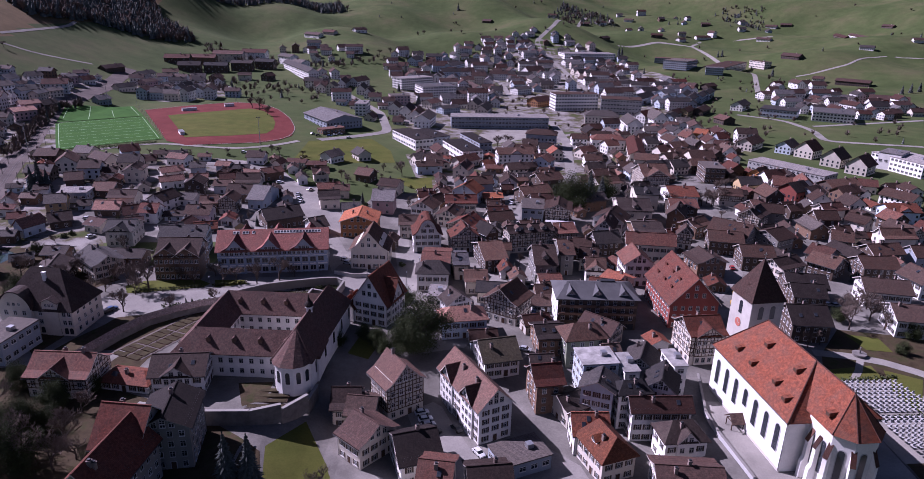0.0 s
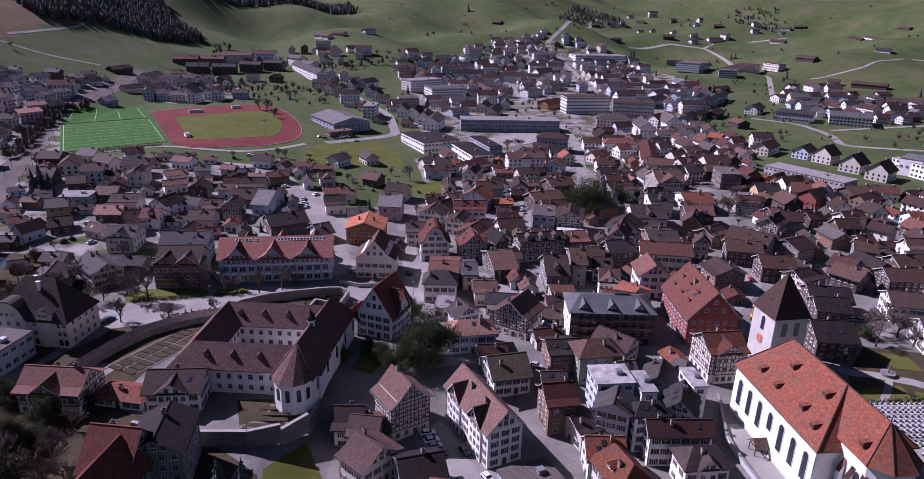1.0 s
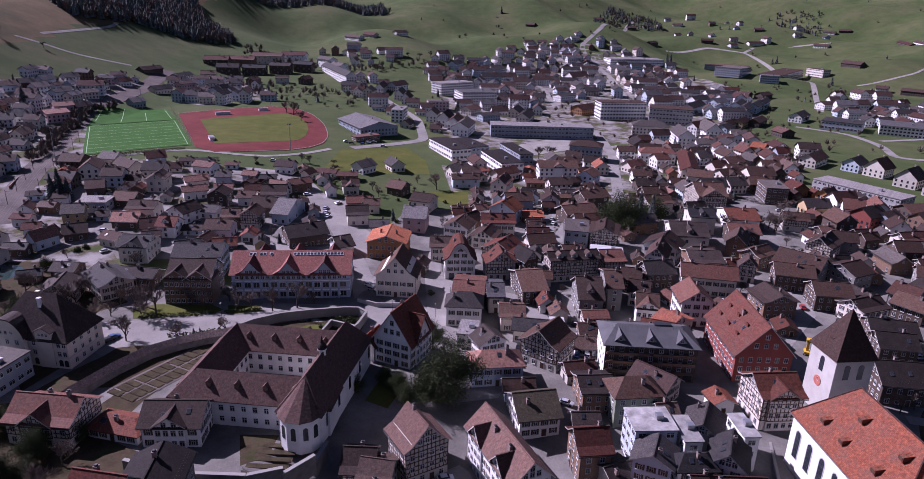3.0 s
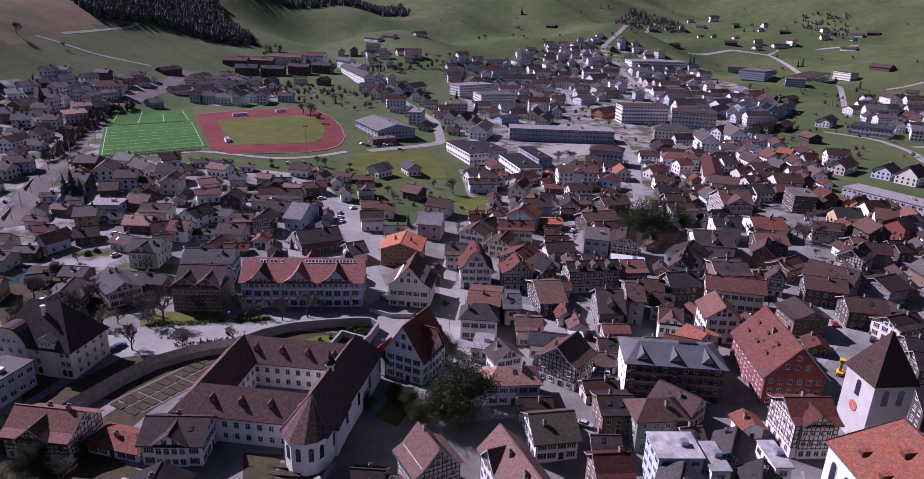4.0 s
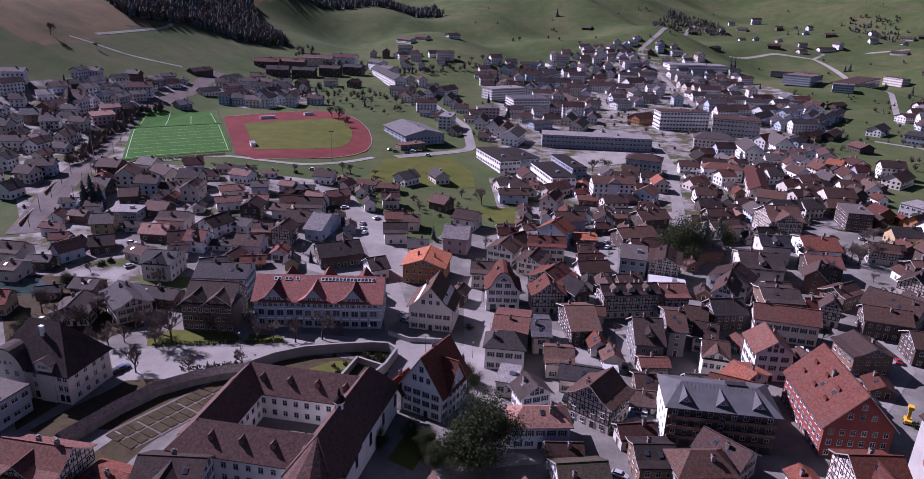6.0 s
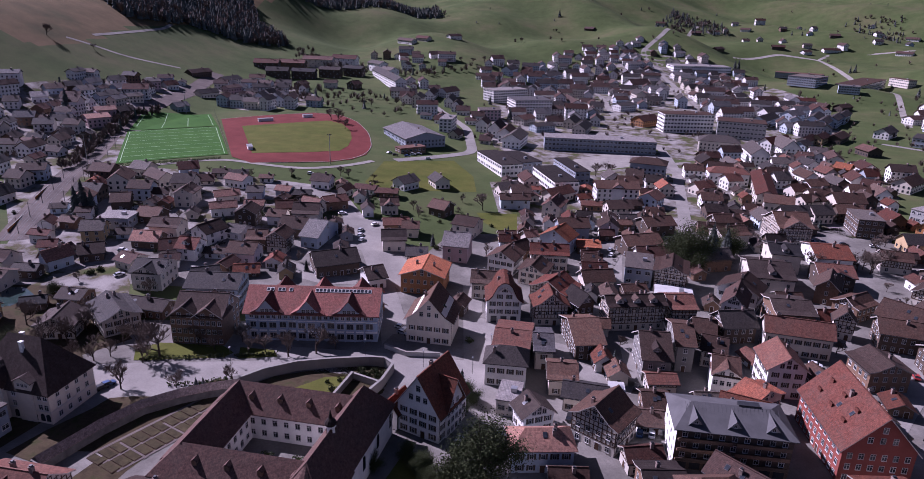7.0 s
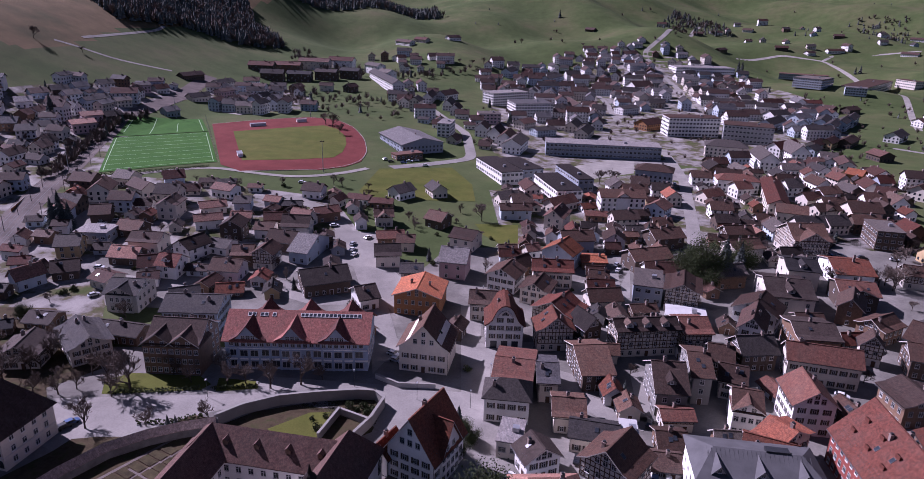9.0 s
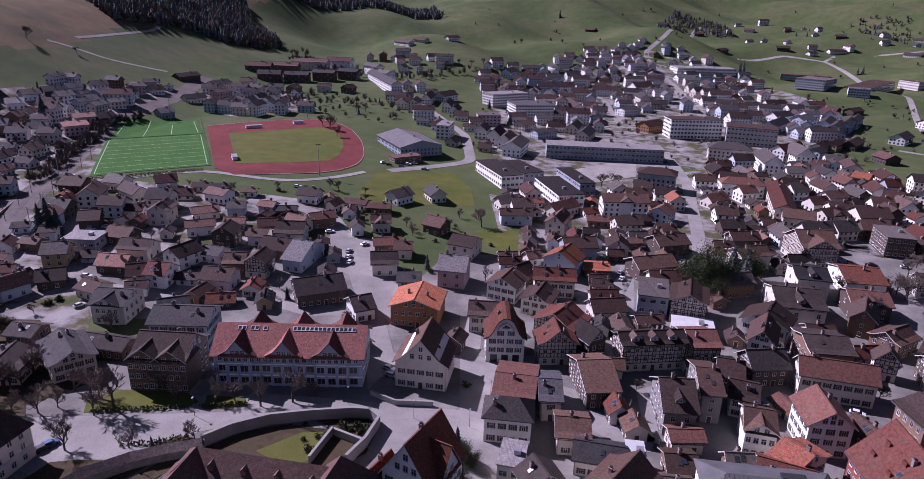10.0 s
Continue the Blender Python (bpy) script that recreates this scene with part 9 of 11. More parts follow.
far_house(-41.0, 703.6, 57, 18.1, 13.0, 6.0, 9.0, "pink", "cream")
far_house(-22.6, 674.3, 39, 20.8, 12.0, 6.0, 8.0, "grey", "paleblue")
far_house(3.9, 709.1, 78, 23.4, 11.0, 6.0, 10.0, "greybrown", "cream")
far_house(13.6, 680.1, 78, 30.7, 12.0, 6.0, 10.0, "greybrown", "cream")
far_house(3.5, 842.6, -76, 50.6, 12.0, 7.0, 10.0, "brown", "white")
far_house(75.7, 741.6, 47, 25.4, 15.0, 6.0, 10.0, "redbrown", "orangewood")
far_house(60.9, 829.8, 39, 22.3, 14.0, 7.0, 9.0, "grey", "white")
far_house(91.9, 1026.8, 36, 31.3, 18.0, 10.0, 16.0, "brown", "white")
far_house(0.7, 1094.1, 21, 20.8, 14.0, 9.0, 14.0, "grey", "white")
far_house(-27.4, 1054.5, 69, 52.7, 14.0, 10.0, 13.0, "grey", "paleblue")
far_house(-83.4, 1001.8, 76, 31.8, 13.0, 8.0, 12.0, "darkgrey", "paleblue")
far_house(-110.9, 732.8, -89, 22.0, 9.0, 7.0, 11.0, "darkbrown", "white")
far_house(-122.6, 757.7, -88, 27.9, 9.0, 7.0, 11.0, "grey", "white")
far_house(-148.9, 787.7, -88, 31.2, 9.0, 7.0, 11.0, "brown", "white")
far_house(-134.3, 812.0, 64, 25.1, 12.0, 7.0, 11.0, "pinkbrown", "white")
far_house(-329.9, 426.8, 89, 13.2, 9.1, 6.8, 9.7, "brown", "white")
far_house(-330.2, 451.0, 94, 10.7, 9.2, 5.7, 8.8, "greybrown", "cream")
far_house(-335.7, 463.5, 90, 8.8, 8.7, 6.0, 9.0, "greybrown", "white")
far_house(-345.5, 486.0, 6, 11.0, 8.4, 7.5, 10.3, "brown", "cream")
far_house(-388.4, 507.1, 101, 9.2, 9.2, 5.5, 8.5, "redbrown", "wood")
far_house(-370.2, 509.7, 15, 10.8, 8.5, 7.1, 9.7, "greybrown", "white")
far_house(-388.2, 519.7, 91, 10.9, 9.1, 5.0, 7.7, "redbrown", "white")
far_house(-391.3, 544.5, 15, 14.2, 8.5, 5.1, 8.5, "pinkbrown", "white")
far_house(-375.3, 539.6, 6, 8.8, 9.7, 6.2, 9.8, "lightgrey", "white")
far_house(-368.9, 595.5, 19, 20.0, 8.6, 9.1, 12.5, "redbrown", "white")
far_house(-373.4, 616.6, 86, 8.7, 9.4, 6.5, 10.1, "pinkbrown", "white")
far_house(-314.7, 645.1, 91, 14.8, 9.8, 9.3, 12.1, "redbrown", "paleblue")
far_house(-301.7, 644.2, 5, 11.7, 9.5, 7.4, 10.8, "greybrown", "paleblue")
far_house(-285.7, 639.2, 12, 13.0, 8.8, 7.3, 10.2, "greybrown", "cream")
far_house(-270.6, 640.0, 85, 15.9, 7.8, 10.1, 12.8, "grey", "white")
far_house(-303.9, 659.2, 28, 14.0, 8.9, 6.6, 9.8, "grey", "white")
far_house(-287.6, 662.6, 95, 13.8, 8.9, 9.2, 12.7, "greybrown", "paleblue")
far_house(-268.2, 663.1, 92, 8.8, 9.6, 7.5, 10.3, "greybrown", "paleblue")
far_house(-255.9, 658.1, 102, 20.3, 9.1, 9.8, 12.9, "brown", "white")
far_house(-312.2, 672.5, 79, 11.0, 8.6, 7.4, 10.0, "pinkbrown", "white")
far_house(-268.0, 675.7, 80, 10.7, 8.2, 5.0, 8.2, "pinkbrown", "paleblue")
far_house(-238.3, 671.8, 4, 14.0, 8.5, 6.5, 9.1, "pinkbrown", "paleblue")
far_house(-311.1, 689.1, -1, 8.9, 8.4, 5.3, 8.0, "pinkbrown", "white")
far_house(-284.7, 691.5, 93, 10.9, 7.7, 6.1, 9.0, "greybrown", "white")
far_house(-352.0, 709.0, 19, 13.0, 8.7, 7.0, 9.9, "brown", "white")
far_house(-319.8, 709.5, 26, 10.4, 7.8, 5.8, 8.2, "greybrown", "wood")
far_house(-298.1, 704.4, 76, 11.6, 7.8, 6.6, 9.7, "grey", "white")
far_house(-284.4, 704.6, 19, 10.2, 8.7, 5.2, 8.3, "lightgrey", "white")
far_house(-349.7, 722.7, 83, 12.1, 9.0, 5.4, 8.4, "lightgrey", "white")
far_house(-336.0, 720.0, 92, 12.2, 8.3, 6.6, 9.0, "lightgrey", "paleblue")
far_house(-315.2, 723.0, 26, 16.9, 8.7, 9.1, 11.9, "grey", "white")
far_house(-334.0, 735.8, 15, 14.4, 9.3, 10.2, 12.8, "pinkbrown", "paleblue")
far_house(-318.5, 741.6, -3, 13.7, 8.7, 10.7, 13.2, "brown", "white")
far_house(-301.1, 744.4, 17, 11.4, 9.5, 6.9, 10.2, "greybrown", "white")
far_house(-327.8, 752.9, 4, 11.7, 8.1, 6.8, 9.3, "redbrown", "white")
far_house(-314.6, 751.4, 4, 9.9, 8.3, 7.2, 10.0, "brown", "white")
far_house(-281.2, 753.7, 93, 11.5, 8.0, 6.1, 9.1, "redbrown", "white")
far_house(-133.1, 689.4, 17, 19.2, 9.0, 10.7, 13.5, "redbrown", "white")
far_house(-83.5, 681.6, 17, 11.3, 10.1, 7.5, 10.8, "brown", "white")
far_house(-132.4, 705.1, 99, 10.7, 9.1, 5.4, 8.3, "brown", "paleblue")
far_house(-148.7, 722.7, 86, 14.8, 9.4, 11.2, 14.4, "greybrown", "cream")
far_house(-102.2, 715.5, 10, 12.5, 10.4, 5.2, 8.7, "pinkbrown", "white")
far_house(-164.7, 737.8, 100, 9.8, 9.8, 6.3, 9.8, "brown", "white")
far_house(-167.2, 750.9, 7, 14.0, 10.8, 6.6, 10.6, "redbrown", "cream")
far_house(-185.3, 773.5, -2, 10.0, 9.9, 7.2, 9.9, "pinkbrown", "wood")
far_house(-170.5, 775.3, 20, 14.3, 8.6, 6.4, 9.5, "grey", "cream")
far_house(-153.2, 823.5, 17, 12.1, 8.6, 5.9, 8.7, "pinkbrown", "paleblue")
far_house(-170.7, 844.3, 110, 17.4, 10.1, 9.1, 12.3, "redbrown", "white")
far_house(-187.4, 851.3, 107, 12.4, 10.7, 6.6, 9.9, "pinkbrown", "white")
far_house(-12.8, 711.0, 17, 15.7, 9.7, 5.0, 8.8, "pinkbrown", "white")
far_house(26.9, 725.2, 88, 15.6, 9.4, 7.0, 10.7, "pinkbrown", "white")
far_house(-51.4, 744.6, 15, 16.4, 9.7, 5.5, 8.6, "pinkbrown", "white")
far_house(-26.0, 742.2, 18, 14.5, 11.1, 6.6, 10.6, "lightgrey", "white")
far_house(6.3, 739.3, 98, 10.9, 9.8, 6.9, 10.0, "lightgrey", "white")
far_house(7.4, 758.3, 8, 21.5, 10.2, 11.3, 15.0, "redbrown", "white")
far_house(24.7, 766.7, 94, 14.1, 9.8, 6.9, 10.1, "greybrown", "paleblue")
far_house(-11.9, 781.8, 3, 12.1, 9.7, 6.0, 8.7, "pinkbrown", "white")
far_house(6.8, 782.6, 98, 16.3, 12.0, 5.6, 9.9, "brown", "cream")
far_house(25.7, 782.7, 107, 10.5, 11.6, 5.1, 9.1, "brown", "cream")
far_house(-60.1, 795.0, 101, 12.3, 11.2, 5.6, 8.8, "redbrown", "white")
far_house(-9.7, 795.5, 10, 13.5, 11.2, 7.2, 11.2, "greybrown", "white")
far_house(-42.3, 810.8, 14, 13.0, 10.4, 6.3, 9.3, "redbrown", "white")
far_house(-28.9, 820.3, 18, 15.2, 10.7, 7.1, 10.5, "pinkbrown", "white")
far_house(-8.4, 818.2, 94, 12.6, 9.5, 5.5, 8.5, "brown", "white")
far_house(30.9, 814.6, 1, 13.5, 11.2, 6.2, 10.4, "grey", "white")
far_house(-10.0, 835.1, 95, 17.5, 11.6, 11.4, 15.6, "redbrown", "white")
far_house(26.9, 834.9, 98, 13.9, 9.4, 5.6, 8.9, "redbrown", "white")
far_house(-28.8, 853.2, 11, 22.1, 10.9, 10.3, 13.6, "brown", "white")
far_house(21.0, 850.0, 9, 15.7, 12.0, 5.3, 8.6, "brown", "white")
far_house(83.5, 857.1, 93, 12.4, 9.7, 5.3, 9.2, "brown", "paleblue")
far_house(-77.3, 866.9, 85, 14.6, 11.0, 5.8, 8.9, "pinkbrown", "paleblue")
far_house(-59.5, 867.6, 12, 19.8, 10.3, 11.1, 15.0, "grey", "white")
far_house(22.6, 873.9, 85, 23.5, 9.8, 11.1, 14.6, "lightgrey", "white")
far_house(59.7, 871.3, 20, 14.7, 10.4, 7.3, 10.3, "pinkbrown", "paleblue")
far_house(80.6, 872.6, 11, 14.0, 11.5, 5.5, 9.0, "lightgrey", "white")
far_house(-97.9, 892.3, 11, 14.3, 12.0, 5.3, 9.9, "brown", "white")
far_house(-81.4, 891.8, 102, 16.3, 11.7, 6.7, 11.2, "redbrown", "white")
far_house(-61.5, 883.8, 88, 15.8, 9.8, 9.6, 13.0, "lightgrey", "cream")
far_house(-45.3, 889.6, 91, 22.3, 10.7, 9.3, 12.7, "grey", "white")
far_house(-5.9, 883.6, 16, 16.3, 11.4, 9.2, 12.4, "pinkbrown", "cream")
far_house(59.8, 889.4, 17, 15.6, 12.1, 7.1, 11.4, "lightgrey", "white")
far_house(99.2, 890.5, 4, 17.0, 10.1, 6.4, 10.3, "grey", "cream")
far_house(-101.5, 905.1, 15, 16.2, 9.9, 10.7, 14.5, "brown", "white")
far_house(-64.9, 910.0, 15, 17.1, 10.9, 6.5, 10.7, "redbrown", "cream")
far_house(-25.3, 900.8, 107, 14.9, 11.3, 6.7, 10.1, "greybrown", "white")
far_house(9.6, 908.8, 3, 17.9, 11.8, 11.0, 15.6, "pinkbrown", "cream")
far_house(66.0, 909.3, 106, 12.1, 10.4, 6.3, 9.9, "brown", "paleblue")
far_house(83.4, 908.7, 101, 23.7, 11.9, 10.9, 15.1, "grey", "cream")
far_house(102.4, 909.7, 89, 11.1, 9.6, 7.1, 9.8, "greybrown", "white")
far_house(-101.7, 928.8, 87, 21.3, 10.1, 9.1, 12.0, "pinkbrown", "white")
far_house(-78.1, 920.9, 111, 12.8, 10.2, 5.8, 9.0, "pinkbrown", "white")
far_house(-43.5, 919.4, 83, 14.7, 11.5, 7.0, 11.0, "brown", "white")
far_house(-23.1, 921.6, 88, 15.9, 10.4, 5.9, 9.4, "greybrown", "paleblue")
far_house(-9.2, 922.0, 87, 11.2, 9.4, 7.3, 10.3, "greybrown", "paleblue")
far_house(13.2, 924.7, 112, 14.2, 10.4, 5.4, 8.9, "greybrown", "white")
far_house(66.8, 926.8, 10, 11.9, 11.6, 6.7, 10.9, "pinkbrown", "white")
far_house(98.8, 922.4, -2, 16.8, 11.6, 6.0, 9.6, "grey", "paleblue")
far_house(-113.6, 947.1, 10, 17.4, 10.2, 5.8, 8.7, "brown", "white")
far_house(-78.3, 938.4, -2, 16.6, 9.4, 5.5, 8.5, "pinkbrown", "cream")
far_house(-29.4, 938.8, 14, 26.0, 11.3, 10.0, 14.3, "grey", "paleblue")
far_house(2.7, 938.6, 7, 11.9, 10.9, 5.8, 9.9, "lightgrey", "white")
far_house(22.9, 946.7, 6, 11.9, 9.8, 7.2, 10.8, "greybrown", "white")
far_house(61.4, 943.5, -5, 12.6, 12.0, 5.3, 10.0, "greybrown", "paleblue")
far_house(80.7, 944.3, 103, 15.8, 12.1, 6.6, 10.2, "pinkbrown", "white")
far_house(94.6, 938.8, 105, 16.4, 10.4, 5.7, 9.7, "pinkbrown", "paleblue")
far_house(115.0, 946.6, 95, 18.3, 9.4, 10.4, 14.0, "lightgrey", "white")
far_house(-95.9, 958.1, -5, 13.9, 11.8, 5.9, 10.1, "redbrown", "white")
far_house(-64.3, 960.9, 101, 14.9, 11.8, 7.4, 10.8, "grey", "white")
far_house(-30.8, 958.8, 88, 11.6, 10.2, 5.8, 9.3, "pinkbrown", "paleblue")
far_house(-9.2, 960.5, 18, 23.9, 9.5, 11.3, 14.7, "brown", "white")
far_house(-114.0, 978.5, 25, 14.4, 10.3, 5.8, 9.2, "brown", "white")
far_house(-69.0, 975.1, 4, 13.0, 11.3, 7.3, 11.4, "pinkbrown", "white")
far_house(-48.3, 981.1, 12, 17.0, 10.9, 10.8, 14.6, "pinkbrown", "paleblue")
far_house(-30.0, 980.3, 89, 13.4, 9.4, 5.4, 8.2, "lightgrey", "white")
far_house(-4.8, 976.3, 11, 13.4, 9.8, 6.9, 10.0, "greybrown", "white")
far_house(10.1, 982.4, 80, 17.5, 10.4, 6.3, 10.0, "pinkbrown", "wood")
far_house(57.3, 980.4, 95, 14.4, 11.2, 5.6, 8.9, "greybrown", "white")
far_house(76.5, 974.1, 2, 21.9, 9.9, 11.0, 14.9, "grey", "white")
far_house(114.3, 972.9, 11, 23.7, 11.1, 10.4, 13.9, "lightgrey", "white")
far_house(-10.0, 993.3, 106, 14.1, 10.0, 5.2, 9.0, "pinkbrown", "white")
far_house(62.4, 996.1, -2, 15.6, 11.7, 5.7, 9.0, "redbrown", "paleblue")
far_house(101.0, 993.4, 85, 17.9, 10.0, 10.9, 14.0, "brown", "white")
far_house(114.8, 999.6, 82, 16.7, 11.7, 6.6, 11.3, "greybrown", "white")
far_house(-114.1, 1011.3, 93, 15.5, 10.0, 6.9, 10.5, "redbrown", "white")
far_house(-60.7, 1009.4, 8, 13.2, 11.8, 6.8, 11.0, "redbrown", "paleblue")
far_house(-28.9, 1015.0, -2, 13.7, 10.4, 5.6, 9.6, "brown", "white")
far_house(-5.6, 1012.9, 25, 16.9, 11.2, 9.3, 13.6, "pinkbrown", "white")
far_house(40.2, 1009.5, 6, 25.4, 11.9, 9.3, 13.7, "pinkbrown", "white")
far_house(62.7, 1013.4, 1, 10.8, 9.5, 6.5, 9.5, "grey", "white")
far_house(-104.8, 1032.5, 27, 16.5, 12.0, 10.4, 14.6, "brown", "white")
far_house(-83.1, 1035.7, 102, 13.8, 11.7, 5.0, 9.6, "grey", "white")
far_house(-60.3, 1036.0, 9, 11.1, 10.9, 6.8, 10.0, "redbrown", "paleblue")
far_house(-7.4, 1029.6, 13, 12.6, 10.6, 7.0, 10.2, "grey", "white")
far_house(12.3, 1035.5, 17, 12.4, 12.0, 7.4, 10.7, "grey", "paleblue")
far_house(59.2, 1033.2, 4, 14.1, 10.4, 6.4, 10.1, "grey", "white")
far_house(-102.4, 1053.2, 102, 14.1, 11.2, 7.1, 10.6, "pinkbrown", "cream")
far_house(-7.4, 1053.2, 100, 16.4, 11.8, 6.3, 10.0, "lightgrey", "white")
far_house(39.8, 1055.3, 4, 13.2, 11.7, 5.6, 9.4, "pinkbrown", "white")
far_house(61.3, 1053.8, 106, 15.0, 11.1, 6.0, 10.0, "brown", "paleblue")
far_house(115.9, 1051.6, 20, 16.5, 10.7, 7.2, 10.6, "lightgrey", "cream")
far_house(-84.7, 1066.5, 14, 15.6, 11.4, 7.4, 11.5, "grey", "cream")
far_house(-64.6, 1068.2, 1, 13.2, 11.1, 5.8, 9.0, "redbrown", "cream")
far_house(-46.3, 1065.8, 5, 15.1, 11.8, 5.1, 9.4, "redbrown", "white")
far_house(12.2, 1068.3, 14, 24.0, 11.9, 11.1, 15.4, "pinkbrown", "white")
far_house(46.2, 1072.5, 10, 17.2, 10.7, 5.9, 10.0, "redbrown", "cream")
far_house(85.0, 1064.6, 11, 25.0, 10.6, 11.0, 14.3, "greybrown", "white")
far_house(112.6, 1066.3, 16, 26.1, 9.5, 11.4, 14.3, "pinkbrown", "cream")
far_house(-83.5, 1084.7, 4, 13.3, 10.4, 5.8, 9.3, "lightgrey", "white")
far_house(-64.1, 1086.1, -1, 13.6, 9.9, 5.4, 8.2, "grey", "paleblue")
far_house(-28.9, 1088.0, 11, 14.9, 10.1, 7.3, 10.9, "grey", "white")
far_house(24.9, 1088.8, 10, 16.0, 10.4, 6.1, 9.4, "lightgrey", "cream")
far_house(46.8, 1085.7, 107, 10.8, 9.5, 5.7, 9.2, "pinkbrown", "white")
far_house(63.1, 1091.2, 78, 15.7, 11.5, 6.1, 10.6, "redbrown", "white")
far_house(79.9, 1084.9, 89, 22.9, 9.5, 9.5, 12.4, "lightgrey", "wood")
far_house(95.3, 1083.8, 19, 17.5, 10.5, 10.3, 13.4, "greybrown", "white")
far_house(111.6, 1087.6, 87, 19.7, 10.5, 9.9, 13.0, "lightgrey", "white")
far_house(-60.8, 1105.3, 8, 25.4, 11.7, 9.7, 13.2, "greybrown", "paleblue")
far_house(-25.7, 1108.8, 96, 20.7, 9.9, 9.5, 13.4, "lightgrey", "white")
far_house(20.7, 1108.2, 104, 25.2, 10.7, 10.7, 14.6, "pinkbrown", "white")
far_house(42.1, 1109.3, 81, 23.6, 9.5, 9.4, 13.1, "pinkbrown", "white")
far_house(100.9, 1108.3, 81, 16.2, 10.7, 6.7, 10.2, "grey", "white")
far_house(-43.1, 1123.0, 101, 14.8, 11.7, 7.2, 10.7, "lightgrey", "paleblue")
far_house(58.9, 1122.3, 98, 15.1, 11.6, 5.6, 10.2, "redbrown", "white")
far_house(92.6, 1123.7, 19, 22.3, 9.9, 9.3, 12.4, "lightgrey", "white")
far_house(113.5, 1120.1, 98, 10.8, 11.3, 6.0, 9.4, "redbrown", "wood")
far_house(-46.1, 1139.4, 98, 15.9, 10.6, 9.9, 13.0, "brown", "paleblue")
far_house(-28.8, 1142.6, 108, 26.2, 10.0, 9.1, 12.3, "grey", "white")
far_house(-11.6, 1143.0, -5, 12.6, 10.4, 5.1, 9.0, "greybrown", "white")
far_house(7.7, 1137.1, 91, 12.7, 11.6, 5.7, 9.0, "brown", "paleblue")
far_house(23.4, 1139.9, 10, 16.3, 12.0, 6.6, 11.0, "greybrown", "white")
far_house(42.4, 1144.0, 95, 17.7, 12.0, 9.8, 14.1, "redbrown", "white")
far_house(83.8, 1143.3, 1, 14.5, 9.5, 7.3, 10.2, "redbrown", "white")
far_house(103.0, 1142.5, 101, 16.4, 11.4, 7.1, 10.8, "redbrown", "white")
far_house(116.2, 1142.7, 94, 16.7, 9.8, 9.4, 12.7, "pinkbrown", "white")
far_house(-10.4, 1161.9, -5, 20.5, 10.2, 11.5, 14.7, "brown", "white")
far_house(24.2, 1159.4, 15, 14.4, 11.7, 5.4, 9.8, "pinkbrown", "cream")
far_house(64.8, 1157.5, 4, 12.1, 10.7, 6.5, 10.3, "pinkbrown", "white")
far_house(-24.3, 1179.8, 101, 19.4, 12.0, 10.2, 14.5, "brown", "white")
far_house(11.3, 1176.8, 77, 13.8, 11.9, 5.0, 9.4, "greybrown", "white")
far_house(48.2, 1171.3, 20, 15.8, 11.9, 7.5, 11.2, "lightgrey", "white")
far_house(81.9, 1174.5, 104, 16.1, 11.5, 6.3, 10.4, "lightgrey", "paleblue")
far_house(100.4, 1174.3, 96, 12.8, 11.3, 6.7, 10.6, "lightgrey", "white")
far_house(-6.3, 1193.4, 8, 14.1, 12.0, 6.5, 10.0, "pinkbrown", "white")
far_house(27.2, 1197.5, 28, 15.8, 10.4, 7.2, 11.1, "lightgrey", "white")
far_house(64.7, 1194.0, 15, 11.0, 10.2, 6.8, 10.7, "redbrown", "white")
far_house(81.3, 1196.8, 100, 14.2, 10.6, 5.0, 8.2, "lightgrey", "paleblue")
far_house(98.6, 1192.0, 19, 16.3, 10.2, 6.8, 10.1, "lightgrey", "white")
far_house(23.4, 1215.9, 7, 16.2, 10.5, 5.0, 9.1, "pinkbrown", "white")
far_house(47.8, 1208.0, 100, 11.9, 11.5, 5.3, 9.2, "pinkbrown", "white")
far_house(66.1, 1214.3, 106, 18.6, 11.1, 11.3, 14.7, "redbrown", "white")
far_house(83.2, 1212.5, 11, 10.8, 11.7, 7.0, 10.9, "brown", "white")
far_house(103.0, 1214.8, 102, 14.5, 9.7, 6.1, 9.0, "greybrown", "white")
far_house(46.1, 1225.4, -1, 14.8, 11.0, 5.7, 8.9, "brown", "white")
far_house(94.8, 1226.9, 28, 12.3, 11.0, 6.5, 10.4, "brown", "paleblue")
far_house(85.1, 1244.4, 75, 13.0, 10.5, 6.1, 10.1, "grey", "white")
far_house(225.6, 735.5, 12, 24.3, 10.4, 10.3, 13.3, "grey", "white")
far_house(214.0, 746.3, 15, 17.0, 11.8, 6.4, 10.1, "lightgrey", "paleblue")
far_house(244.9, 749.3, 75, 15.6, 11.5, 6.5, 9.9, "grey", "white")
far_house(211.2, 765.9, 82, 11.0, 11.9, 7.2, 11.8, "pinkbrown", "white")
far_house(164.5, 786.6, 12, 20.7, 12.1, 11.2, 15.8, "pinkbrown", "white")
far_house(229.1, 788.3, 74, 10.6, 9.6, 7.1, 10.1, "lightgrey", "paleblue")
far_house(160.6, 799.9, 14, 10.8, 10.5, 6.5, 10.4, "redbrown", "white")
far_house(174.1, 816.2, 77, 14.0, 12.1, 6.0, 9.8, "brown", "wood")
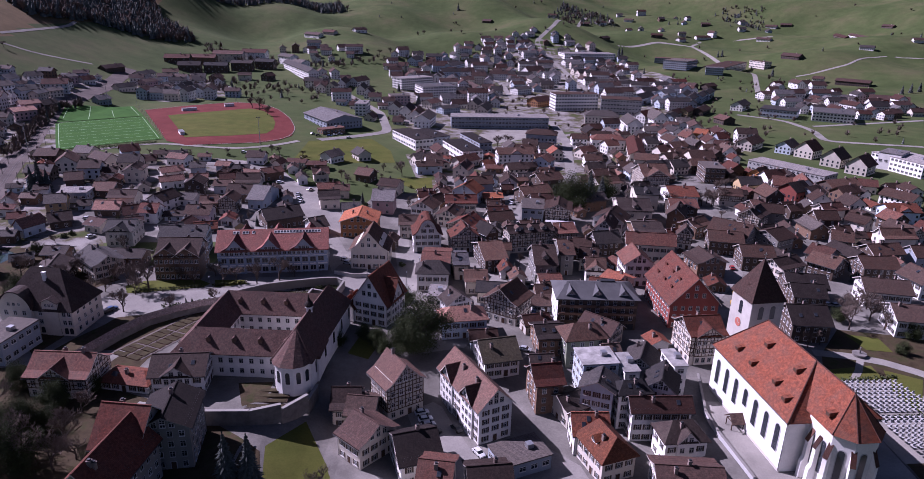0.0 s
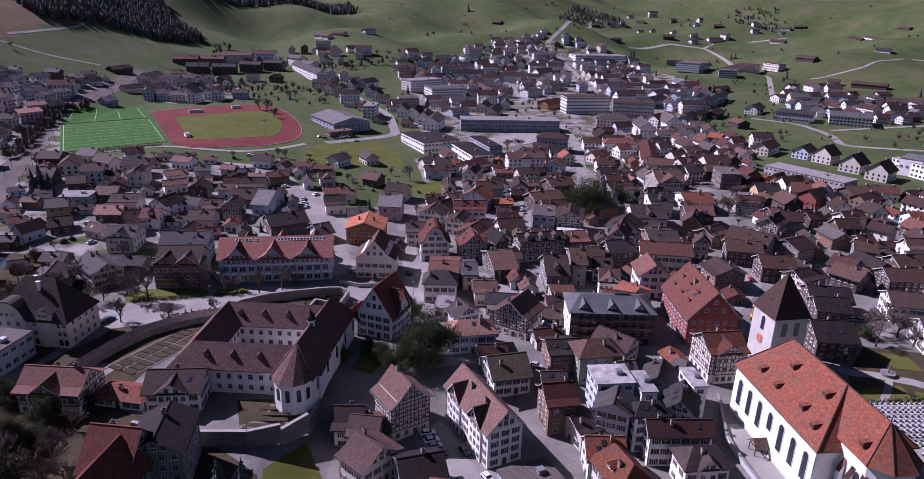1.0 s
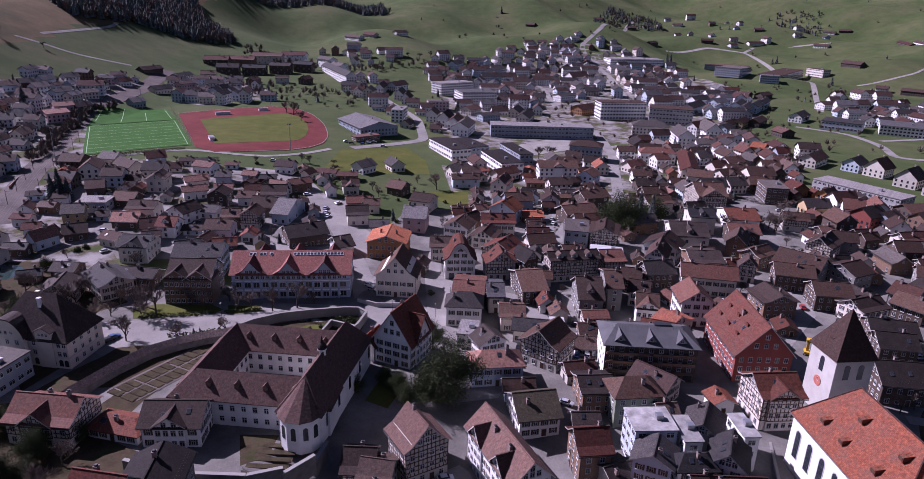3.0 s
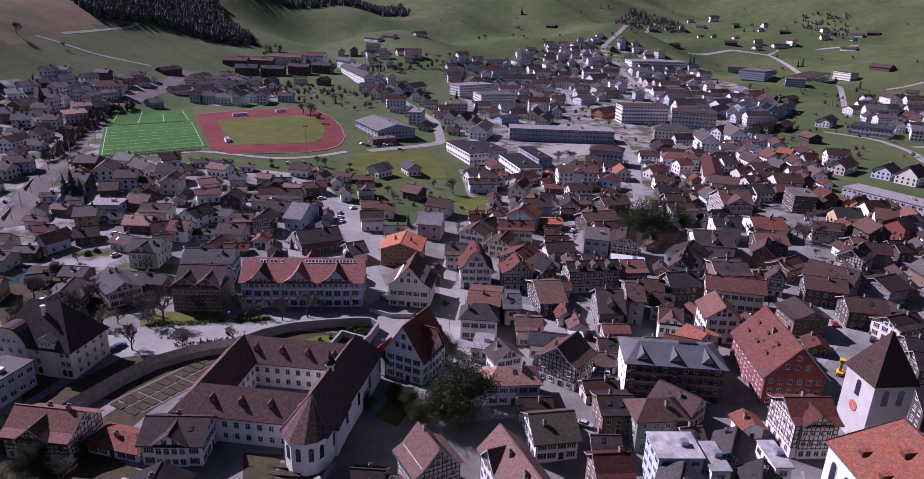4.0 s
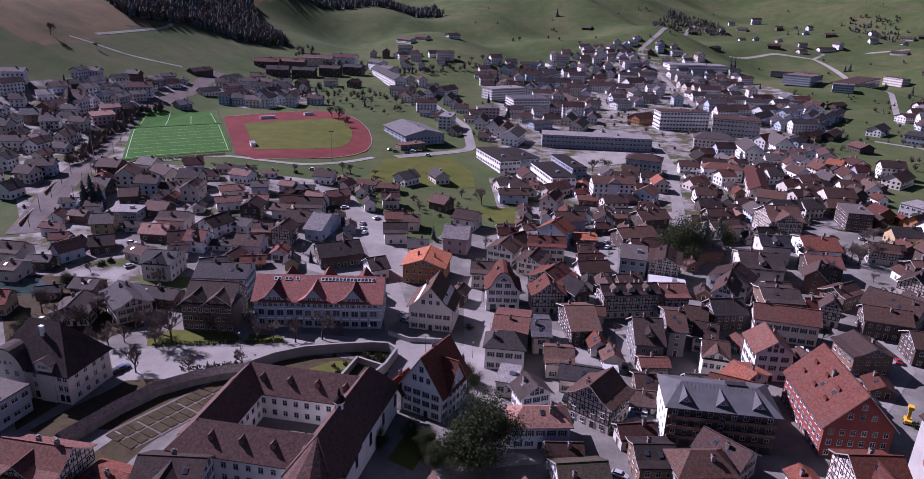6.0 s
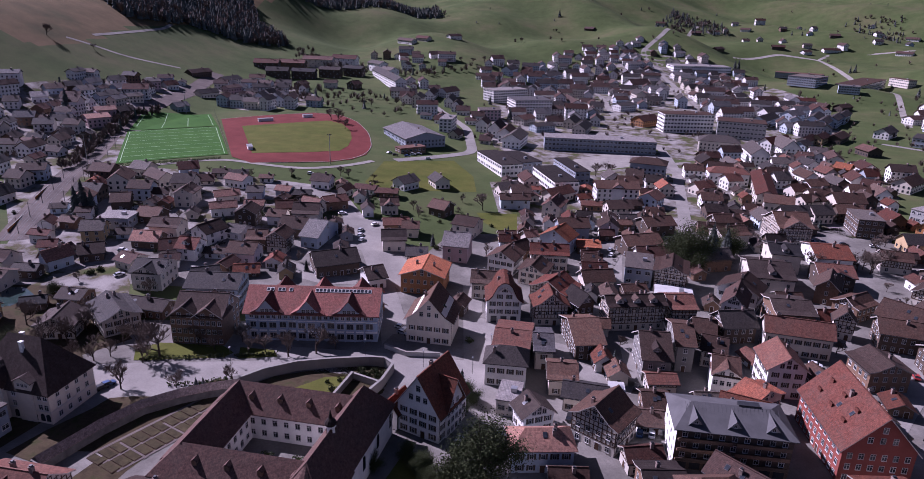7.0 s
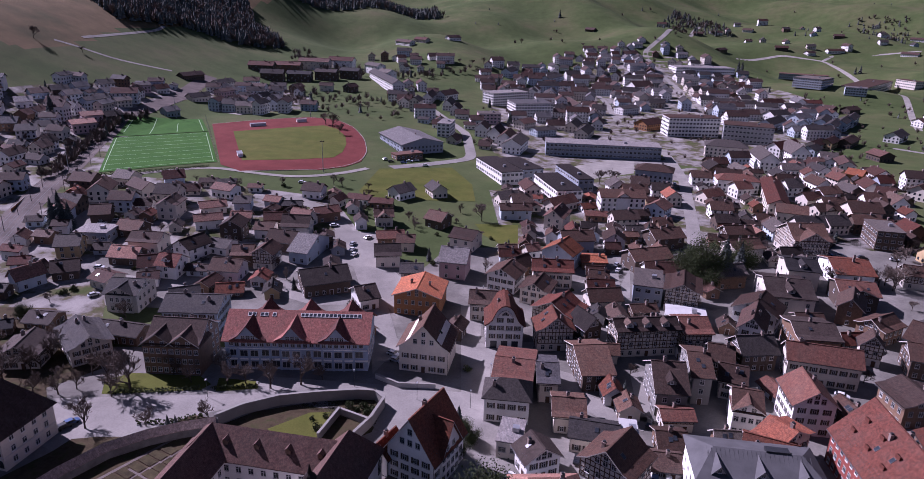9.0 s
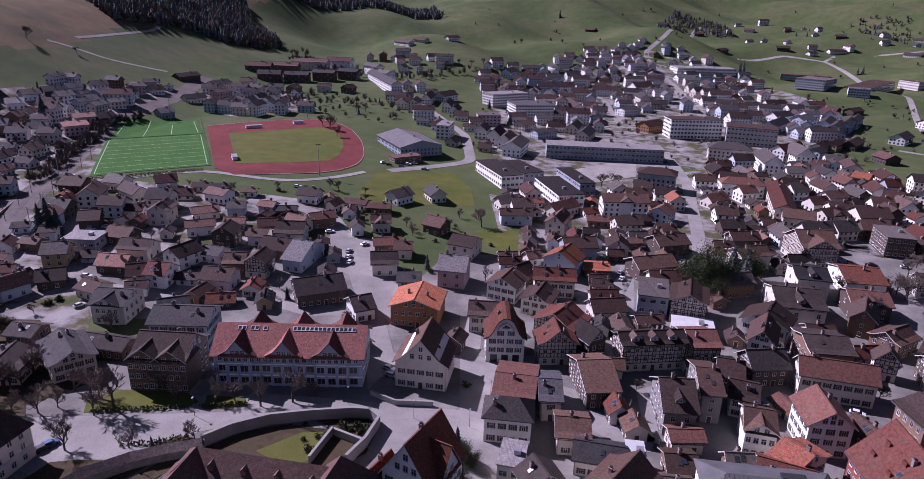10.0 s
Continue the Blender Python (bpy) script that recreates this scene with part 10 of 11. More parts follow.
far_house(164.1, 837.1, 20, 20.7, 11.3, 10.9, 15.3, "lightgrey", "paleblue")
far_house(191.1, 837.3, 10, 15.9, 11.5, 6.6, 10.5, "brown", "white")
far_house(247.5, 838.0, 24, 17.6, 9.6, 10.9, 14.0, "lightgrey", "white")
far_house(155.2, 856.1, 75, 12.5, 10.5, 5.3, 8.8, "brown", "white")
far_house(206.4, 848.2, 98, 15.7, 10.2, 5.5, 9.0, "grey", "white")
far_house(229.3, 856.6, 93, 12.7, 11.0, 5.8, 9.7, "pinkbrown", "white")
far_house(266.8, 849.6, 88, 21.6, 11.7, 10.5, 15.0, "redbrown", "white")
far_house(156.9, 871.2, 88, 13.0, 9.6, 6.8, 10.2, "redbrown", "white")
far_house(177.1, 867.8, 3, 25.4, 11.4, 10.1, 14.2, "brown", "white")
far_house(215.0, 870.7, -5, 21.7, 9.4, 10.8, 14.2, "greybrown", "white")
far_house(243.6, 870.1, 94, 15.2, 9.5, 5.3, 8.6, "pinkbrown", "white")
far_house(257.7, 873.6, 102, 11.4, 10.4, 7.4, 10.6, "pinkbrown", "white")
far_house(281.8, 867.8, 105, 14.5, 9.9, 6.6, 10.1, "redbrown", "white")
far_house(130.5, 887.8, 91, 24.9, 10.9, 10.2, 14.3, "greybrown", "paleblue")
far_house(159.6, 888.1, 102, 10.6, 9.5, 7.1, 9.9, "greybrown", "paleblue")
far_house(181.2, 885.4, 99, 12.7, 11.2, 7.1, 11.2, "brown", "white")
far_house(227.3, 886.2, 112, 15.6, 9.4, 5.2, 8.3, "lightgrey", "white")
far_house(246.4, 887.1, 13, 18.1, 11.6, 9.1, 12.6, "grey", "white")
far_house(273.8, 883.7, 15, 15.5, 10.2, 5.0, 8.7, "redbrown", "paleblue")
far_house(177.6, 901.1, -5, 26.0, 10.8, 9.5, 12.9, "greybrown", "white")
far_house(229.4, 905.9, 20, 23.7, 9.8, 10.4, 13.9, "redbrown", "white")
far_house(248.7, 905.1, 82, 13.4, 9.5, 5.6, 8.8, "greybrown", "wood")
far_house(174.2, 918.7, 110, 11.4, 11.4, 6.3, 10.0, "pinkbrown", "white")
far_house(188.9, 919.0, 100, 11.8, 11.3, 7.3, 11.5, "grey", "white")
far_house(263.1, 922.3, 93, 23.6, 10.2, 10.3, 13.7, "lightgrey", "white")
far_house(163.2, 934.4, 9, 17.4, 11.5, 6.2, 10.5, "grey", "white")
far_house(194.4, 933.8, 9, 11.0, 9.7, 6.4, 9.2, "pinkbrown", "white")
far_house(206.6, 939.7, 18, 11.8, 11.4, 7.4, 11.0, "greybrown", "white")
far_house(157.6, 952.9, 112, 17.1, 9.8, 5.8, 9.0, "brown", "white")
far_house(178.5, 951.7, 7, 24.9, 10.3, 10.9, 14.6, "pinkbrown", "white")
far_house(198.5, 959.4, 86, 12.6, 11.3, 6.8, 10.2, "redbrown", "wood")
far_house(231.3, 958.0, 88, 20.3, 10.5, 11.4, 15.2, "pinkbrown", "white")
far_house(172.1, 974.9, 15, 22.0, 10.2, 9.6, 12.8, "greybrown", "cream")
far_house(158.9, 991.6, 29, 13.6, 11.9, 7.4, 11.9, "greybrown", "cream")
far_house(175.2, 993.3, 89, 16.6, 11.2, 6.0, 9.8, "redbrown", "paleblue")
far_house(193.1, 987.9, 21, 15.4, 11.0, 6.4, 9.7, "lightgrey", "cream")
far_house(214.7, 986.8, 85, 15.5, 11.0, 6.2, 10.3, "lightgrey", "white")
far_house(162.7, 1007.2, 25, 12.8, 10.1, 5.6, 8.5, "grey", "white")
far_house(206.7, 1005.9, -0, 12.0, 10.2, 7.3, 11.1, "grey", "cream")
far_house(156.3, 1022.6, 21, 12.5, 11.1, 6.3, 10.4, "lightgrey", "cream")
far_house(175.1, 1021.1, 97, 15.7, 11.6, 6.6, 10.2, "redbrown", "white")
far_house(196.8, 1021.7, 79, 18.0, 11.6, 9.1, 12.5, "pinkbrown", "cream")
far_house(214.4, 1021.3, 15, 14.3, 11.9, 6.4, 10.7, "redbrown", "white")
far_house(124.5, 1037.9, 96, 17.3, 9.8, 5.2, 8.9, "grey", "white")
far_house(160.5, 1044.2, 84, 15.3, 10.7, 6.7, 9.9, "pinkbrown", "paleblue")
far_house(180.1, 1041.0, 111, 17.1, 10.7, 10.0, 13.2, "grey", "paleblue")
far_house(197.5, 1040.6, 8, 17.5, 12.0, 5.2, 9.1, "brown", "cream")
far_house(164.3, 1073.1, 11, 21.0, 11.0, 10.0, 13.6, "lightgrey", "cream")
far_house(189.6, 1072.4, 95, 14.0, 11.5, 5.4, 8.8, "lightgrey", "white")
far_house(159.1, 1089.6, -2, 21.7, 9.5, 10.4, 13.6, "lightgrey", "white")
far_house(154.7, 1108.4, 25, 16.5, 11.4, 7.2, 10.8, "lightgrey", "white")
far_house(92.4, 1260.8, 100, 12.2, 10.9, 7.5, 11.7, "lightgrey", "white")
far_house(78.7, 1275.8, 92, 13.9, 10.6, 6.8, 9.8, "pinkbrown", "white")
far_house(-238.0, 352.3, 111, 9.9, 9.0, 7.0, 9.7, "brown", "paleblue")
far_house(-243.0, 364.2, 6, 13.4, 9.6, 6.3, 9.1, "grey", "darkwood")
far_house(-218.3, 371.7, 9, 11.2, 9.0, 7.0, 9.8, "brown", "paleblue")
far_house(-293.9, 385.8, 20, 14.2, 8.5, 6.9, 9.4, "brown", "paleblue")
far_house(-239.8, 384.9, 111, 15.3, 10.5, 6.0, 9.7, "brown", "timber")
far_house(-201.8, 385.5, 5, 11.3, 10.3, 6.9, 10.4, "darkbrown", "cream")
far_house(-137.0, 419.3, -2, 10.7, 9.1, 5.2, 8.0, "greybrown", "white")
far_house(31.1, 430.0, 20, 13.2, 10.0, 5.6, 8.7, "greybrown", "cream")
far_house(-24.4, 440.7, 17, 10.5, 9.4, 7.4, 10.5, "greybrown", "white")
far_house(-21.8, 476.6, 111, 14.6, 9.2, 6.1, 9.1, "redbrown", "cream")
far_house(40.8, 482.0, 10, 13.9, 9.5, 6.9, 10.3, "brown", "wood")
far_house(62.7, 480.4, 100, 10.9, 8.7, 6.0, 9.1, "orangered", "cream")
far_house(31.2, 497.4, 105, 10.0, 10.4, 5.8, 9.3, "grey", "white")
far_house(46.3, 506.1, -3, 10.3, 10.7, 6.0, 9.5, "greybrown", "cream")
far_house(108.9, 429.0, 97, 12.9, 9.2, 5.8, 9.3, "grey", "paleblue")
far_house(125.3, 436.3, 15, 15.4, 9.8, 7.2, 11.1, "grey", "timber")
far_house(142.4, 447.2, 20, 11.6, 10.3, 5.8, 9.5, "grey", "cream")
far_house(159.5, 452.7, 7, 14.2, 10.1, 5.9, 9.3, "brown", "darkwood")
far_house(181.2, 448.5, 99, 11.9, 9.4, 5.0, 8.5, "red", "darkwood")
far_house(154.8, 488.3, 10, 12.4, 9.1, 6.2, 8.9, "brown", "cream")
far_house(180.9, 485.0, 97, 12.0, 9.0, 6.0, 9.5, "greybrown", "darkwood")
far_house(108.0, 508.3, 21, 9.7, 10.2, 7.0, 10.1, "redbrown", "white")
far_house(146.4, 499.3, 24, 11.3, 10.0, 5.3, 8.5, "redbrown", "timber")
far_house(182.4, 501.1, 4, 11.6, 10.1, 6.3, 10.1, "brown", "white")
far_house(195.3, 501.8, 95, 14.4, 10.2, 5.7, 9.8, "greybrown", "white")
far_house(142.2, 522.8, 19, 10.3, 10.2, 6.4, 10.4, "grey", "white")
far_house(176.6, 521.8, 108, 13.6, 9.2, 6.5, 9.8, "grey", "darkwood")
far_house(106.7, 539.1, -2, 15.6, 10.8, 7.4, 10.6, "brown", "paleblue")
far_house(121.8, 542.9, 93, 14.6, 8.6, 5.3, 8.6, "brown", "white")
far_house(143.2, 536.7, 6, 13.0, 8.6, 6.9, 10.1, "brown", "wood")
far_house(165.0, 542.8, 105, 15.3, 9.1, 5.0, 8.3, "brown", "white")
far_house(197.0, 542.2, 89, 15.4, 10.7, 5.0, 8.9, "redbrown", "white")
far_house(101.3, 559.9, 99, 14.5, 10.8, 7.0, 10.9, "darkbrown", "wood")
far_house(119.7, 562.6, 105, 15.5, 8.9, 5.9, 8.9, "greybrown", "cream")
far_house(145.2, 559.4, 94, 12.0, 10.6, 5.1, 8.2, "grey", "cream")
far_house(164.4, 559.2, 89, 9.8, 8.6, 7.0, 9.9, "redbrown", "white")
far_house(182.3, 556.1, 109, 11.9, 9.4, 5.7, 9.0, "redbrown", "cream")
far_house(210.9, 557.0, 12, 9.6, 9.4, 5.3, 9.1, "red", "bluegrey")
far_house(231.6, 558.9, -1, 15.6, 10.2, 9.3, 12.9, "greybrown", "white")
far_house(106.6, 580.7, 18, 14.9, 9.8, 6.3, 9.4, "redbrown", "darkwood")
far_house(156.5, 571.8, 4, 14.5, 8.5, 7.0, 10.3, "greybrown", "white")
far_house(176.1, 576.6, 108, 14.6, 9.5, 6.9, 9.7, "greybrown", "white")
far_house(215.1, 575.0, 94, 15.5, 10.9, 6.6, 10.0, "redbrown", "white")
far_house(123.6, 589.6, 16, 14.6, 8.9, 9.8, 13.3, "pinkbrown", "paleblue")
far_house(164.2, 595.5, 10, 11.7, 10.6, 5.7, 8.9, "greybrown", "white")
far_house(177.7, 594.4, 98, 11.2, 10.9, 5.8, 9.1, "redbrown", "paleblue")
far_house(218.2, 366.0, 100, 10.6, 10.1, 5.7, 9.7, "greybrown", "cream")
far_house(225.9, 387.9, 28, 15.7, 9.4, 6.6, 9.7, "brown", "wood")
far_house(176.0, 408.1, 9, 14.3, 9.6, 5.0, 8.6, "grey", "ochre")
far_house(209.8, 406.5, 76, 16.0, 9.4, 6.8, 10.1, "redbrown", "white")
far_house(272.0, 399.3, 86, 12.5, 9.0, 5.7, 8.3, "brown", "white")
far_house(206.8, 422.4, 89, 12.0, 8.6, 6.2, 9.5, "darkbrown", "cream")
far_house(410.8, 704.1, -4, 11.9, 9.7, 6.2, 9.1, "redbrown", "white")
far_house(434.6, 705.0, 18, 13.1, 8.9, 6.5, 9.0, "pinkbrown", "white")
far_house(393.3, 725.3, 105, 13.7, 9.8, 6.9, 10.2, "redbrown", "white")
far_house(407.1, 717.2, 106, 12.8, 10.0, 5.4, 8.8, "greybrown", "white")
far_house(429.9, 720.0, 83, 12.4, 9.6, 7.0, 10.0, "redbrown", "paleblue")
far_house(360.5, 734.1, 93, 13.0, 9.2, 7.1, 10.4, "grey", "white")
far_house(381.3, 741.8, 6, 14.0, 10.3, 5.7, 8.8, "greybrown", "paleblue")
far_house(399.5, 742.4, 89, 15.3, 10.1, 5.4, 8.8, "brown", "wood")
far_house(417.3, 741.9, 111, 20.6, 10.4, 10.2, 13.4, "redbrown", "white")
far_house(445.6, 740.7, 9, 20.6, 10.4, 9.9, 14.1, "greybrown", "white")
far_house(467.3, 742.4, 98, 11.5, 8.6, 7.0, 9.8, "lightgrey", "white")
far_house(485.1, 734.8, 5, 14.3, 8.9, 5.1, 8.5, "pinkbrown", "cream")
far_house(360.5, 761.1, 10, 20.7, 9.8, 9.6, 12.7, "lightgrey", "white")
far_house(377.8, 761.3, 97, 14.0, 9.5, 5.2, 8.9, "grey", "wood")
far_house(409.5, 759.9, 3, 20.3, 10.2, 11.4, 15.0, "grey", "white")
far_house(433.2, 752.7, 95, 11.1, 9.5, 7.2, 10.2, "redbrown", "paleblue")
far_house(462.2, 761.5, 16, 12.3, 10.9, 6.6, 10.1, "lightgrey", "white")
far_house(480.4, 758.5, 6, 19.2, 10.8, 9.3, 12.5, "brown", "white")
far_house(397.5, 775.7, 109, 10.2, 8.8, 7.2, 9.8, "brown", "cream")
far_house(434.8, 771.2, 95, 10.9, 9.8, 6.0, 9.8, "lightgrey", "paleblue")
far_house(360.3, 794.5, 90, 12.0, 9.3, 6.0, 9.4, "pinkbrown", "paleblue")
far_house(372.5, 791.3, 9, 11.6, 10.8, 6.8, 11.1, "brown", "cream")
far_house(396.5, 791.8, 4, 13.0, 8.7, 5.2, 7.8, "pinkbrown", "wood")
far_house(412.3, 791.2, 93, 11.5, 9.5, 5.1, 8.3, "grey", "white")
far_house(428.0, 791.8, 5, 10.8, 9.4, 5.3, 8.9, "brown", "cream")
far_house(446.0, 796.7, 110, 13.0, 8.8, 6.1, 8.6, "greybrown", "white")
far_house(374.7, 815.6, 0, 21.8, 10.9, 11.1, 15.1, "lightgrey", "white")
far_house(413.0, 809.7, 94, 14.7, 9.1, 6.7, 9.5, "redbrown", "white")
far_house(426.5, 809.8, 101, 11.7, 10.0, 6.9, 9.9, "lightgrey", "paleblue")
far_house(396.8, 829.2, 8, 17.1, 10.6, 10.7, 14.6, "pinkbrown", "white")
far_house(412.5, 823.5, 91, 9.8, 10.5, 5.2, 9.3, "grey", "cream")
far_house(394.6, 841.6, 17, 15.0, 10.4, 6.6, 10.0, "greybrown", "white")
far_house(-246.9, 345.9, 23, 7.0, 6.3, 3.3, 4.7, "greybrown", "paleblue")
far_house(-248.2, 376.0, 90, 8.6, 6.2, 4.4, 6.5, "red", "darkwood")
far_house(-207.5, 372.5, 7, 7.8, 5.4, 4.4, 6.4, "brown", "white")
far_house(-255.5, 383.8, 106, 7.1, 5.1, 3.4, 4.8, "orangered", "darkwood")
far_house(-301.0, 393.9, 94, 8.6, 5.9, 3.2, 4.8, "greybrown", "white")
far_house(-270.2, 404.4, 101, 7.9, 5.6, 4.5, 5.9, "grey", "cream")
far_house(-208.0, 400.7, 104, 9.1, 6.5, 3.2, 4.9, "brown", "cream")
far_house(-198.7, 401.0, 17, 8.1, 6.4, 3.0, 5.5, "redbrown", "cream")
far_house(-196.7, 415.3, 16, 8.7, 6.3, 3.2, 4.6, "brown", "timber")
far_house(-185.7, 415.0, 24, 9.1, 5.6, 3.8, 5.4, "grey", "darkwood")
far_house(-169.4, 415.7, 10, 6.9, 5.6, 3.2, 4.4, "brown", "white")
far_house(-120.5, 410.6, 77, 8.0, 5.3, 4.7, 6.6, "redbrown", "cream")
far_house(-126.9, 422.6, 105, 8.7, 5.7, 3.1, 4.5, "brown", "cream")
far_house(52.0, 427.0, 15, 6.5, 5.3, 4.3, 6.2, "brown", "wood")
far_house(51.8, 434.8, 8, 9.0, 5.4, 2.6, 4.8, "pink", "cream")
far_house(-17.0, 446.3, 109, 7.4, 5.6, 3.3, 4.6, "pink", "cream")
far_house(33.5, 442.4, 25, 8.3, 5.4, 3.7, 5.5, "darkbrown", "white")
far_house(41.9, 445.5, 20, 7.2, 5.5, 3.2, 5.4, "greybrown", "darkwood")
far_house(12.8, 452.7, 29, 7.8, 5.8, 2.9, 4.8, "orangered", "white")
far_house(-27.7, 465.4, 105, 6.1, 6.0, 3.6, 5.0, "greybrown", "darkwood")
far_house(-18.4, 464.8, 7, 9.1, 5.8, 2.7, 3.9, "red", "paleblue")
far_house(-35.5, 475.5, 93, 8.9, 5.1, 3.8, 4.9, "greybrown", "cream")
far_house(14.4, 474.5, 87, 7.8, 6.0, 2.8, 4.1, "orangered", "darkwood")
far_house(25.4, 475.3, 14, 7.4, 5.2, 4.3, 6.3, "greybrown", "white")
far_house(50.5, 474.0, 10, 6.6, 6.0, 3.6, 5.3, "redbrown", "ochre")
far_house(23.6, 482.9, 9, 6.1, 5.9, 3.2, 5.2, "darkbrown", "darkwood")
far_house(42.8, 495.0, 76, 8.5, 5.6, 4.1, 5.3, "orangered", "wood")
far_house(61.4, 505.6, 16, 8.5, 5.8, 4.7, 5.9, "darkbrown", "cream")
far_house(128.7, 422.3, 19, 9.2, 5.6, 3.2, 4.6, "greybrown", "darkwood")
far_house(85.7, 429.4, 10, 8.4, 5.9, 3.4, 4.9, "orangered", "white")
far_house(98.6, 428.9, 105, 9.3, 6.0, 3.3, 4.8, "pink", "darkwood")
far_house(98.5, 441.6, 3, 8.7, 5.1, 3.5, 5.0, "greybrown", "white")
far_house(109.5, 443.3, 98, 5.9, 6.2, 3.6, 5.5, "greybrown", "darkwood")
far_house(98.3, 452.0, 84, 7.2, 6.1, 4.2, 6.3, "grey", "cream")
far_house(108.3, 452.1, 8, 8.8, 5.8, 4.0, 6.1, "brown", "white")
far_house(174.1, 461.9, 11, 6.8, 5.2, 3.0, 4.8, "redbrown", "timber")
far_house(184.5, 463.9, -2, 5.7, 5.2, 3.0, 4.6, "brown", "darkwood")
far_house(85.6, 476.1, 88, 6.5, 6.4, 3.9, 5.5, "brown", "darkwood")
far_house(95.2, 472.5, 12, 7.0, 5.4, 3.7, 5.4, "darkbrown", "darkwood")
far_house(110.3, 476.6, 97, 6.3, 5.7, 4.2, 6.4, "orangered", "wood")
far_house(93.8, 483.4, 3, 6.5, 6.2, 3.0, 4.7, "greybrown", "darkwood")
far_house(194.1, 482.1, 101, 7.4, 6.5, 4.6, 6.9, "orangered", "white")
far_house(109.9, 493.6, 96, 7.3, 6.4, 3.3, 5.5, "greybrown", "cream")
far_house(171.0, 495.4, 18, 7.8, 5.9, 4.3, 5.8, "redbrown", "wood")
far_house(93.6, 505.2, 97, 9.3, 6.1, 4.3, 6.0, "darkbrown", "cream")
far_house(172.5, 508.8, 16, 6.3, 5.6, 4.5, 6.5, "darkbrown", "darkwood")
far_house(87.4, 519.5, 93, 6.6, 5.7, 3.2, 4.3, "darkbrown", "white")
far_house(187.0, 520.2, 21, 6.0, 6.4, 2.6, 4.3, "brown", "white")
far_house(208.4, 516.6, 100, 7.4, 5.5, 3.6, 5.4, "darkbrown", "wood")
far_house(152.4, 526.7, 92, 7.2, 6.6, 3.5, 5.6, "greybrown", "darkwood")
far_house(186.0, 532.0, 91, 7.5, 6.2, 3.7, 5.5, "grey", "darkwood")
far_house(132.0, 541.0, 85, 8.1, 5.7, 4.2, 6.2, "redbrown", "timber")
far_house(182.9, 541.7, 112, 9.0, 6.4, 3.0, 5.5, "redbrown", "darkwood")
far_house(209.1, 540.0, 21, 5.8, 5.8, 4.2, 5.9, "greybrown", "white")
far_house(130.6, 564.6, 9, 8.5, 6.5, 4.4, 6.2, "darkbrown", "cream")
far_house(197.8, 564.8, 82, 7.2, 5.6, 2.9, 5.1, "grey", "wood")
far_house(127.9, 573.9, 91, 7.5, 6.0, 4.2, 6.3, "orangered", "darkwood")
far_house(163.3, 582.8, 101, 10.4, 5.6, 8.0, 9.5, "redbrown", "cream")
far_house(193.4, 586.8, 112, 8.8, 5.5, 3.4, 5.4, "pinkbrown", "paleblue")
far_house(215.5, 593.2, 6, 6.9, 5.9, 4.3, 6.2, "brown", "white")
far_house(182.6, 604.5, -2, 9.9, 5.5, 7.2, 9.0, "pinkbrown", "white")
far_house(192.4, 606.8, 89, 9.8, 6.1, 7.6, 9.1, "grey", "white")
far_house(250.6, 353.3, 90, 7.4, 6.4, 3.2, 4.6, "brown", "white")
far_house(243.0, 365.0, 102, 7.6, 6.2, 3.7, 5.1, "pink", "cream")
far_house(234.2, 373.3, 99, 9.2, 6.5, 2.8, 4.6, "orangered", "white")
far_house(170.3, 392.2, 98, 8.8, 5.5, 4.0, 5.7, "redbrown", "darkwood")
far_house(239.3, 393.2, 99, 7.3, 6.3, 4.4, 6.6, "darkbrown", "white")
far_house(263.7, 390.9, 26, 6.6, 6.0, 4.6, 6.1, "red", "paleblue")
far_house(262.1, 406.4, 95, 6.2, 5.8, 3.0, 4.3, "brown", "darkwood")
far_house(270.7, 414.2, 6, 9.6, 6.5, 3.0, 5.4, "brown", "white")
far_house(249.9, 423.5, 12, 7.0, 6.1, 3.1, 5.3, "brown", "darkwood")
far_house(173.7, 431.2, 93, 6.8, 6.0, 4.8, 7.1, "brown", "darkwood")
far_house(209.7, 432.9, 15, 8.3, 5.3, 3.6, 4.8, "grey", "cream")
far_house(191.2, 444.8, 96, 5.8, 5.6, 2.8, 5.0, "orangered", "wood")
far_house(201.1, 445.4, 75, 9.1, 6.0, 4.4, 5.6, "brown", "darkwood")
far_house(-315.9, 412.3, 92, 9.3, 7.1, 4.1, 6.0, "red", "cream")
far_house(-316.7, 431.1, -5, 11.1, 7.2, 3.6, 6.0, "greybrown", "white")
far_house(-345.3, 444.3, 8, 9.5, 7.4, 3.9, 5.9, "pink", "paleblue")
far_house(-352.6, 458.4, 11, 9.6, 7.6, 2.8, 5.1, "darkbrown", "bluegrey")
far_house(-346.5, 472.7, 102, 9.8, 7.2, 3.5, 5.5, "redbrown", "wood")
far_house(-332.5, 480.8, 109, 8.2, 7.5, 3.2, 5.3, "grey", "darkwood")
far_house(-378.9, 495.8, 20, 7.1, 7.0, 2.7, 5.1, "pinkbrown", "white")
far_house(-391.4, 580.7, 83, 8.3, 6.6, 4.4, 6.1, "brown", "white")
far_house(-379.5, 580.4, 13, 10.6, 7.2, 4.1, 7.0, "grey", "white")
far_house(-418.1, 586.9, 93, 15.4, 7.6, 7.6, 9.6, "greybrown", "white")
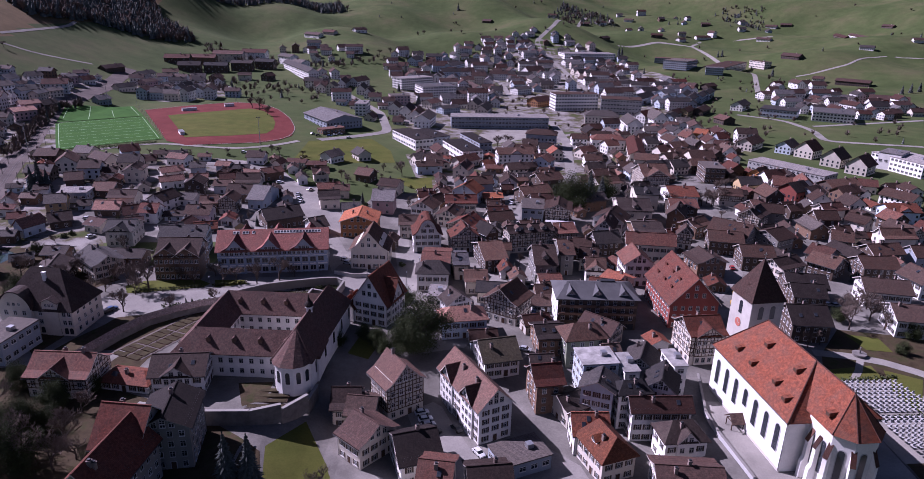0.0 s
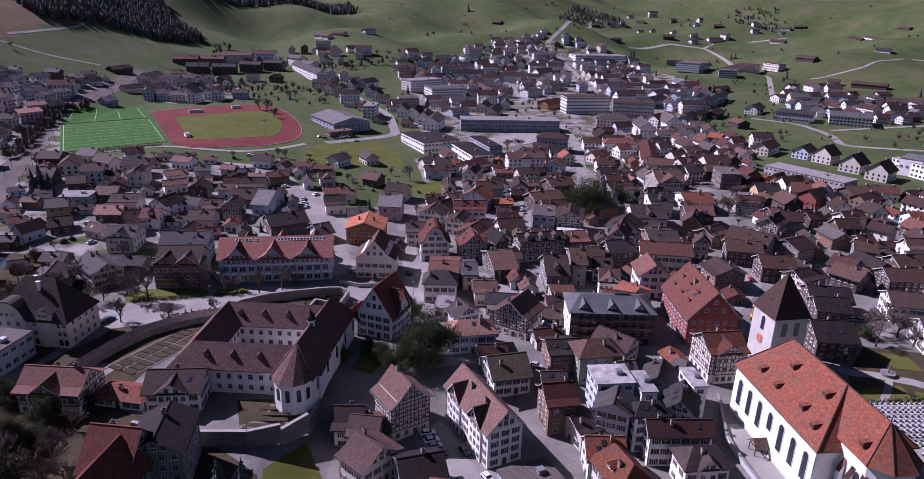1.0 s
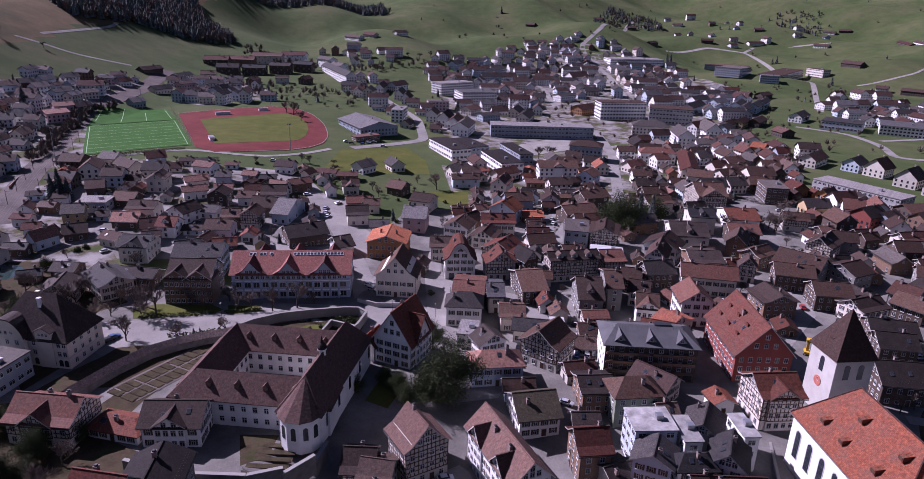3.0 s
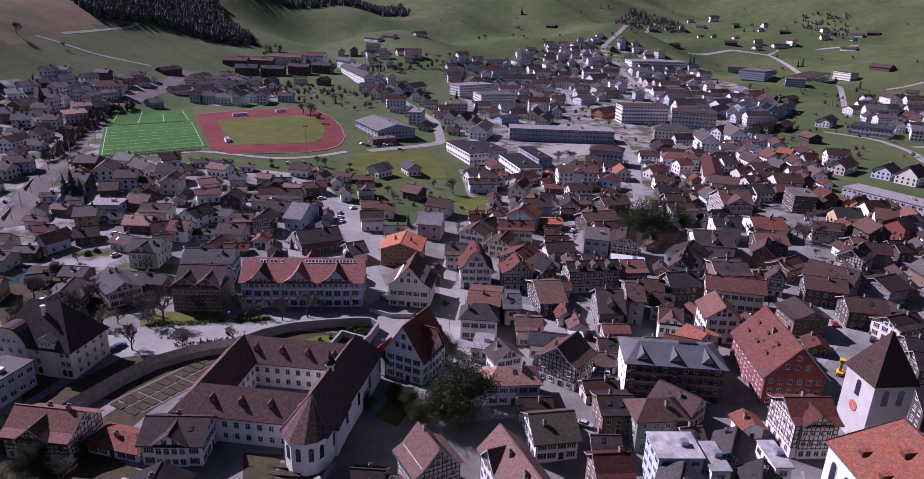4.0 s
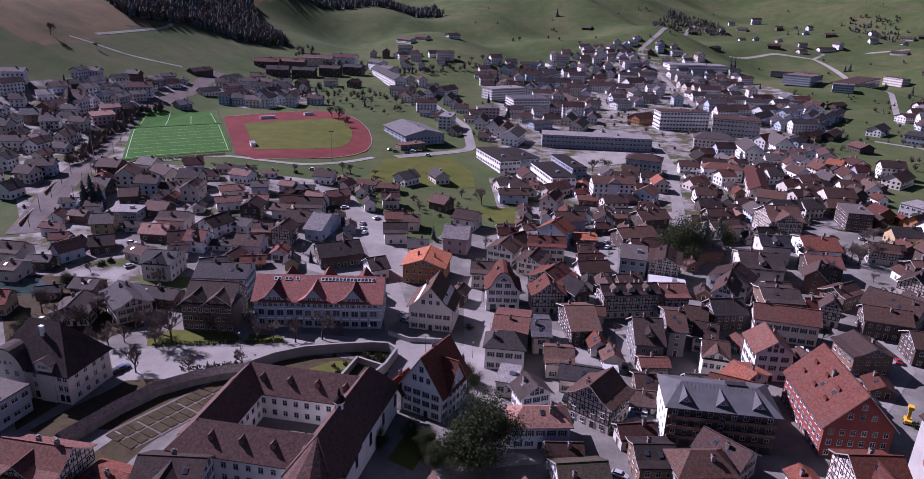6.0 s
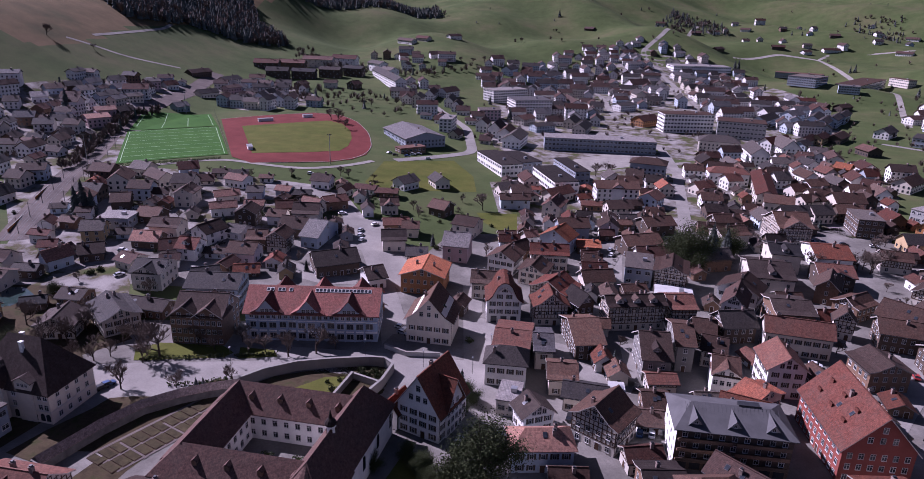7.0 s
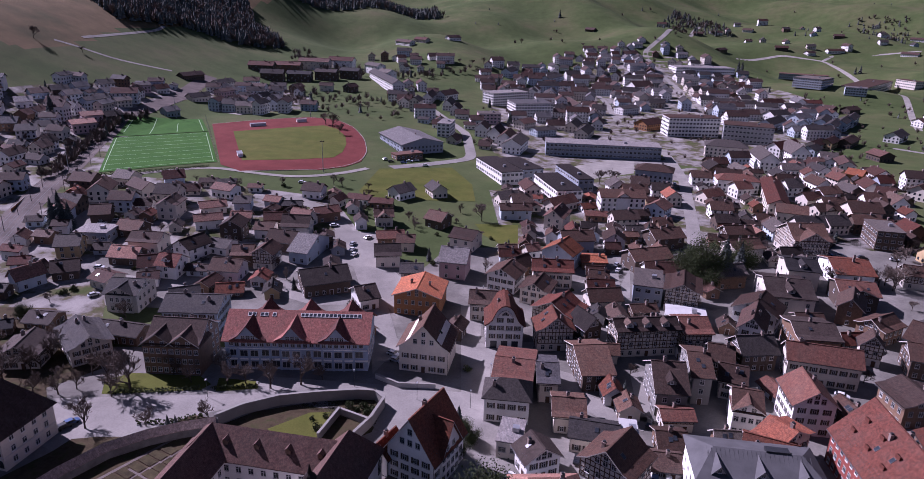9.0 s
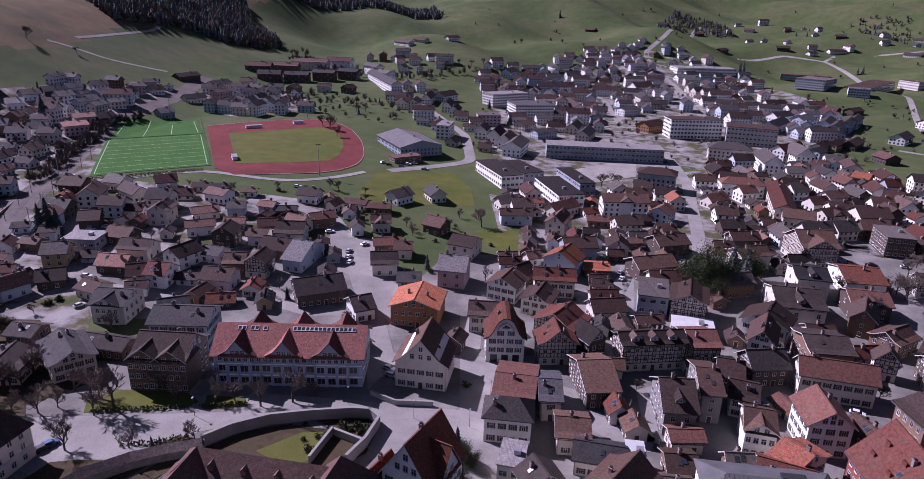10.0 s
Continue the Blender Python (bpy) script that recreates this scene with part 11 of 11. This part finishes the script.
far_house(-413.0, 598.6, -3, 12.0, 6.3, 7.2, 9.3, "pinkbrown", "white")
far_house(-393.5, 625.5, -6, 13.2, 7.1, 8.8, 11.3, "greybrown", "wood")
far_house(-388.7, 648.2, 3, 9.4, 6.8, 3.5, 5.6, "lightgrey", "white")
far_house(-382.1, 660.8, 22, 12.7, 7.4, 7.4, 9.8, "pinkbrown", "paleblue")
far_house(-375.7, 676.1, 109, 10.1, 7.0, 4.0, 5.4, "grey", "white")
far_house(-64.6, 595.7, -2, 8.3, 8.1, 3.5, 6.7, "brown", "timber")
far_house(-90.4, 602.4, 80, 12.3, 8.5, 3.8, 7.1, "pinkbrown", "cream")
far_house(-64.6, 608.3, 91, 8.3, 7.7, 3.8, 5.9, "brown", "white")
far_house(-112.4, 654.5, -0, 11.1, 7.6, 4.5, 7.4, "redbrown", "white")
far_house(-129.0, 668.2, -5, 9.6, 7.7, 4.2, 5.9, "greybrown", "paleblue")
far_house(-115.6, 675.1, 102, 7.7, 7.8, 4.3, 6.7, "pinkbrown", "paleblue")
far_house(-88.1, 670.1, 12, 9.2, 7.9, 4.2, 6.1, "pinkbrown", "white")
far_house(-150.6, 739.7, 101, 11.6, 8.5, 2.7, 4.6, "pinkbrown", "white")
far_house(-177.0, 762.1, 3, 18.8, 8.3, 8.6, 11.6, "grey", "white")
far_house(-180.9, 787.4, 27, 7.9, 7.3, 3.9, 6.4, "lightgrey", "paleblue")
far_house(-180.5, 836.9, 98, 8.5, 6.9, 3.4, 5.6, "redbrown", "white")
far_house(214.8, 1035.7, 97, 11.3, 10.6, 5.0, 8.3, "brown", "white")
far_house(231.3, 1035.3, 21, 12.1, 9.6, 6.0, 8.9, "pinkbrown", "white")
far_house(216.4, 1063.2, 81, 11.1, 11.7, 6.9, 11.5, "pinkbrown", "cream")
far_house(205.1, 1085.0, 15, 14.2, 10.0, 5.2, 8.8, "pinkbrown", "white")
far_house(234.3, 1086.3, -4, 11.3, 10.9, 5.5, 8.9, "redbrown", "white")
far_house(252.5, 1083.3, 15, 18.2, 10.4, 10.0, 13.2, "pinkbrown", "white")
far_house(187.2, 1096.7, 0, 14.5, 10.0, 6.1, 9.3, "greybrown", "white")
far_house(249.8, 1107.1, 90, 15.5, 11.6, 5.5, 9.0, "lightgrey", "paleblue")
far_house(169.7, 1125.2, 25, 16.6, 11.9, 10.3, 14.5, "greybrown", "white")
far_house(209.1, 1116.1, 10, 13.6, 9.5, 7.4, 10.3, "greybrown", "paleblue")
far_house(227.0, 1121.4, -4, 13.4, 10.1, 5.4, 9.2, "brown", "white")
far_house(248.7, 1126.9, 106, 10.8, 9.8, 7.3, 10.1, "grey", "white")
far_house(194.6, 1143.8, 10, 16.1, 11.7, 7.2, 11.1, "greybrown", "paleblue")
far_house(213.4, 1146.0, 19, 11.1, 11.2, 5.2, 9.6, "grey", "white")
far_house(228.4, 1137.4, 99, 15.6, 11.6, 6.0, 9.3, "pinkbrown", "white")
far_house(113.4, 1163.3, 95, 11.7, 9.5, 5.3, 8.3, "pinkbrown", "white")
far_house(251.8, 1156.6, 7, 15.8, 10.4, 5.9, 9.7, "grey", "paleblue")
far_house(28.8, 1180.8, 11, 15.9, 10.3, 6.4, 9.8, "redbrown", "white")
far_house(154.8, 1205.0, 78, 17.2, 10.9, 6.2, 9.7, "lightgrey", "cream")
far_house(165.5, 1201.3, 80, 14.0, 9.7, 5.5, 8.9, "pinkbrown", "cream")
far_house(188.2, 1202.3, 16, 14.2, 10.5, 5.5, 9.6, "grey", "white")
far_house(188.0, 1223.6, 91, 15.4, 10.3, 5.2, 8.8, "lightgrey", "white")
far_house(207.9, 1217.5, 100, 20.3, 11.1, 9.7, 13.5, "pinkbrown", "cream")
far_house(132.5, 1244.0, 89, 16.2, 9.4, 5.6, 9.1, "redbrown", "wood")
far_house(173.3, 1240.7, 20, 17.4, 10.7, 6.0, 9.0, "lightgrey", "white")
far_house(148.5, 1256.8, 97, 21.4, 9.8, 11.2, 15.1, "greybrown", "paleblue")
far_house(172.8, 1266.9, 96, 10.6, 10.0, 6.4, 9.5, "greybrown", "cream")
far_house(104.9, 1277.8, 22, 15.1, 11.0, 6.3, 9.7, "lightgrey", "white")
far_house(151.1, 1279.1, 99, 14.2, 11.8, 6.6, 10.1, "greybrown", "paleblue")
far_house(113.3, 1301.7, 98, 16.0, 11.2, 5.3, 8.5, "brown", "white")
far_house(-217.8, 955.8, 82, 13.8, 8.5, 7.0, 10.2, "pinkbrown", "white")
far_house(-197.6, 962.6, 104, 9.7, 8.7, 6.0, 8.5, "pinkbrown", "white")
far_house(-225.9, 980.0, 2, 9.8, 9.6, 7.4, 10.1, "brown", "white")
far_house(-175.4, 988.4, 6, 10.4, 9.4, 6.1, 9.1, "pinkbrown", "white")
far_house(-236.1, 1012.1, 29, 11.8, 8.8, 7.1, 10.4, "redbrown", "white")
far_house(-212.2, 999.4, 6, 14.6, 9.4, 7.3, 10.8, "brown", "white")
far_house(-173.1, 1008.0, 15, 23.9, 9.8, 10.6, 13.4, "pinkbrown", "white")
far_house(-284.6, 1031.9, 104, 12.2, 9.4, 7.1, 10.5, "pinkbrown", "cream")
far_house(-263.8, 1025.8, 102, 14.8, 10.2, 10.2, 13.4, "pinkbrown", "wood")
far_house(-245.2, 1023.8, 75, 11.6, 8.9, 5.3, 8.3, "lightgrey", "white")
far_house(-220.5, 1023.5, 12, 11.3, 8.6, 7.2, 9.8, "pinkbrown", "white")
far_house(-192.3, 1022.8, 29, 15.9, 10.1, 5.4, 9.3, "pinkbrown", "white")
far_house(-240.9, 1049.2, 3, 19.7, 9.5, 9.7, 13.3, "greybrown", "paleblue")
far_house(449.4, 718.2, 7, 15.7, 9.7, 5.9, 9.2, "brown", "wood")
far_house(496.3, 769.3, 94, 13.7, 9.6, 7.0, 10.1, "brown", "white")
far_house(468.1, 786.3, 8, 16.3, 10.4, 7.4, 11.3, "pinkbrown", "white")
far_house(499.7, 792.3, 86, 18.6, 10.0, 11.2, 15.0, "redbrown", "white")
far_house(456.5, 819.0, 109, 17.4, 10.7, 6.0, 9.8, "greybrown", "wood")
far_house(380.1, 832.4, 95, 13.3, 10.6, 5.1, 8.3, "greybrown", "white")
far_house(429.5, 837.2, -1, 21.7, 11.0, 10.5, 14.5, "pinkbrown", "paleblue")
far_house(476.4, 837.4, 88, 19.1, 10.6, 9.6, 12.7, "grey", "white")
far_house(454.2, 851.4, 10, 14.9, 10.4, 6.6, 9.7, "grey", "paleblue")
far_house(497.5, 860.2, 12, 18.8, 11.9, 10.0, 13.4, "redbrown", "cream")
far_house(390.5, 881.4, 6, 12.2, 10.6, 6.5, 10.3, "pinkbrown", "white")
far_house(435.1, 880.2, 86, 15.0, 9.7, 5.0, 8.3, "greybrown", "white")
far_house(469.5, 877.3, 24, 12.8, 9.6, 6.2, 9.9, "redbrown", "white")
far_house(407.0, 900.1, 93, 11.6, 9.6, 7.3, 10.4, "lightgrey", "white")
far_house(454.4, 897.8, -0, 16.3, 11.7, 10.5, 14.8, "pinkbrown", "white")
far_house(412.3, 920.2, 21, 12.0, 9.8, 6.4, 10.1, "redbrown", "white")
far_house(437.1, 917.0, 96, 22.7, 9.7, 9.1, 12.5, "pinkbrown", "white")
far_house(451.9, 927.5, 17, 17.5, 10.9, 6.4, 10.0, "brown", "white")
far_house(470.1, 921.5, 3, 13.9, 11.0, 5.9, 9.4, "pinkbrown", "white")
far_house(360.3, 1496.7, 86, 15.5, 9.5, 6.3, 9.8, "greybrown", "cream")
far_house(440.2, 1468.2, 1, 15.0, 9.1, 7.1, 9.9, "greybrown", "cream")
far_house(504.6, 1470.9, 107, 20.2, 9.1, 9.7, 12.9, "pinkbrown", "white")
far_house(568.4, 1480.2, 6, 14.9, 10.5, 5.9, 9.4, "grey", "white")
far_house(349.2, 1560.9, 10, 12.8, 8.7, 5.3, 8.4, "pinkbrown", "white")
far_house(418.4, 1550.9, 101, 11.7, 10.1, 5.2, 9.1, "pinkbrown", "white")
far_house(473.8, 1572.7, 86, 14.0, 10.0, 5.0, 9.0, "brown", "paleblue")
far_house(588.2, 1538.4, 13, 11.9, 10.5, 7.1, 10.1, "greybrown", "white")
far_house(650.0, 1539.5, 101, 11.5, 10.8, 5.2, 9.0, "grey", "paleblue")
far_house(323.9, 1643.5, 85, 20.9, 8.8, 10.5, 13.4, "redbrown", "cream")
far_house(440.1, 1642.8, 9, 13.3, 10.2, 6.1, 9.9, "grey", "wood")
far_house(492.0, 1612.5, 23, 11.3, 10.4, 6.9, 10.3, "grey", "white")
far_house(579.1, 1617.5, 104, 11.1, 10.5, 7.1, 10.2, "pinkbrown", "white")
far_house(626.3, 1620.9, 86, 16.8, 9.9, 10.5, 14.4, "redbrown", "white")
far_house(359.0, 1726.0, -0, 13.0, 10.7, 5.6, 8.7, "grey", "white")
far_house(408.2, 1711.6, 6, 20.3, 9.5, 10.2, 13.8, "redbrown", "white")
far_house(493.5, 1711.5, 88, 10.3, 9.3, 6.6, 10.1, "brown", "white")
far_house(560.3, 1693.6, 99, 11.7, 9.7, 6.7, 9.7, "greybrown", "white")
far_house(641.3, 1705.0, 78, 12.5, 9.5, 6.1, 9.6, "greybrown", "white")
far_house(-323.1, 353.9, 108, 11.0, 8.2, 5.5, 8.4, "darkbrown", "darkwood")
far_house(-307.1, 351.7, 7, 10.7, 8.6, 5.3, 7.8, "brown", "cream")
far_house(-339.4, 366.2, 30, 12.9, 8.9, 7.3, 10.0, "brown", "darkwood")
far_house(-324.2, 372.3, 88, 13.5, 8.0, 5.3, 7.9, "grey", "darkwood")
far_house(-311.5, 368.0, 93, 9.9, 8.4, 5.7, 8.2, "greybrown", "white")
far_house(-293.3, 374.2, -0, 9.6, 9.9, 6.4, 9.4, "brown", "cream")
far_house(-365.1, 392.2, 87, 11.1, 8.2, 6.7, 9.4, "brown", "darkwood")
far_house(-344.6, 390.3, 4, 13.4, 9.2, 6.7, 9.3, "grey", "wood")
far_house(-322.0, 391.4, 97, 9.4, 8.5, 7.3, 10.1, "grey", "white")
far_house(-376.6, 402.9, 17, 10.4, 8.6, 5.3, 8.0, "greybrown", "darkwood")
far_house(-362.8, 403.7, -0, 9.5, 9.0, 6.4, 9.1, "brown", "cream")
far_house(-343.0, 403.9, 11, 14.0, 8.4, 6.7, 9.2, "brown", "cream")
far_house(-394.3, 422.2, 97, 11.7, 9.0, 5.7, 8.6, "redbrown", "white")
far_house(-377.5, 416.9, 92, 9.6, 8.9, 5.1, 7.9, "grey", "timber")
far_house(-360.7, 422.8, 14, 11.5, 8.2, 5.3, 8.3, "redbrown", "wood")
far_house(-346.1, 426.2, 14, 14.3, 7.7, 7.1, 9.5, "brown", "white")
far_house(-408.1, 440.4, 23, 20.1, 9.0, 10.7, 13.4, "pinkbrown", "white")
far_house(-380.8, 438.1, -2, 12.8, 8.9, 6.4, 9.8, "darkbrown", "white")
far_house(-357.1, 442.1, 112, 12.9, 8.2, 5.8, 8.9, "greybrown", "wood")
far_house(-424.6, 455.1, 21, 9.8, 9.8, 5.9, 9.4, "redbrown", "white")
far_house(-413.6, 457.1, 102, 20.6, 9.2, 11.4, 15.1, "greybrown", "white")
far_house(-395.1, 457.0, 100, 13.0, 7.9, 6.0, 8.2, "grey", "white")
far_house(-377.1, 452.6, 3, 11.3, 9.7, 7.5, 11.3, "greybrown", "cream")
far_house(-428.1, 472.5, 100, 14.2, 7.9, 5.4, 8.3, "grey", "white")
far_house(-408.8, 474.6, 5, 13.0, 8.9, 6.2, 9.3, "pinkbrown", "white")
far_house(-382.4, 467.6, 105, 8.9, 8.6, 7.1, 9.5, "grey", "white")
far_house(-442.5, 487.3, 2, 21.5, 9.4, 10.8, 14.4, "grey", "white")
far_house(-426.6, 488.0, 92, 11.7, 8.4, 7.0, 10.1, "pinkbrown", "white")
far_house(-407.4, 484.4, 4, 9.5, 8.3, 5.9, 8.6, "grey", "white")
far_house(-382.0, 484.5, 21, 13.3, 8.2, 6.7, 9.9, "lightgrey", "wood")
far_house(-441.3, 502.0, 19, 8.6, 8.6, 5.2, 7.9, "brown", "paleblue")
far_house(-410.4, 505.9, 29, 9.5, 9.6, 6.4, 9.5, "greybrown", "white")
far_house(-428.2, 520.3, 78, 17.8, 8.0, 9.7, 12.4, "redbrown", "white")
far_house(-374.3, 523.9, 3, 13.2, 8.8, 10.8, 14.2, "redbrown", "white")
far_house(-361.0, 556.1, 91, 14.2, 8.0, 9.4, 11.6, "lightgrey", "cream")
far_house(-285.3, 351.9, 85, 9.4, 9.1, 5.5, 9.1, "grey", "white")
far_house(-438.9, 536.2, 22, 19.9, 8.1, 9.9, 12.2, "lightgrey", "white")
far_house(-386.3, 593.5, 99, 13.8, 8.0, 5.1, 7.5, "lightgrey", "paleblue")
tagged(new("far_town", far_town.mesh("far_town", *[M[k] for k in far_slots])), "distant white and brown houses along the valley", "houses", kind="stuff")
